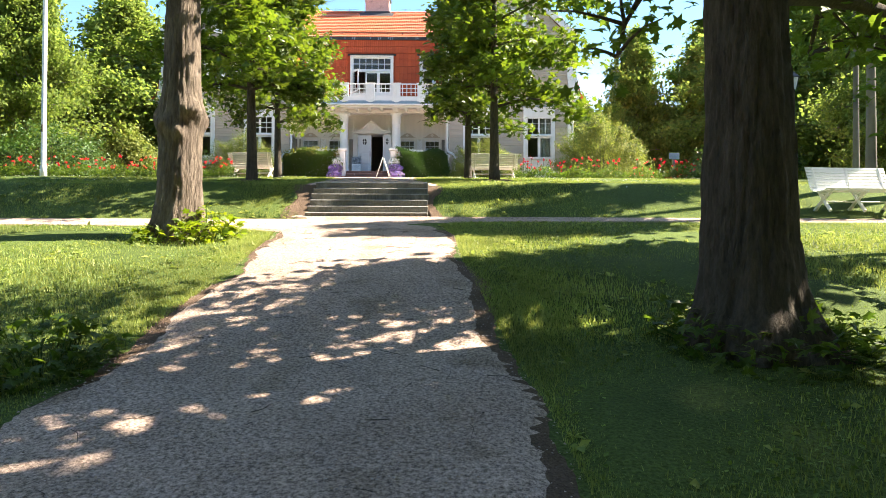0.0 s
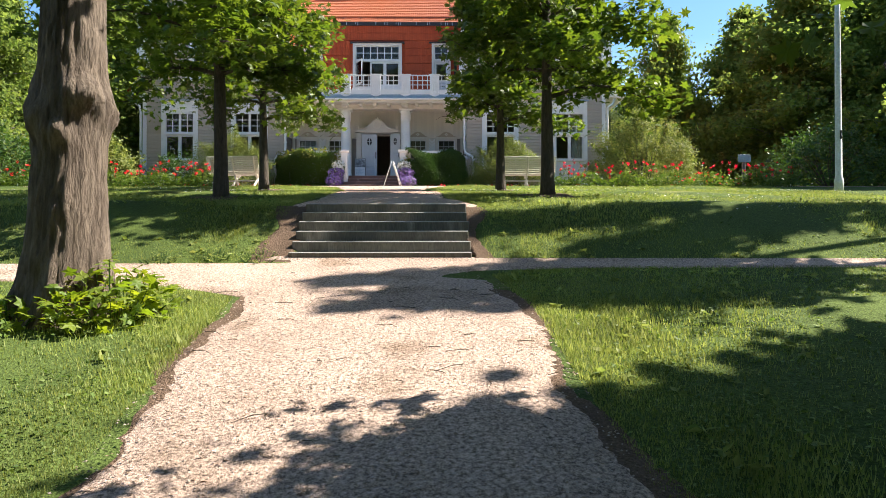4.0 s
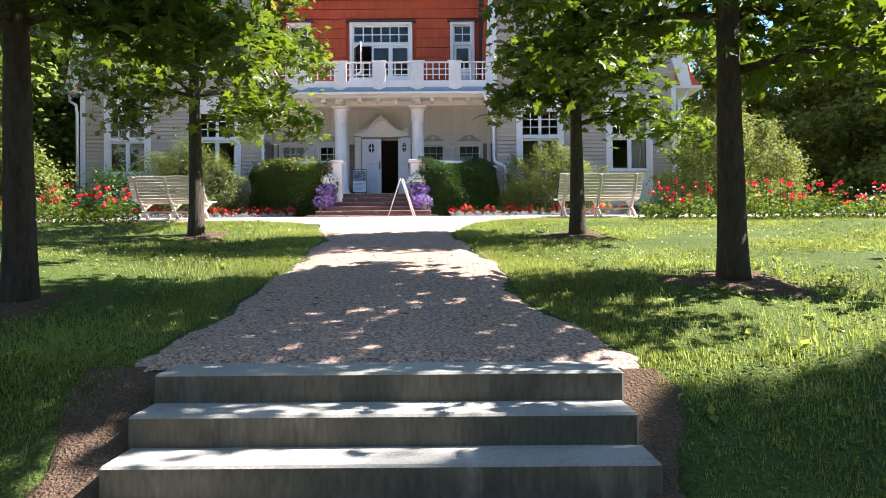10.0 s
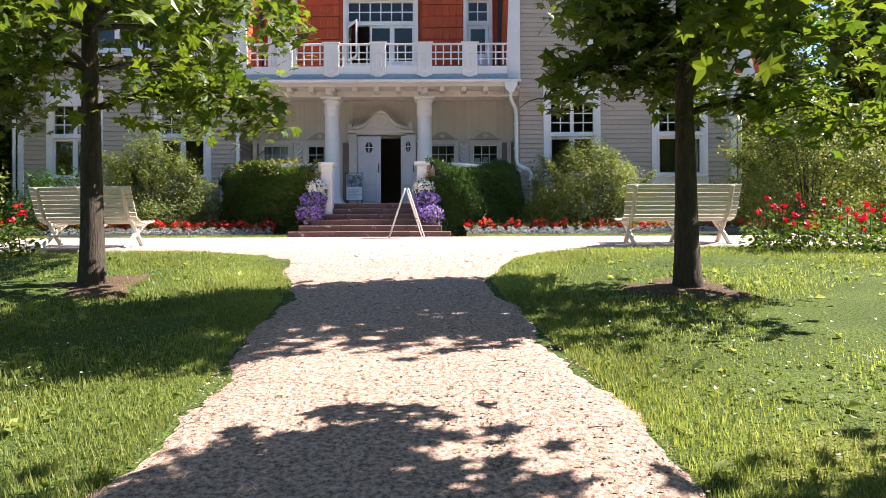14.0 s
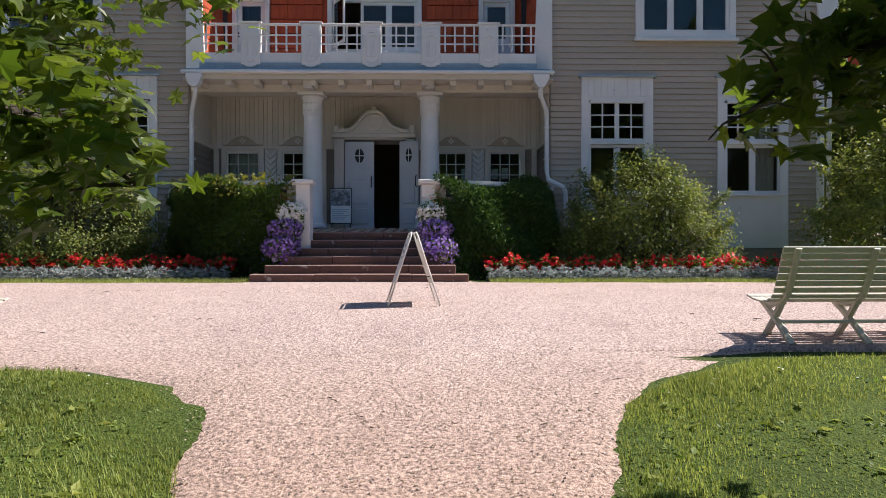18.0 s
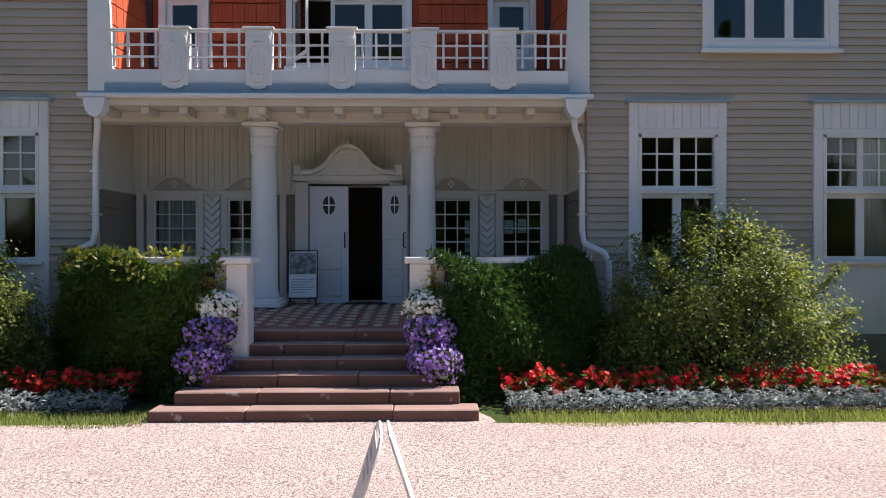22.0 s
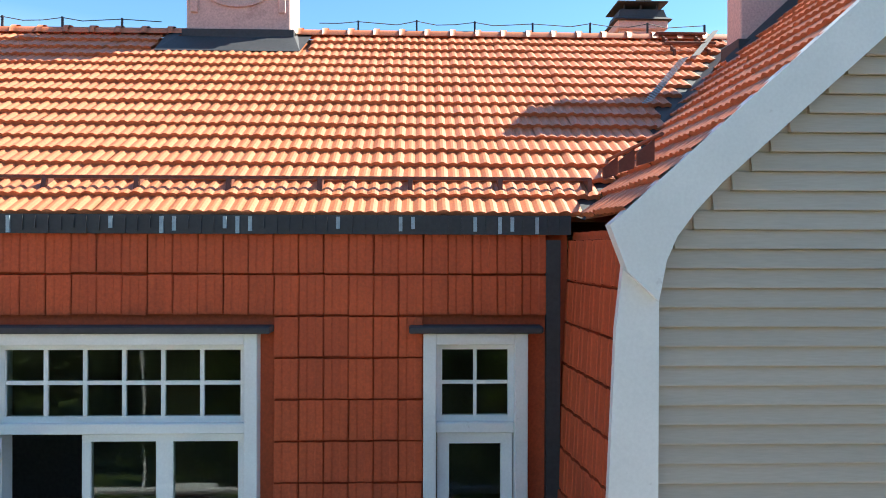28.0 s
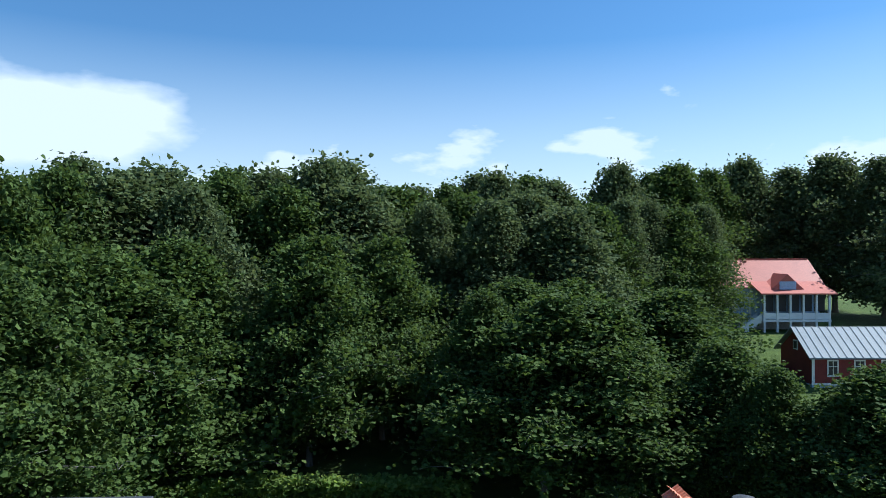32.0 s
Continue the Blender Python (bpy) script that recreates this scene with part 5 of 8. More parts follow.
# rounded ridge tiles
ridge_v = [(x_, 0.105 * math.cos(a), 0.10 * math.sin(a) + 0.0) for x_, in ((0.0,), (0.36,)) for a in np.linspace(0, math.pi, 7)]
ridge_v += [(x_, 0.128 * math.cos(a), 0.122 * math.sin(a)) for x_ in (-0.03, 0.05) for a in np.linspace(0, math.pi, 7)]
ridge_f = [(i, i + 1, 8 + i, 7 + i) for i in range(6)] + [(14 + i, 15 + i, 22 + i, 21 + i) for i in range(6)] + [tuple(range(14, 21))]
ME_RIDGE = raw("ridge_tile", ridge_v, ridge_f, M_ROOF, True)
for i in range(38):
    x_ = -6.6 + i * 0.352
    if abs(x_ + 0.1) < 0.85 or abs(x_) > 6.6:
        continue
    piece("ridge_tile", ME_RIDGE, main_roof, Matrix.Translation((x_, 4.90, TOP + 0.015)))
# black eaves flashing over the tile-hung wall
fl = part("eaves_flashing", boxes((-3.76, 3.76, 1.08, 1.2, EAVE - 0.14, EAVE + 0.02)), M_DARK, main_roof, "black lead flashing under the eave")
for i in range(72):
    x_ = -3.72 + i * 0.104
    part("flashing_fold", boxes((x_, x_ + 0.03, 1.065, 1.08, EAVE - 0.135 + 0.02 * (i % 3), EAVE + 0.005)), M_GUTTER if i in (3, 4, 7, 13, 14, 15, 22, 26, 27, 35, 39, 40, 44, 45, 46, 53, 58, 59, 64, 66, 67, 69) else M_DARK, fl)
# snow guard
guard = part("snow_guard", boxes((-4.1, 4.02, 1.43, 1.46, 8.735, 8.765)), M_RAIL, main_roof, "brown-red snow guard rail on brackets")
for i in range(11):
    x_ = -4.0 + i * 0.8
    bm = bmesh.new()
    for p in ([(1.36, 8.50), (1.43, 8.755), (1.50, 8.755), (1.78, 8.80), (1.6, 8.62)],):
        a = [bm.verts.new((x_ - 0.02, yy, zz)) for yy, zz in p]
        b = [bm.verts.new((x_ + 0.02, yy, zz)) for yy, zz in p]
        bm.faces.new(a)
        bm.faces.new(b[::-1])
        for k in range(5):
            bm.faces.new((a[k], b[k], b[(k + 1) % 5], a[(k + 1) % 5]))
    part("guard_bracket", bm, M_RAIL, guard)

for s in (1, -1):
    wr = part("wing_roof", bmesh.new(), M_ROOF, house, "steep clay pantile roof of a wing")
    c0 = s * 7.18
    bm = bmesh.new()
    q = [(c0 - 3.3, 8.375), (c0, RIDGE - 0.03), (c0 + 3.3, 8.375)]
    A = [bm.verts.new((x_, -0.14, z_)) for x_, z_ in q]
    B = [bm.verts.new((x_, 11.6, z_)) for x_, z_ in q]
    bm.faces.new((A[0], A[1], B[1], B[0]))
    bm.faces.new((A[1], A[2], B[2], B[1]))
    old = wr.data
    wr.data = mesh_of(bm, "wing_roof", M_ROOF)
    bpy.data.meshes.remove(old)
    # inner slope faces the middle, outer slope faces away
    L = Vector((3.3, 0, RIDGE - 8.375)).normalized()
    for face in (-1, 1):
        inner = face == -s
        foot = (c0 + face * 3.3, -0.15, 8.375)
        up = (-face * L.x, 0, L.z)
        ax = (0, face, 0)
        org = foot if face > 0 else (foot[0], 11.55, foot[2])
        def keep(p, inner=inner):
            if not inner:
                return True
            zm = EAVE + (p.y - 1.17) * RUN / 3.71 if p.y < 4.88 else TOP - (p.y - 4.88) * RUN / 3.72
            return p.y < 1.1 or p.z > zm + 0.10 or p.y > 8.6
        near = (lambda p: p.y < 3.4 and s > 0) if inner else (lambda p: False)
        slope_tiles(wr, org, ax, up, 57, 15, keep, near, "joined_roof_tiles")
    for i in range(31):
        y_ = 0.0 + i * 0.352
        piece("ridge_tile", ME_RIDGE, wr, Matrix.Translation((c0, y_, RIDGE + 0.02)) @ pose(0, 0, 0, 0, 0, 90))
    # valley gutter
    bm = bmesh.new()
    pts = [(s * 3.88, 1.1, 8.37), (s * 6.78, 4.85, 11.05)]
    d = Vector((s * 2.85, 3.75, 2.75)).normalized()
    w = Vector((s * 0.5, -0.38, 0)).normalized() * 0.17
    a0, a1 = Vector(pts[0]), Vector(pts[1])
    for p in (-1, 1):
        e = [a0, a1, a1 + w * p + Vector((0, 0, 0.07)), a0 + w * p + Vector((0, 0, 0.07))]
        bm.faces.new([bm.verts.new(v) for v in (e if p * s > 0 else e[::-1])])
    part("valley_gutter", bm, M_DARK, wr, "black metal valley gutter")
    # outer lower roof, steep and tile-hung, with its eave
    sk = part("outer_skirt_roof", bmesh.new(), M_HUNG, wr, "steep red tile-hung skirt roof")
    bm = bmesh.new()
    prof = [(10.42, 8.12), (10.5, 7.0), (10.62, 6.0), (10.82, 5.2), (11.15, 4.75), (10.28, 4.75)]
    A = [bm.verts.new((s * x_, -0.03, z_)) for x_, z_ in prof]
    B = [bm.verts.new((s * x_, 11.5, z_)) for x_, z_ in prof]
    for k in range(len(prof) - 1):
        f = (A[k], B[k], B[k + 1], A[k + 1])
        bm.faces.new(f if s > 0 else f[::-1])
    bm.faces.new(A if s < 0 else A[::-1])
    old = sk.data
    sk.data = mesh_of(bm, "outer_skirt_roof", M_HUNG)
    bpy.data.meshes.remove(old)
    part("eaves_board", boxes((min(s * 10.28, s * 11.2), max(s * 10.28, s * 11.2), -0.06, 11.5, 4.66, 4.76)), M_WHITE, sk)


# safety rails by the ridge, the snow guard of the wing, the valley grating and the lightning wire
def bracket_plate(parent, p, across, down, name="guard_bracket"):
    """A triangular steel plate standing on a slope at p."""
    b_ = bmesh.new()
    a_ = Vector(across).normalized() * 0.014
    d_ = Vector(down)
    tri = [Vector(p), Vector(p) + d_ * 0.22, Vector(p) + d_ * 0.22 + Vector((0, 0, -0.10)), Vector(p) + Vector((0, 0, -0.17))]
    lo_ = [b_.verts.new(v - a_) for v in tri]
    hi_ = [b_.verts.new(v + a_) for v in tri]
    b_.faces.new(lo_)
    b_.faces.new(hi_[::-1])
    for k in range(4):
        b_.faces.new((lo_[k], hi_[k], hi_[(k + 1) % 4], lo_[(k + 1) % 4]))
    part(name, b_, M_RAIL, parent)


MS = RUN / 3.71
for y_ in (4.74, 4.42):
    z_ = EAVE + (y_ - 1.17) * MS + 0.17
    rail = part("roof_step", boxes((5.72, 6.42, y_ - 0.02, y_ + 0.02, z_ - 0.012, z_ + 0.018), (5.72, 6.42, y_ + 0.05, y_ + 0.08, z_ - 0.012, z_ + 0.018), bev=0.004), M_RAIL, main_roof, "brown-red steel step for the sweep near the ridge")
    for x_ in (5.84, 6.30):
        bracket_plate(rail, (x_, y_ + 0.06, z_ - 0.01), (1, 0, 0), (0, -0.7, -0.45), "step_bracket")
bm = bmesh.new()
tube(bm, [(4.30, 2.20, 8.99), (4.30, 0.42, 8.99)], [0.017, 0.017], 6)
wing_guard = part("snow_guard", bm, M_RAIL, house, "brown-red snow guard rail on the wing roof")
for y_ in (2.1, 1.6, 1.1, 0.6):
    bracket_plate(wing_guard, (4.30, y_, 8.98), (0, 1, 0), (-0.62, 0, -0.5))
d_ = Vector((2.85, 3.75, 2.75)).normalized()
o_ = Vector((3.74, 1.16, 8.44))
grating = part("valley_grating", boxes((5.2, 5.21, 2.7, 2.71, 9.4, 9.41)), M_GUTTER, house, "galvanised grating strip in the roof valley")
for k in range(26):
    c_ = o_ + d_ * (2.45 + 0.062 * k) + Vector((-0.03, 0.02, 0.07))
    bm = bmesh.new()
    tube(bm, [c_ - Vector((0.05, -0.02, -0.0)), c_ + Vector((0.05, -0.04, 0.02))], [0.008, 0.008], 4)
    part("rung", bm, M_GUTTER, grating)
bm = bmesh.new()
a0, a1 = o_ + d_ * 4.1, o_ + d_ * 5.25
w_ = Vector((0.5, -0.38, 0)).normalized() * 0.05
bm.faces.new([bm.verts.new(v + Vector((-0.04, 0.02, 0.09))) for v in (a0 - w_, a0 + w_, a1 + w_ * 0.8, a1 - w_ * 0.8)])
for v in bm.verts:
    v.co.x += 0.14
part("valley_cover", bm, M_SHEET, house, "weathered pale metal sheet at the head of the valley")
wpts = []
for i in range(49):
    x_ = -6.5 + i * 0.27
    wpts.append((x_, 4.88, TOP + 0.235 - 0.035 * (1 if i % 3 else 0) + 0.01 * math.sin(i * 2.7)))
bm = bmesh.new()
tube(bm, [q for q in wpts if q[0] < -0.85], [0.006] * len([q for q in wpts if q[0] < -0.85]), 4)
tube(bm, [q for q in wpts if q[0] > 0.85], [0.006] * len([q for q in wpts if q[0] > 0.85]), 4)
wire = part("lightning_wire", bm, M_DARK, house, "thin dark lightning wire on small clips along the ridge")
for q in wpts[::3]:
    if abs(q[0]) > 0.85:
        part("wire_clip", boxes((q[0] - 0.012, q[0] + 0.012, q[1] - 0.012, q[1] + 0.012, TOP + 0.10, q[2] + 0.012)), M_DARK, wire)


# chimneys
def chimney(name, x0, x1, y0, y1, z0, z1, ledge=False, label="tall pink plastered chimney with a black metal cap"):
    ch = part(name, boxes((x0, x1, y0, y1, z0, z1), bev=0.015), M_PLASTER, house, label)
    part("cornice", boxes((x0 - 0.06, x1 + 0.06, y0 - 0.06, y1 + 0.06, z1 - 0.14, z1 + 0.02), bev=0.02), M_PLASTER, ch)
    n_ = 4 if -1 < x0 < 0 else 0
    for i in range(n_):
        c_ = x0 + (x1 - x0) * (i + 0.5) / n_ * 1.0
        part("corbel", boxes((c_ - 0.09, c_ + 0.09, y0 - 0.07, y0 + 0.0, z1 - 0.32, z1 - 0.14), bev=0.015), M_PLASTER, ch)
    b_ = bmesh.new()
    lo = [b_.verts.new(v) for v in ((x0 - 0.12, y0 - 0.12, z1 + 0.02), (x1 + 0.12, y0 - 0.12, z1 + 0.02), (x1 + 0.12, y1 + 0.12, z1 + 0.02), (x0 - 0.12, y1 + 0.12, z1 + 0.02))]
    md = [b_.verts.new(v) for v in ((x0 - 0.04, y0 - 0.04, z1 + 0.08), (x1 + 0.04, y0 - 0.04, z1 + 0.08), (x1 + 0.04, y1 + 0.04, z1 + 0.08), (x0 - 0.04, y1 + 0.04, z1 + 0.08))]
    hi = [b_.verts.new(v) for v in ((x0, y0, z1 + 0.22), (x1, y0, z1 + 0.22), (x1, y1, z1 + 0.22), (x0, y1, z1 + 0.22))]
    for A_, B_ in ((lo, md), (md, hi)):
        for k in range(4):
            b_.faces.new((A_[k], A_[(k + 1) % 4], B_[(k + 1) % 4], B_[k]))
    b_.faces.new(hi)
    b_.faces.new(lo[::-1])
    part("metal_cap", b_, M_DARK, ch, "flared black metal cap")
    for fx_ in (0.12, 0.5, 0.88):
        for yy in (y0 + 0.08, y1 - 0.08):
            xx = x0 + (x1 - x0) * fx_
            part("cap_leg", boxes((xx - 0.014, xx + 0.014, yy - 0.014, yy + 0.014, z1 + 0.22, z1 + 0.32)), M_DARK, ch)
    part("rain_plate", boxes((x0 - 0.06, x1 + 0.06, y0 - 0.08, y1 + 0.08, z1 + 0.32, z1 + 0.345), bev=0.006), M_DARK, ch, "flat sheet metal rain plate")
    part("base_flashing", boxes((x0 - 0.05, x1 + 0.05, y0 - 0.05, y1 + 0.05, z0, z0 + 0.34)), M_DARK, ch, "black base flashing")
    return ch


ch1 = chimney("chimney", -0.63, 0.63, 4.76, 5.30, 10.8, 13.1)
part("lower_block", boxes((-0.70, 0.70, 4.69, 5.37, 11.05, 11.80), bev=0.015), M_PLASTER, ch1)
part("copper_ledge", boxes((-0.77, 0.79, 4.61, 5.43, 11.80, 11.85), bev=0.012), M_GREEN, ch1, "green copper ledge")
for x_ in (-0.59, 0.59):
    part("bracket", boxes((x_ - 0.1, x_ + 0.1, 4.63, 4.69, 11.62, 11.795), (x_ - 0.05, x_ + 0.05, 4.66, 4.69, 11.3, 11.62), bev=0.01), M_PLASTER, ch1)
bm = bmesh.new()
for k in range(14):
    a0, a1 = math.pi + k * math.pi / 14, math.pi + (k + 1) * math.pi / 14
    prism(bm, [(-0.01 + 0.52 * math.cos(a0), 11.72 + 0.34 * math.sin(a0)), (-0.01 + 0.52 * math.cos(a1), 11.72 + 0.34 * math.sin(a1)), (-0.01 + 0.48 * math.cos(a1), 11.72 + 0.30 * math.sin(a1)), (-0.01 + 0.48 * math.cos(a0), 11.72 + 0.30 * math.sin(a0))][::-1], 4.665, 4.69)
prism(bm, [(-0.01 + 0.1 * math.cos(t), 11.70 + 0.1 * math.sin(t)) for t in np.linspace(0, 2 * math.pi, 16, endpoint=False)], 4.665, 4.69)
part("plaster_garland", bm, M_PLASTER, ch1)
for x_ in (-0.38, 0.0, 0.38):
    part("plaster_rib", boxes((x_ - 0.02, x_ + 0.02, 4.745, 4.76, 12.1, 12.75), bev=0.005), M_PLASTER, ch1)
bm = bmesh.new()
for q in ([(-0.98, 4.29, 10.68), (0.90, 4.29, 10.68), (0.76, 4.66, 10.98), (-0.80, 4.66, 10.98)], [(0.90, 4.29, 10.68), (0.98, 4.9, 11.10), (0.76, 4.9, 11.10), (0.76, 4.66, 10.98)], [(-1.02, 4.9, 11.10), (-0.98, 4.29, 10.68), (-0.80, 4.66, 10.98), (-0.80, 4.9, 11.10)]):
    bm.faces.new([bm.verts.new(v) for v in q])
box(bm, -0.75, 0.75, 4.65, 5.40, 10.6, 11.075)
part("apron_flashing", bm, M_DARK, ch1, "black sheet metal apron at the foot of the chimney")
ch2 = chimney("chimney", 5.90, 6.66, 7.1, 7.75, 10.2, 12.05)
bm = bmesh.new()
lathe(bm, [(0.03, 12.39), (0.03, 12.55), (0.15, 12.55), (0.13, 12.59), (0.03, 12.61)], 6.42, 7.4, 14)
part("mushroom_vent", bm, M_DARK, ch2)
ch3 = chimney("chimney", 6.17, 7.7, 3.15, 3.52, 10.2, 12.02)
bm = bmesh.new()
prism(bm, [(6.57, 11.48), (6.65, 11.48), (6.65, 11.62), (6.61, 11.66), (6.57, 11.62)], 3.135, 3.16)
part("vent_hole", bm, M_BLACK, ch3, "small dark arched vent")
bm = bmesh.new()
for a, b in (((5.98, 10.02), (7.18, 11.14)), ((7.18, 11.14), (7.9, 10.48))):
    q = [(a[0], 2.93, a[1] + 0.06), (b[0], 2.93, b[1] + 0.06), (b[0], 3.14, b[1] + 0.3), (a[0], 3.14, a[1] + 0.3)]
    bm.faces.new([bm.verts.new(v) for v in q])
part("apron_flashing", bm, M_DARK, ch3, "black stepped flashing along the roof slope")
chimney("chimney", -6.62, -5.70, 7.1, 7.75, 10.2, 11.55)
chimney("chimney", -7.7, -6.14, 3.25, 4.0, 10.2, 12.1)
# ---- trees ----
def limb_points(rng, base, az, length, lift, droop, n=7):
    pts, p = [Vector(base)], Vector(base)
    step = length / n
    a = az
    for k in range(n):
        e = lift - droop * (k / n) ** 1.5
        a += rng.uniform(-0.25, 0.25)
        p = p + Vector((math.cos(a) * math.cos(e), math.sin(a) * math.cos(e), math.sin(e))) * step
        pts.append(p.copy())
    return pts


def furrowed_trunk(bm, pts, rad, seed, burl):
    """An old trunk with ridged bark, buttress roots and, where asked, burls on its flanks."""
    seg, zs = 84, [p[2] for p in pts]
    px, py = [p[0] for p in pts], [p[1] for p in pts]
    rings = []
    levels = list(np.arange(zs[0], 5.2, 0.055)) + list(np.linspace(5.4, zs[-1], 9))
    for z in levels:
        r0_, cx, cy = (float(np.interp(z, zs, c)) for c in (rad, px, py))
        ring = []
        for k in range(seg):
            a = 2 * math.pi * k / seg
            ux, uy = math.cos(a), math.sin(a)
            lump = noise.noise(Vector((ux * 1.3, uy * 1.3, z * 0.7 + seed)))
            ph = a * 15 + 2.6 * noise.noise(Vector((ux * 2, uy * 2, z * 1.6 + seed))) + 1.2 * noise.noise(Vector((ux * 4, uy * 4, z * 5)))
            ridge = abs(math.sin(ph)) ** 0.6 - 0.6 + 0.5 * noise.noise(Vector((ux * 9, uy * 9, z * 4)))
            f = 1 + 0.10 * lump + 0.11 * ridge
            if z < 0.55:
                f += 0.17 * (0.55 - z) * max(0.0, math.sin(a * 5 + seed)) * 1.6
            if burl:
                for ba, bz, bw, bh, amp in ((-0.8, 1.98, 0.5, 0.15, 0.50), (0.1, 1.85, 0.5, 0.2, 0.34), (3.1, 1.85, 0.7, 0.30, 0.42), (-2.1, 1.75, 0.4, 0.14, 0.30), (-1.4, 1.62, 0.35, 0.12, 0.22), (2.9, 1.1, 0.6, 0.35, 0.15), (-0.5, 2.45, 0.4, 0.2, 0.12), (-1.2, 0.9, 0.35, 0.2, 0.12)):
                    da = (a - ba + math.pi) % (2 * math.pi) - math.pi
                    g = math.exp(-(da / bw) ** 2 - ((z - bz) / bh) ** 2)
                    f += amp * g * (1 + 0.5 * noise.noise(Vector((ux * 5, uy * 5, z * 7))))
            ring.append(bm.verts.new((cx + ux * r0_ * f, cy + uy * r0_ * f, z)))
        rings.append(ring)
    for a, b in zip(rings, rings[1:]):
        for k in range(seg):
            bm.faces.new((a[k], a[(k + 1) % seg], b[(k + 1) % seg], b[k]))
    bm.faces.new(rings[-1])


def make_tree(name, label, loc, height, r0, crown_base, crown_r, leaves, size, seed, leaf, bark, tmpl=LEAF_MAPLE, limbs=22, lift=0.7, droop=0.9, lean=0.02,
              burl=False, clear=None, group="", spread=0.22, peak=0.4, tilt=0.8, flare=1.35):
    """A trunk with limbs and twigs, and leaves in sprays along the twigs."""
    rng, nr = random.Random(seed), np.random.RandomState(seed)
    tr = thing(name, label, "tree", loc, 0, group)
    pts, rad = [], []
    n = 16
    lx, ly = rng.uniform(-lean, lean) * height, rng.uniform(-lean, lean) * height
    for k in range(n + 1):
        t = (k / n) ** 1.25
        z = t * height * 0.95
        pts.append((lx * t + 0.04 * r0 * math.sin(5 * t + seed), ly * t + 0.5 * r0 * math.sin(3 * t), z - 0.12))
        r = r0 * (1 - 0.92 * t ** 0.9)
        if z < 0.8:
            r *= 1 + (flare - 1) * (1 - z / 0.8) ** 2
        rad.append(r)
    bm = bmesh.new()
    if r0 > 0.3:
        furrowed_trunk(bm, pts, rad, seed, burl)
    else:
        tube(bm, pts, rad, 18 if r0 > 0.2 else 10, 0.06 if r0 > 0.2 else 0.03, rng)
    part("trunk", bm, bark, tr, smooth=True)
    bm = bmesh.new()
    low = next(q for q in range(n) if pts[q + 1][2] >= min(crown_base, height * 0.8))
    tube(bm, pts[low:], [max(0.004, r * 0.6) for r in rad[low:]], 6)
    sprays = []
    for i in range(limbs):
        f = (i + 0.5) / limbs
        z = crown_base + (height * 0.93 - crown_base) * f
        t = min(0.98, (z / (height * 0.95)) ** 0.8)
        k = min(range(len(pts)), key=lambda q: abs(pts[q][2] - z))
        prof = math.sin(math.pi * min(1, (0.22 + f * 0.78)) ** (1 / (1 + peak))) * 0.95 + 0.12
        L = crown_r * prof * rng.uniform(0.75, 1.12)
        az_ = i * 2.4 + rng.uniform(-0.4, 0.4)
        for _ in range(5):
            rl = max(0.012, min(rad[k] * 0.45, 0.03 * L + 0.01))
            lp = limb_points(rng, pts[k], az_, L, lift * (0.6 + 0.7 * f), droop * (1.1 - 0.5 * f))
            if not clear or not any(clear(loc[0] + q.x, loc[1] + q.y, q.z) for q in lp):
                break
            L *= 0.7
        tube(bm, lp, [rl * (1 - 0.85 * q / 7) for q in range(8)], 6)
        for q in range(2, 8):
            for _ in range(2):
                tw = limb_points(rng, lp[q], rng.uniform(0, 6.28), L * rng.uniform(0.16, 0.34), rng.uniform(-0.2, 0.6), 0.7, 3)
                tube(bm, tw, [rl * 0.28, rl * 0.2, rl * 0.14, rl * 0.08], 4)
                for p in tw[1:]:
                    sprays.append(p)
            sprays.append(lp[q])
    part("framework", bm, bark, tr, smooth=True)
    sp = np.array([tuple(p) for p in sprays])
    c = sp[nr.randint(0, len(sp), leaves)] + nr.normal(0, spread, (leaves, 3)) * (1, 1, 0.7)
    if clear:
        c = c[[not clear(loc[0] + q[0], loc[1] + q[1], q[2]) for q in c]]
    leaves = len(c)
    scatter("crown", tmpl, c, turns(nr, leaves, tilt), size * nr.uniform(0.6, 1.25, leaves), leaf, tr)
    return tr


def over_walk(x, y, h):
    """True in the air space over the gravel walk, which is kept pruned."""
    half = float(np.interp(y, (-34, -31, -28, -9.6, -9.4), (3.2, 2.2, 1.25, 1.25, 2.6)))
    return abs(x - float(np.interp(y, (-36, -28, -20, -12, -6), (3.1, 2.3, 1.95, 1.45, 1.3)))) < half and h < 5.2


def shades_lawn(x, y, h):
    """True where the old tree's crown is cut so the open lawn stays sunlit."""
    return over_walk(x, y, h) or y - 0.253 * h > -26.45


def at(x, y, dz=0.0):
    return (x, y, float(rise(x, y)) + dz)


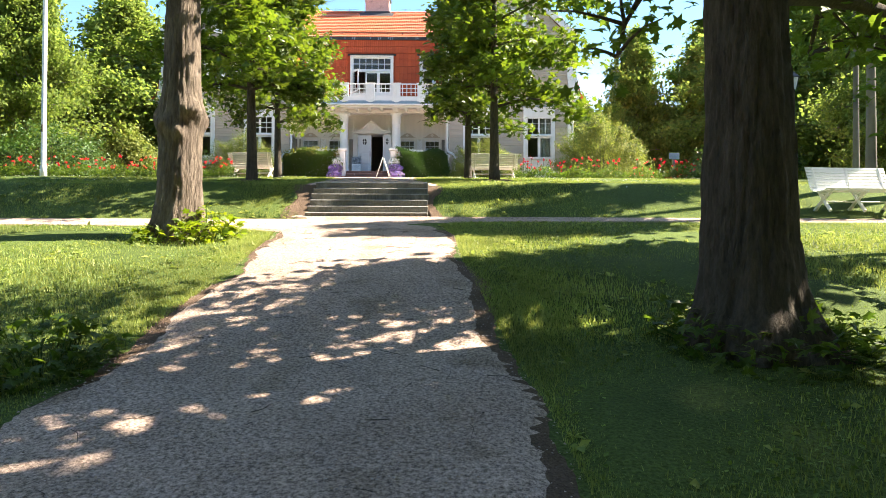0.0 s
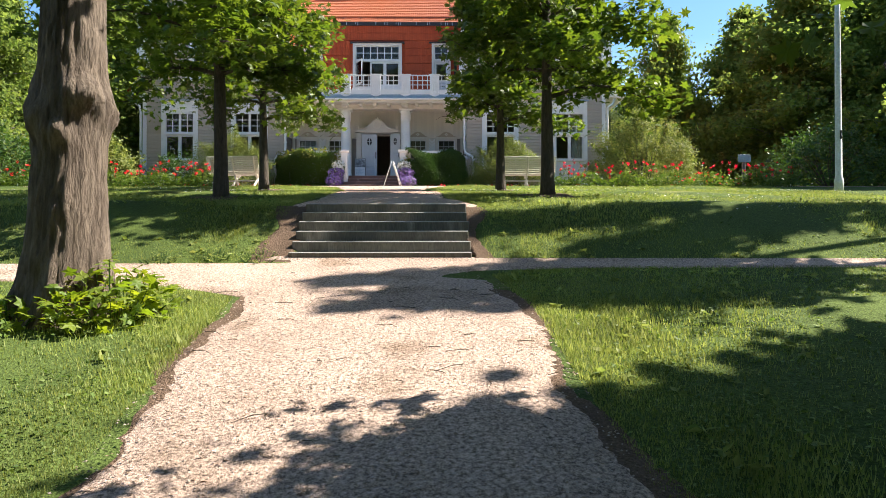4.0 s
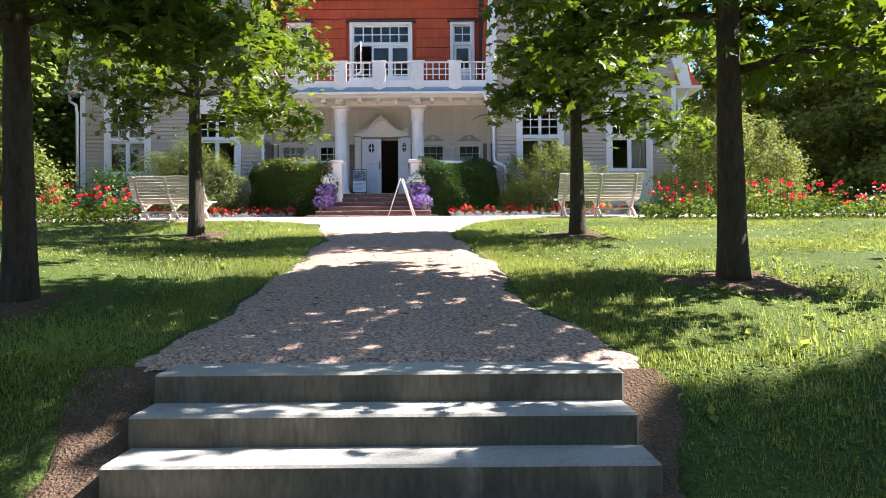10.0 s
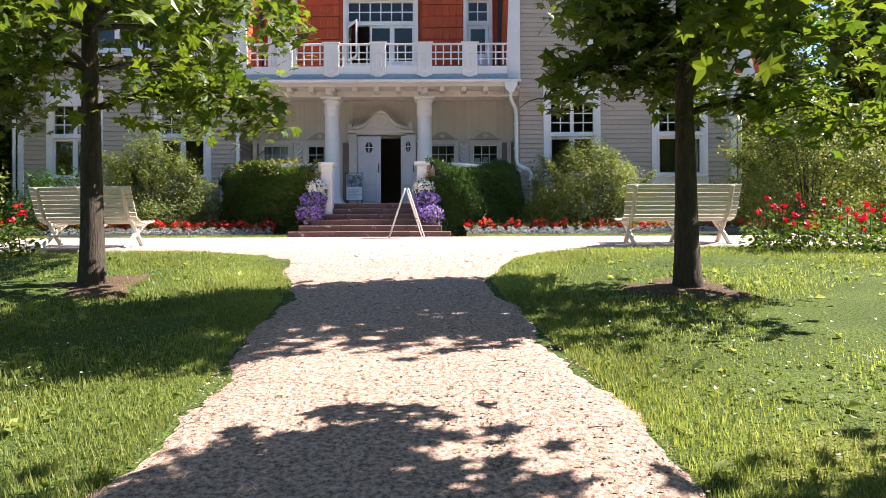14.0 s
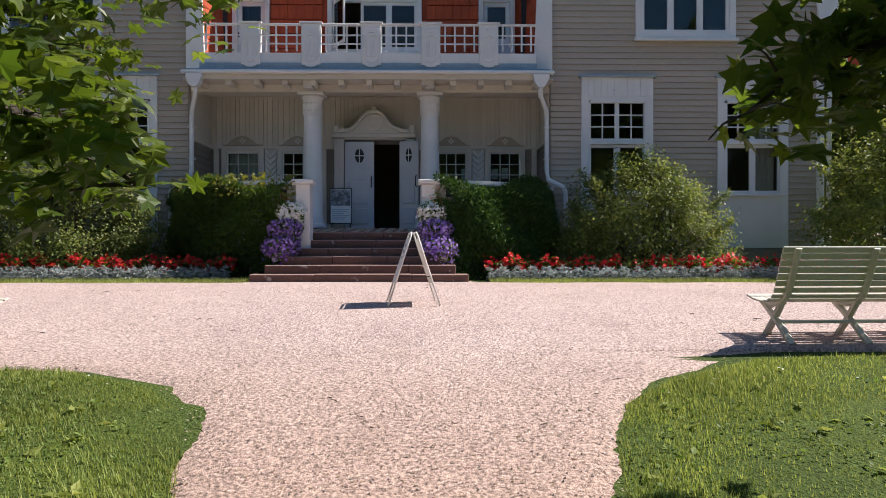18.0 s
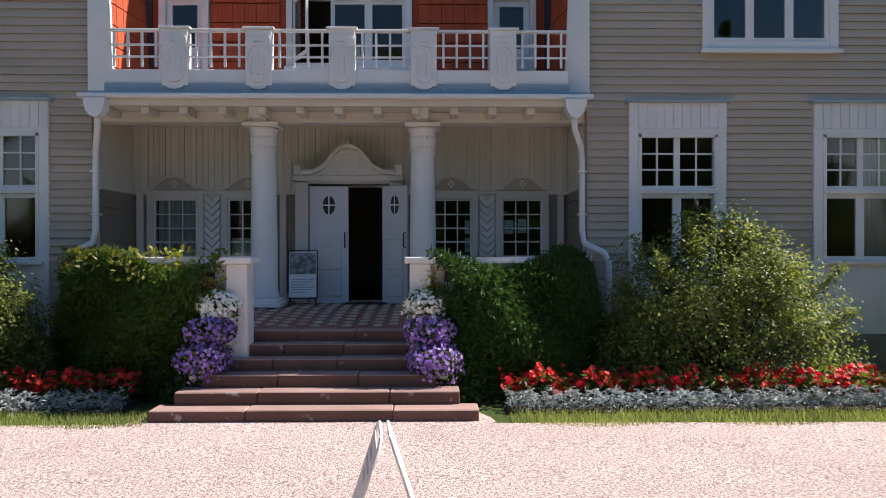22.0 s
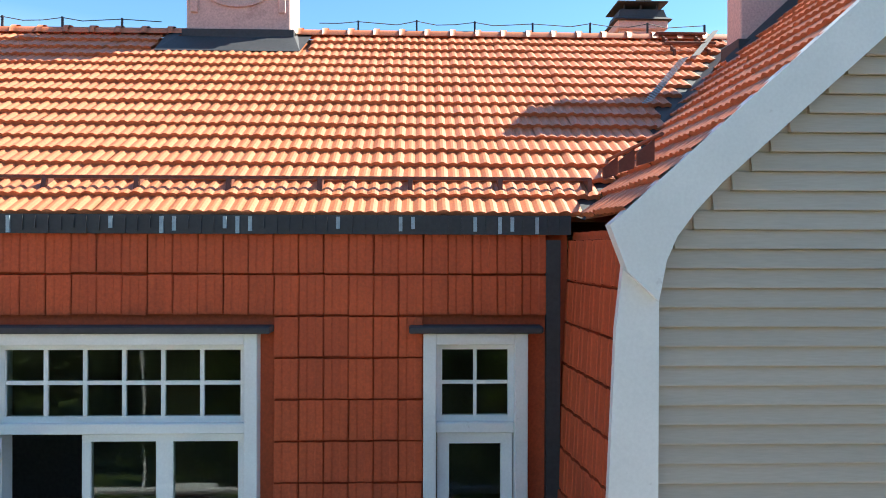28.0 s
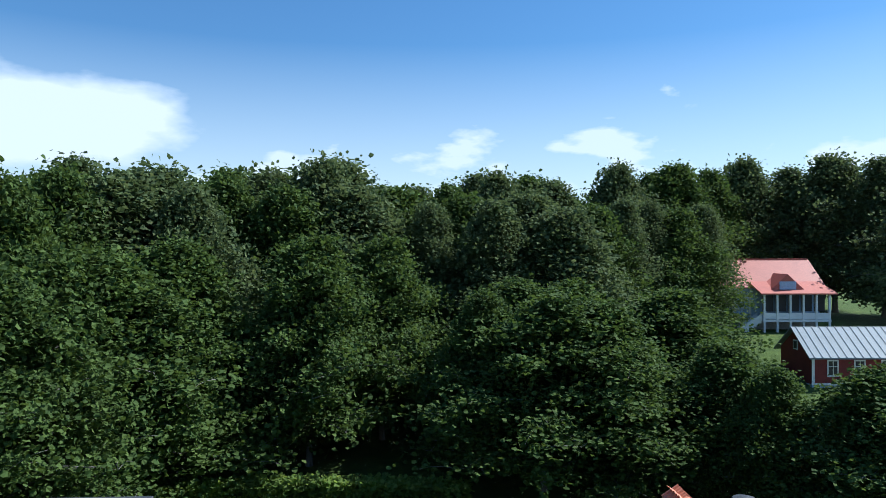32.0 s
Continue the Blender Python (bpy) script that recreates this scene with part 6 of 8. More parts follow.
make_tree("linden_tree", "old linden with a burled, furrowed trunk and sunlit leaves", at(-0.78, -24.05), 12.5, 0.36, 5.2, 3.2, 9500, 0.15, 21, M_LINDEN, M_BARK, limbs=32, lift=0.5, droop=1.3, lean=0.0, burl=True, clear=over_walk, spread=0.3, flare=1.3)
make_tree("lime_tree", "massive old park tree with dark ridged bark", at(5.95, -29.0), 14, 0.42, 3.2, 4.3, 14500, 0.17, 5, M_DARKLEAF, M_BARK2, limbs=44, lift=0.45, droop=1.15, lean=0.0, clear=shades_lawn, spread=0.36, flare=1.5)
def over_forecourt(x, y, h):
    """True where the crowns are kept clear of the forecourt and the walk."""
    # the gap from -15.75 to -14.6 is cut to let a sunlit band through
    return over_walk(x, y, h) or (x > 2 and -15.75 < y < -14.6) or (x > 2 and y > -13 and (x < 2.95 or y > -11.5 + 0.25 * max(0.0, x - 4)))


MAPLES = [(-1.2, -18.1, 8.4, 31, 2.7), (-1.88, -12.3, 7.2, 32, 2.75), (4.36, -12.55, 6.9, 33, 2.15), (4.78, -17.45, 9.0, 34, 2.25)]
for x_, y_, h_, sd, r_ in MAPLES:
    make_tree("maple_tree", "young maple with a slim dark trunk beside the gravel walk", at(x_, y_), h_, 0.135, 1.9, r_, 11500 if h_ < 8 else 13500, 0.165, sd, M_MAPLE, M_BARK2, limbs=32, lift=0.5, droop=1.15, clear=over_forecourt, group="maples along the walk", spread=0.19, flare=1.25)

for x_, y_, *_ in MAPLES:
    ra, rb = np.meshgrid(np.linspace(0, 2 * math.pi, 29)[:-1], np.linspace(0, 1, 7))
    rr_ = rb * (0.62 + 0.16 * np.sin(3 * ra + x_) + 0.07 * np.sin(7 * ra + y_))
    qx, qy = x_ + rr_ * np.cos(ra), y_ + rr_ * np.sin(ra)
    qz = rise(qx, qy) + 0.03 * (1 - rb ** 2) + 0.004 - 0.03 * (rb > 0.99)
    k_ = np.arange(6)[:, None] * 28 + np.arange(28)[None]
    k2 = np.arange(6)[:, None] * 28 + (np.arange(28)[None] + 1) % 28
    tagged(new("bare_earth", big("bare_earth", np.stack([qx, qy, qz], -1).reshape(-1, 3), np.stack([k_, k2, k2 + 28, k_ + 28], -1).reshape(-1, 4), M_EARTH, True)), "worn patch of brown earth round a maple's foot", "earth", kind="structure")

# woods: a few trees grown once, then set out in copies
WOOD = []
for k, (h_, r_, leaf, tm) in enumerate(((17, 6.4, M_WOOD1, 0.38), (19, 5.4, M_WOOD2, 0.32), (16, 7.2, M_WOOD1, 0.40), (20, 6.6, M_WOOD3, 0.38), (14, 5.6, M_WOOD2, 0.33))):
    WOOD.append((make_tree("woodland_tree", "tall leafy woodland tree behind the house" if leaf is M_WOOD1 else "tall grey-green woodland tree with thin foliage", (0, 0, 0), h_, 0.26, h_ * 0.08, r_, 42000, tm * 0.8, 50 + k, leaf, M_BARKF, LEAF_CLUMP, limbs=64, lift=0.7, droop=0.75, group="woods behind the house", spread=0.62, peak=0.75, tilt=1.0), h_))
woodrng = random.Random(77)
used = set()


def plant(x, y, height, k=None, squash=1.0):
    k = woodrng.choice((0, 1, 2, 4)) if k is None else k
    ob, h_ = WOOD[k]
    s = height / h_
    squash *= 0.93 + 0.2 * math.sin(7.3 * x + 3.1 * y)
    m = Matrix.Translation((x, y, float(rise(x, y)) - 0.1)) @ pose(0, 0, 0, 0, 0, woodrng.uniform(0, 360)) @ Matrix.Diagonal((s * squash, s * squash, s, 1))
    if k not in used:
        used.add(k)
        ob.matrix_basis = m
    else:
        copy_thing(ob, m @ Matrix.Diagonal((1 / ob.scale[0], 1 / ob.scale[1], 1 / ob.scale[2], 1)))


# far edge of the woods: bearing (degrees right of straight ahead), distance, height of the tops
BACK_ROW = [(-31, 70, 24), (-28, 85, 28), (-25, 72, 24), (-22, 96, 27), (-19.5, 80, 25), (-17, 92, 28), (-14.5, 84, 27), (-12, 95, 27), (-9, 82, 28), (-7, 98, 26), (-4.5, 90, 25), (-2, 100, 27), (0.5, 88, 26),
            (3, 105, 28), (5, 98, 27), (7.2, 112, 28), (9.3, 96, 26), (11, 120, 25), (14.5, 92, 27), (17, 110, 28), (19, 100, 28), (21.5, 118, 29), (24, 125, 31), (27, 128, 30), (30, 125, 31), (33, 120, 30), (36, 110, 28)]
MID_ROW = [(-33, 50, 20), (-29, 55, 21), (-26, 58, 21), (-23, 62, 22), (-20, 56, 20), (-17.5, 66, 22), (-13, 64, 21), (-10, 70, 24), (-6.5, 66, 21), (-4, 74, 22), (-1, 66, 20), (2, 72, 21), (4.5, 64, 20), (7, 70, 21),
           (10, 66, 19), (12.5, 74, 20), (15, 78, 21), (17, 82, 21), (19, 84, 20), (21, 90, 21), (-36, 60, 22)]
NEAR_ROW = [(-33, 38, 14), (-29, 44, 15), (-25.5, 46, 15), (-21, 50, 16), (-11, 50, 16), (-5, 56, 16), (3.5, 47, 12.5), (8.5, 44, 12.3), (13, 46, 12), (6.2, 53, 13), (11, 52, 13), (22.5, 47, 9.5), (26, 44, 8.5), (33, 42, 9.0), (24.5, 60, 6.5), (18.5, 56, 12)]
for row in (BACK_ROW, MID_ROW, NEAR_ROW):
    for az, d, top in row:
        a = math.radians(az + 2.4)
        top -= (2.4 if az < 2 else 0.9) if row is BACK_ROW else 0.0
        plant(2.7 + d * math.sin(a), d * math.cos(a), top - float(rise(2.7 + d * math.sin(a), d * math.cos(a))), woodrng.choice((0, 2)) if row is NEAR_ROW else None, squash=1.25 if row is NEAR_ROW else 1.05)
# beside the house and behind the garden
for x_, y_, h_ in ((22.5, 6.5, 13), (22, -8, 11), (25, -9.5, 12), (27, -13, 13), (27.5, 4, 14), (17.5, 13, 13), (31, -6, 14), (33, -18, 13), (22, 12, 13), (28, 8, 15), (38, 0, 15), (42, -14, 15),
                   (-13, 1, 11), (-14, -6, 10), (-17, -1, 12), (-18, -9, 11), (-22, -4, 13), (-15.5, 8, 13), (-21, 6, 13), (-27, -10, 13), (-24, -17, 12), (-31, 0, 14), (-34, -14, 14), (-12.5, 14, 12), (-40, -6, 15)):
    plant(x_, y_, h_, 3, squash=0.95)
# trees added beside the view to throw shade on lawn, path and steps
SHADE_TREE = make_tree("shade_tree", "added shade tree with a bare trunk and high leafy crown", at(13.75, -20.3), 12.2, 0.2, 6.9, 1.15, 4200, 0.24, 58, M_WOOD3, M_BARKF, LEAF_CLUMP, limbs=30, lift=0.55, droop=0.8, group="park trees beside the lawn", spread=0.24, peak=0.7, tilt=1.0)
for x_, y_, k_, w_ in ((13.0, -19.75, 0.98, 0.62), (14.1, -17.45, 1.1, 0.42), (16.2, -17.9, 1.0, 0.55), (13.6, -24.5, 0.95, 1.3), (11.4, -29.2, 0.9, 1.35)):
    copy_thing(SHADE_TREE, Matrix.Translation(at(x_, y_, -0.05)) @ pose(0, 0, 0, 0, 0, 70 * x_) @ Matrix.Diagonal((w_, w_, k_, 1)))
# unseen trees round the start, added for window reflections and shade
for x_, y_, h_ in ((-9, -47, 26), (14, -48, 27), (-2.5, -54, 28), (17, -38, 12), (16, -34, 11), (-12, -33, 12), (22, -46, 25), (5, -60, 30), (-19, -48, 25), (25, -33, 14)):
    plant(x_, y_, h_, squash=1.1)


# ---- shrubs, creeper, flowers ----
def shrub(name, label, centre, radii, leaves, size, leaf, seed, category="shrub", tmpl=LEAF_OVAL, shoots=26, group=""):
    nr, rng = np.random.RandomState(seed), random.Random(seed)
    sh = thing(name, label, category, centre, 0, group)
    bm = bmesh.new()
    tips = []
    for i in range(shoots):
        a, e = rng.uniform(0, 6.28), rng.uniform(0.25, 1.5)
        d = Vector((math.cos(a) * math.cos(e) * radii[0], math.sin(a) * math.cos(e) * radii[1], math.sin(e) * radii[2])) * rng.uniform(0.8, 1.12)
        tube(bm, [(0.15 * d.x, 0.15 * d.y, 0), d * 0.5 + Vector((0, 0, 0.1)), d], [0.025, 0.014, 0.005], 4)
        tips.append(d)
    part("woody_base", bm, M_BARK2, sh)
    v = nr.normal(0, 1, (leaves, 3))
    v[:, 2] = np.abs(v[:, 2])
    v /= np.linalg.norm(v, axis=1)[:, None]
    lump = 1 + 0.16 * np.sin(v[:, 0] * 6 + seed) * np.sin(v[:, 1] * 5 + 1) + 0.12 * np.sin(v[:, 2] * 9 + v[:, 0] * 7)
    rr = nr.beta(6, 1.1, leaves) * lump
    c = v * np.array(radii) * rr[:, None]
    c[:, 2] = np.maximum(c[:, 2], 0.03)
    m = int(leaves * 0.14)
    tp = np.array([tuple(t) for t in tips])
    if category == "shrub":
        k = 130
        w_ = nr.normal(0, 1, (k, 3))
        w_[:, 2] = np.abs(w_[:, 2])
        w_ /= np.linalg.norm(w_, axis=1)[:, None]
        knots = w_ * np.array(radii) * nr.uniform(0.72, 1.0, k)[:, None]
        g = nr.randint(0, k, leaves)
        near_ = np.arange(leaves) < leaves * 0.75
        c = np.where(near_[:, None], knots[g] + nr.normal(0, 0.11 * max(radii[0], 1.5) / 1.5, (leaves, 3)), c)
        v = np.where(near_[:, None], c - knots[g] * 0.8, v)
        v /= np.linalg.norm(v, axis=1)[:, None] + 1e-6
        c[:, 2] = np.maximum(c[:, 2], 0.03)
    c[:m] = tp[nr.randint(0, len(tp), m)] * nr.uniform(0.82, 1.07, m)[:, None] + nr.normal(0, 0.05, (m, 3))
    scatter("foliage", tmpl, c, facing(nr, v + (0, 0, 0.5), 0.7), size * nr.uniform(0.6, 1.3, leaves), leaf, sh)
    return sh


shrub("spirea_bush", "large rounded light green shrub against the house wall", at(5.75, -1.3), (1.95, 1.1, 2.45), 46000, 0.058, M_BUSH, 61, group="shrubs along the house")
shrub("spirea_bush", "large rounded light green shrub against the house wall", at(-6.0, -1.3), (2.0, 1.1, 2.7), 40000, 0.06, M_BUSH, 62, group="shrubs along the house")
shrub("lilac_bush", "broad dense shrub at the corner of the house", at(11.3, -2.0), (2.3, 1.5, 3.55), 36000, 0.078, M_BUSH, 63, group="shrubs along the house")
shrub("lilac_bush", "broad dense shrub at the corner of the house", at(-11.6, -2.2), (2.4, 1.5, 2.9), 14000, 0.11, M_BUSH, 64, group="shrubs along the house")
shrub("garden_bush", "mid-height green shrub at the edge of the lawn", at(15.5, -8.5), (2.2, 1.5, 2.0), 6000, 0.11, M_VINE, 65)
shrub("garden_bush", "mid-height green shrub at the edge of the lawn", at(-11.5, -8.5), (2.6, 1.5, 1.9), 7000, 0.11, M_VINE, 66)
shrub("garden_bush", "mid-height green shrub at the edge of the lawn", at(-8.2, -2.0), (1.2, 0.9, 1.7), 4000, 0.10, M_VINE, 67)


def creeper(name, s, x0, leaf, seed):
    nr = np.random.RandomState(seed)
    n = 19000
    a = nr.uniform(0, 1, n) ** 0.9 * math.pi / 2 * (0.74 if s > 0 else 0.97)
    bx = s * (x0 + 0.25 + (3.98 - x0 - 0.25) * np.sin(a))
    by = -2.0 + 2.0 * (1 - np.cos(a))
    out = np.stack([s * np.sin(a) * 0.35, -np.cos(a), 0 * a], 1)
    out /= np.linalg.norm(out, axis=1)[:, None]
    z = nr.beta(1.3, 1.0, n) * (1.92 + 0.14 * np.sin(a * 7 + seed))
    off = 0.08 + 0.40 * nr.beta(3, 1.2, n) * (0.75 + 0.25 * np.sin(a * 9 + z * 4)) * np.clip((2.15 - z) * 2.2, 0.35, 1)
    c = np.stack([bx, by, z], 1) + out * off[:, None] + nr.normal(0, 0.02, (n, 3))
    ok = (s * c[:, 0] > x0 + 0.35 + 0.25 * np.sin(z * 5)) | (z < 1.5)
    ok &= s * c[:, 0] > x0 + 0.1
    cr = thing(name, "dense glossy creeper covering the curved porch parapet" if leaf is M_VINE else "dense creeper on the porch parapet, yellowing at the top", "creeper")
    scatter("foliage", LEAF_PALM, c[ok], facing(nr, out + (0, 0, 0.35), 0.7)[ok], (0.10 * nr.uniform(0.6, 1.2, n))[ok], leaf, cr)
    if leaf is not M_VINE:
        m = 900
        k = nr.randint(0, n, m)
        cc = np.stack([bx[k], by[k], 1.9 + 0 * bx[k]], 1) + out[k] * nr.uniform(-0.05, 0.4, m)[:, None] + np.stack([0 * bx[k], 0 * bx[k], nr.uniform(-0.25, 0.16, m)], 1)
        scatter("yellow_foliage", LEAF_OVAL, cc, facing(nr, out[k] + (0, 0, 0.6), 0.6), 0.12 * nr.uniform(0.5, 1.0, m), M_VINEY, cr)
    bm = bmesh.new()
    for q in range(10):
        t = 0.1 + (1.0 if s > 0 else 1.35) * q / 10
        px, py = s * (x0 + 0.25 + (3.98 - x0 - 0.25) * math.sin(t)), -2.0 + 2.0 * (1 - math.cos(t)) - 0.1
        tube(bm, [(px, py - 0.12, -0.05), (px + 0.1, py - 0.05, 0.9), (px - 0.05, py - 0.03, 1.8)], [0.02, 0.014, 0.006], 5)
    part("woody_base", bm, M_BARK2, cr)
    return cr


creeper("creeper", 1, 1.22, M_VINE, 71)
creeper("creeper", -1, 0.98, M_DARKLEAF, 72)


def bed(x0, x1, y0, y1, seed):
    """A border of red begonias edged with silver ragwort."""
    nr = np.random.RandomState(seed)
    b = thing("flower_bed", "border of red begonias edged with silver-grey ragwort", "flower bed", kind="stuff")
    L = x1 - x0
    bm = bmesh.new()
    box(bm, x0, x1, y0 - 0.1, y1, -0.05, 0.06, bev=0.03)
    part("soil", bm, M_SOIL, b)
    n = int(420 * L)
    c = np.stack([nr.uniform(x0, x1, n), nr.uniform(y0 + 0.28, y1, n), 0 * np.zeros(n)], 1)
    mound = 0.34 + 0.08 * np.sin(c[:, 0] * 9) * np.sin(c[:, 1] * 8 + 1)
    c[:, 2] = 0.05 + mound * nr.uniform(0.2, 1.0, n)
    scatter("leaves", LEAF_OVAL, c, turns(nr, n, 0.8), 0.10 * nr.uniform(0.6, 1.2, n), M_DARKLEAF, b)
    k_ = int(26 * L)
    n = k_ * 9
    hub = np.stack([nr.uniform(x0, x1, k_), nr.uniform(y0 + 0.27, y1 - 0.05, k_)], 1)
    c = np.concatenate([np.repeat(hub, 9, 0) + nr.normal(0, 0.045, (n, 2)), np.zeros((n, 1))], 1)
    c[:, 2] = 0.30 + 0.12 * np.sin(c[:, 0] * 9) * np.sin(c[:, 1] * 8 + 1) + nr.uniform(-0.08, 0.12, n)
    fr = facing(nr, np.tile((0, -0.5, 0.8), (n, 1)), 0.5)
    scatter("red_flowers", PETALS, c, fr, 0.09 * nr.uniform(0.6, 1.2, n), M_RED, b)
    n = int(520 * L)
    c = np.stack([nr.uniform(x0, x1, n), y0 + 0.1 + nr.normal(0, 0.09, n), np.zeros(n)], 1)
    hump = np.abs(np.sin(c[:, 0] * 11))
    c[:, 2] = 0.04 + nr.uniform(0.0, 1.0, n) * (0.12 + 0.12 * hump)
    scatter("silver_foliage", LEAF_PALM, c, turns(nr, n, 1.0), 0.085 * nr.uniform(0.6, 1.2, n), M_SILVER, b)
    return b


bed(2.45, 10.8, -2.75, -1.95, 81)
bed(-10.8, -2.4, -2.75, -1.95, 82)


def dahlias(x0, x1, y0, y1, seed):
    """A rose and dahlia border: dark bushy foliage with tall red heads."""
    nr = np.random.RandomState(seed)
    b = thing("dahlia_border", "border of tall red dahlias and low pink roses", "flower bed", kind="stuff")
    L, mid = x1 - x0, (y0 + y1) / 2
    n = int(700 * L)
    c = np.stack([nr.uniform(x0, x1, n), nr.uniform(y0, y1, n), np.zeros(n)], 1)
    c[:, 2] = rise(c[:, 0], c[:, 1]) + nr.uniform(0.02, 1, n) * (0.34 + 0.14 * np.sin(c[:, 0] * 5 + seed))
    scatter("leaves", LEAF_OVAL, c, turns(nr, n, 0.9), 0.09 * nr.uniform(0.5, 1.2, n), M_DARKLEAF, b)
    n = int(11 * L)
    c = np.stack([nr.uniform(x0, x1, n), nr.uniform(y0, y1, n), np.zeros(n)], 1)
    g = rise(c[:, 0], c[:, 1])
    c[:, 2] = g + nr.uniform(0.32, 0.78, n)
    bm = bmesh.new()
    for q, gz_ in zip(c, g):
        tube(bm, [(q[0] + 0.03, q[1], gz_), (q[0] - 0.02, q[1], (gz_ + q[2]) / 2), (q[0], q[1], q[2])], [0.009, 0.007, 0.005], 4)
    part("woody_base", bm, M_VINE, b)
    k = 7
    cc = np.repeat(c, k, 0) + nr.normal(0, 0.022, (n * k, 3))
    scatter("red_heads", PETALS, cc, facing(nr, np.tile((0, -0.4, 0.7), (n * k, 1)), 0.9), 0.066 * nr.uniform(0.6, 1.2, n * k), M_RED, b)
    m = int(70 * L)
    cs = c[nr.randint(0, n, m)]
    gs = rise(cs[:, 0], cs[:, 1])
    cs = np.stack([cs[:, 0] + nr.normal(0, 0.06, m), cs[:, 1] + nr.normal(0, 0.06, m), gs + (cs[:, 2] - gs) * nr.uniform(0.3, 0.9, m)], 1)
    scatter("stem_leaves", LEAF_OVAL, cs, turns(nr, m, 1.0), 0.10 * nr.uniform(0.6, 1.2, m), M_MAPLE, b)
    return b


dahlias(6.2, 13.5, -10.3, -9.45, 91)
dahlias(-13.5, -3.9, -10.6, -9.7, 92)
dahlias(12.2, 15.5, -3.6, -2.8, 93)


def weeds(name, label, x, y, r, h, n, size, leaf, seed, tmpl=LEAF_MAPLE):
    nr = np.random.RandomState(seed)
    w = thing(name, label, "weeds", kind="stuff")
    a, q = nr.uniform(0, 6.28, n), r * np.sqrt(nr.uniform(0, 1, n))
    c = np.stack([x + q * np.cos(a), y + q * np.sin(a), np.zeros(n)], 1)
    c[:, 2] = rise(c[:, 0], c[:, 1]) + nr.uniform(0.03, 1, n) * h * (1 - 0.5 * q / r)
    scatter("foliage", tmpl, c, turns(nr, n, 0.6), size * nr.uniform(0.5, 1.2, n), leaf, w)
    bm = bmesh.new()
    for k in range(0, n, max(1, n // 50)):
        tube(bm, [(x + 0.6 * (c[k, 0] - x), y + 0.6 * (c[k, 1] - y), rise(x, y) - 0.03), tuple(c[k])], [0.006, 0.004], 4)
    part("stalks", bm, M_VINE, w)
    return w


weeds("linden_shoots", "leafy sprouts at the foot of the linden", -0.25, -24.3, 0.55, 0.55, 330, 0.13, M_LINDEN, 101)
weeds("linden_shoots", "leafy sprouts at the foot of the linden", -1.0, -24.45, 0.35, 0.26, 130, 0.11, M_LINDEN, 102)
weeds("trunk_sprouts", "dark leafy sprouts round the foot of the old tree", 6.0, -29.1, 0.95, 0.42, 480, 0.13, M_DARKLEAF, 103)
weeds("path_weeds", "low green weeds at the edge of the path", 0.25, -29.6, 0.6, 0.45, 420, 0.10, M_DARKLEAF, 104)
for k_, (wx, wy) in enumerate(((0.35, -21.55), (-0.25, -21.5), (-0.9, -21.62))):
    weeds("bank_weeds", "tufts of pale grass and weeds at the foot of the bank", wx, wy, 0.26, 0.16, 150, 0.075, M_BLADE, 105 + k_, LEAF_BLADE)

# grass: blades over the lawn the walk passes, thinning with distance
gr = np.random.RandomState(9)
N = 760000
gxx = gr.uniform(-9, 12.5, N)
gyy = -33.5 + 24.3 * gr.uniform(0, 1, N)
m = 180000
side = gr.uniform(0, 1, m) < 0.5
gyy[:m] = gr.uniform(-33.5, -9.4, m)
gyy[m:m + 70000] = gr.uniform(-10.9, -9.1, 70000)


def edge_x(y, left):
    low, upp = (lower_l, upper_l) if left else (lower_r, upper_r)
    return np.where(y < -21.5, np.interp(y, *edge_tab(low)), np.interp(y, *edge_tab(upp)))


def edge_tab(f):
    t = np.arange(-60, -2, 0.05)
    return t, np.array([f(v) for v in t])


el, er = edge_x(gyy, True), edge_x(gyy, False)
gxx[:m] = np.where(side[:m], el[:m] - np.abs(gr.normal(0, 0.5, m)) + 0.06, er[:m] + np.abs(gr.normal(0, 0.5, m)) - 0.06)
ok = ((gxx < el + 0.05) | (gxx > er - 0.05)) & ~((gxx > 0.5) & (gxx < 3.3) & (gyy > -21.7) & (gyy < -19.5))
bare = np.zeros(N, bool)
for tx_, ty_, *_ in MAPLES:
    bare |= np.hypot(gxx - tx_, gyy - ty_) < 0.38 + 0.2 * np.sin(3 * np.arctan2(gyy - ty_, gxx - tx_) + tx_)
bare |= (np.hypot(gxx - 3.3, (gyy + 20.8) * 0.7) < 0.55) | (np.hypot(gxx - 0.45, (gyy + 20.9) * 0.6) < 0.5)
ok &= ~bare | (gr.uniform(0, 1, N) < 0.15)
patch = np.sin(gxx * 0.9 + 1.3 * np.sin(gyy * 0.8)) * np.sin(gyy * 0.7 + 0.5)
ok &= (patch > -0.75) | (gr.uniform(0, 1, N) < 0.4)
gxx, gyy = gxx[ok], gyy[ok]
n = len(gxx)
h = gr.uniform(0.016, 0.045, n) * (1 + 0.4 * np.sin(gxx * 2.1) * np.sin(gyy * 1.7)) * np.where(gr.uniform(0, 1, n) < 0.03, 1.9, 1)
a, bend = gr.uniform(0, 6.28, n), gr.uniform(0.2, 0.9, n)
w = 0.0045 * gr.uniform(0.7, 1.6, n)
b0 = np.stack([gxx, gyy, rise(gxx, gyy) - 0.02], 1)
sd = np.stack([np.cos(a) * w, np.sin(a) * w, 0 * a], 1)
tip = b0 + np.stack([-np.sin(a) * h * bend, np.cos(a) * h * bend, h + 0.02], 1)
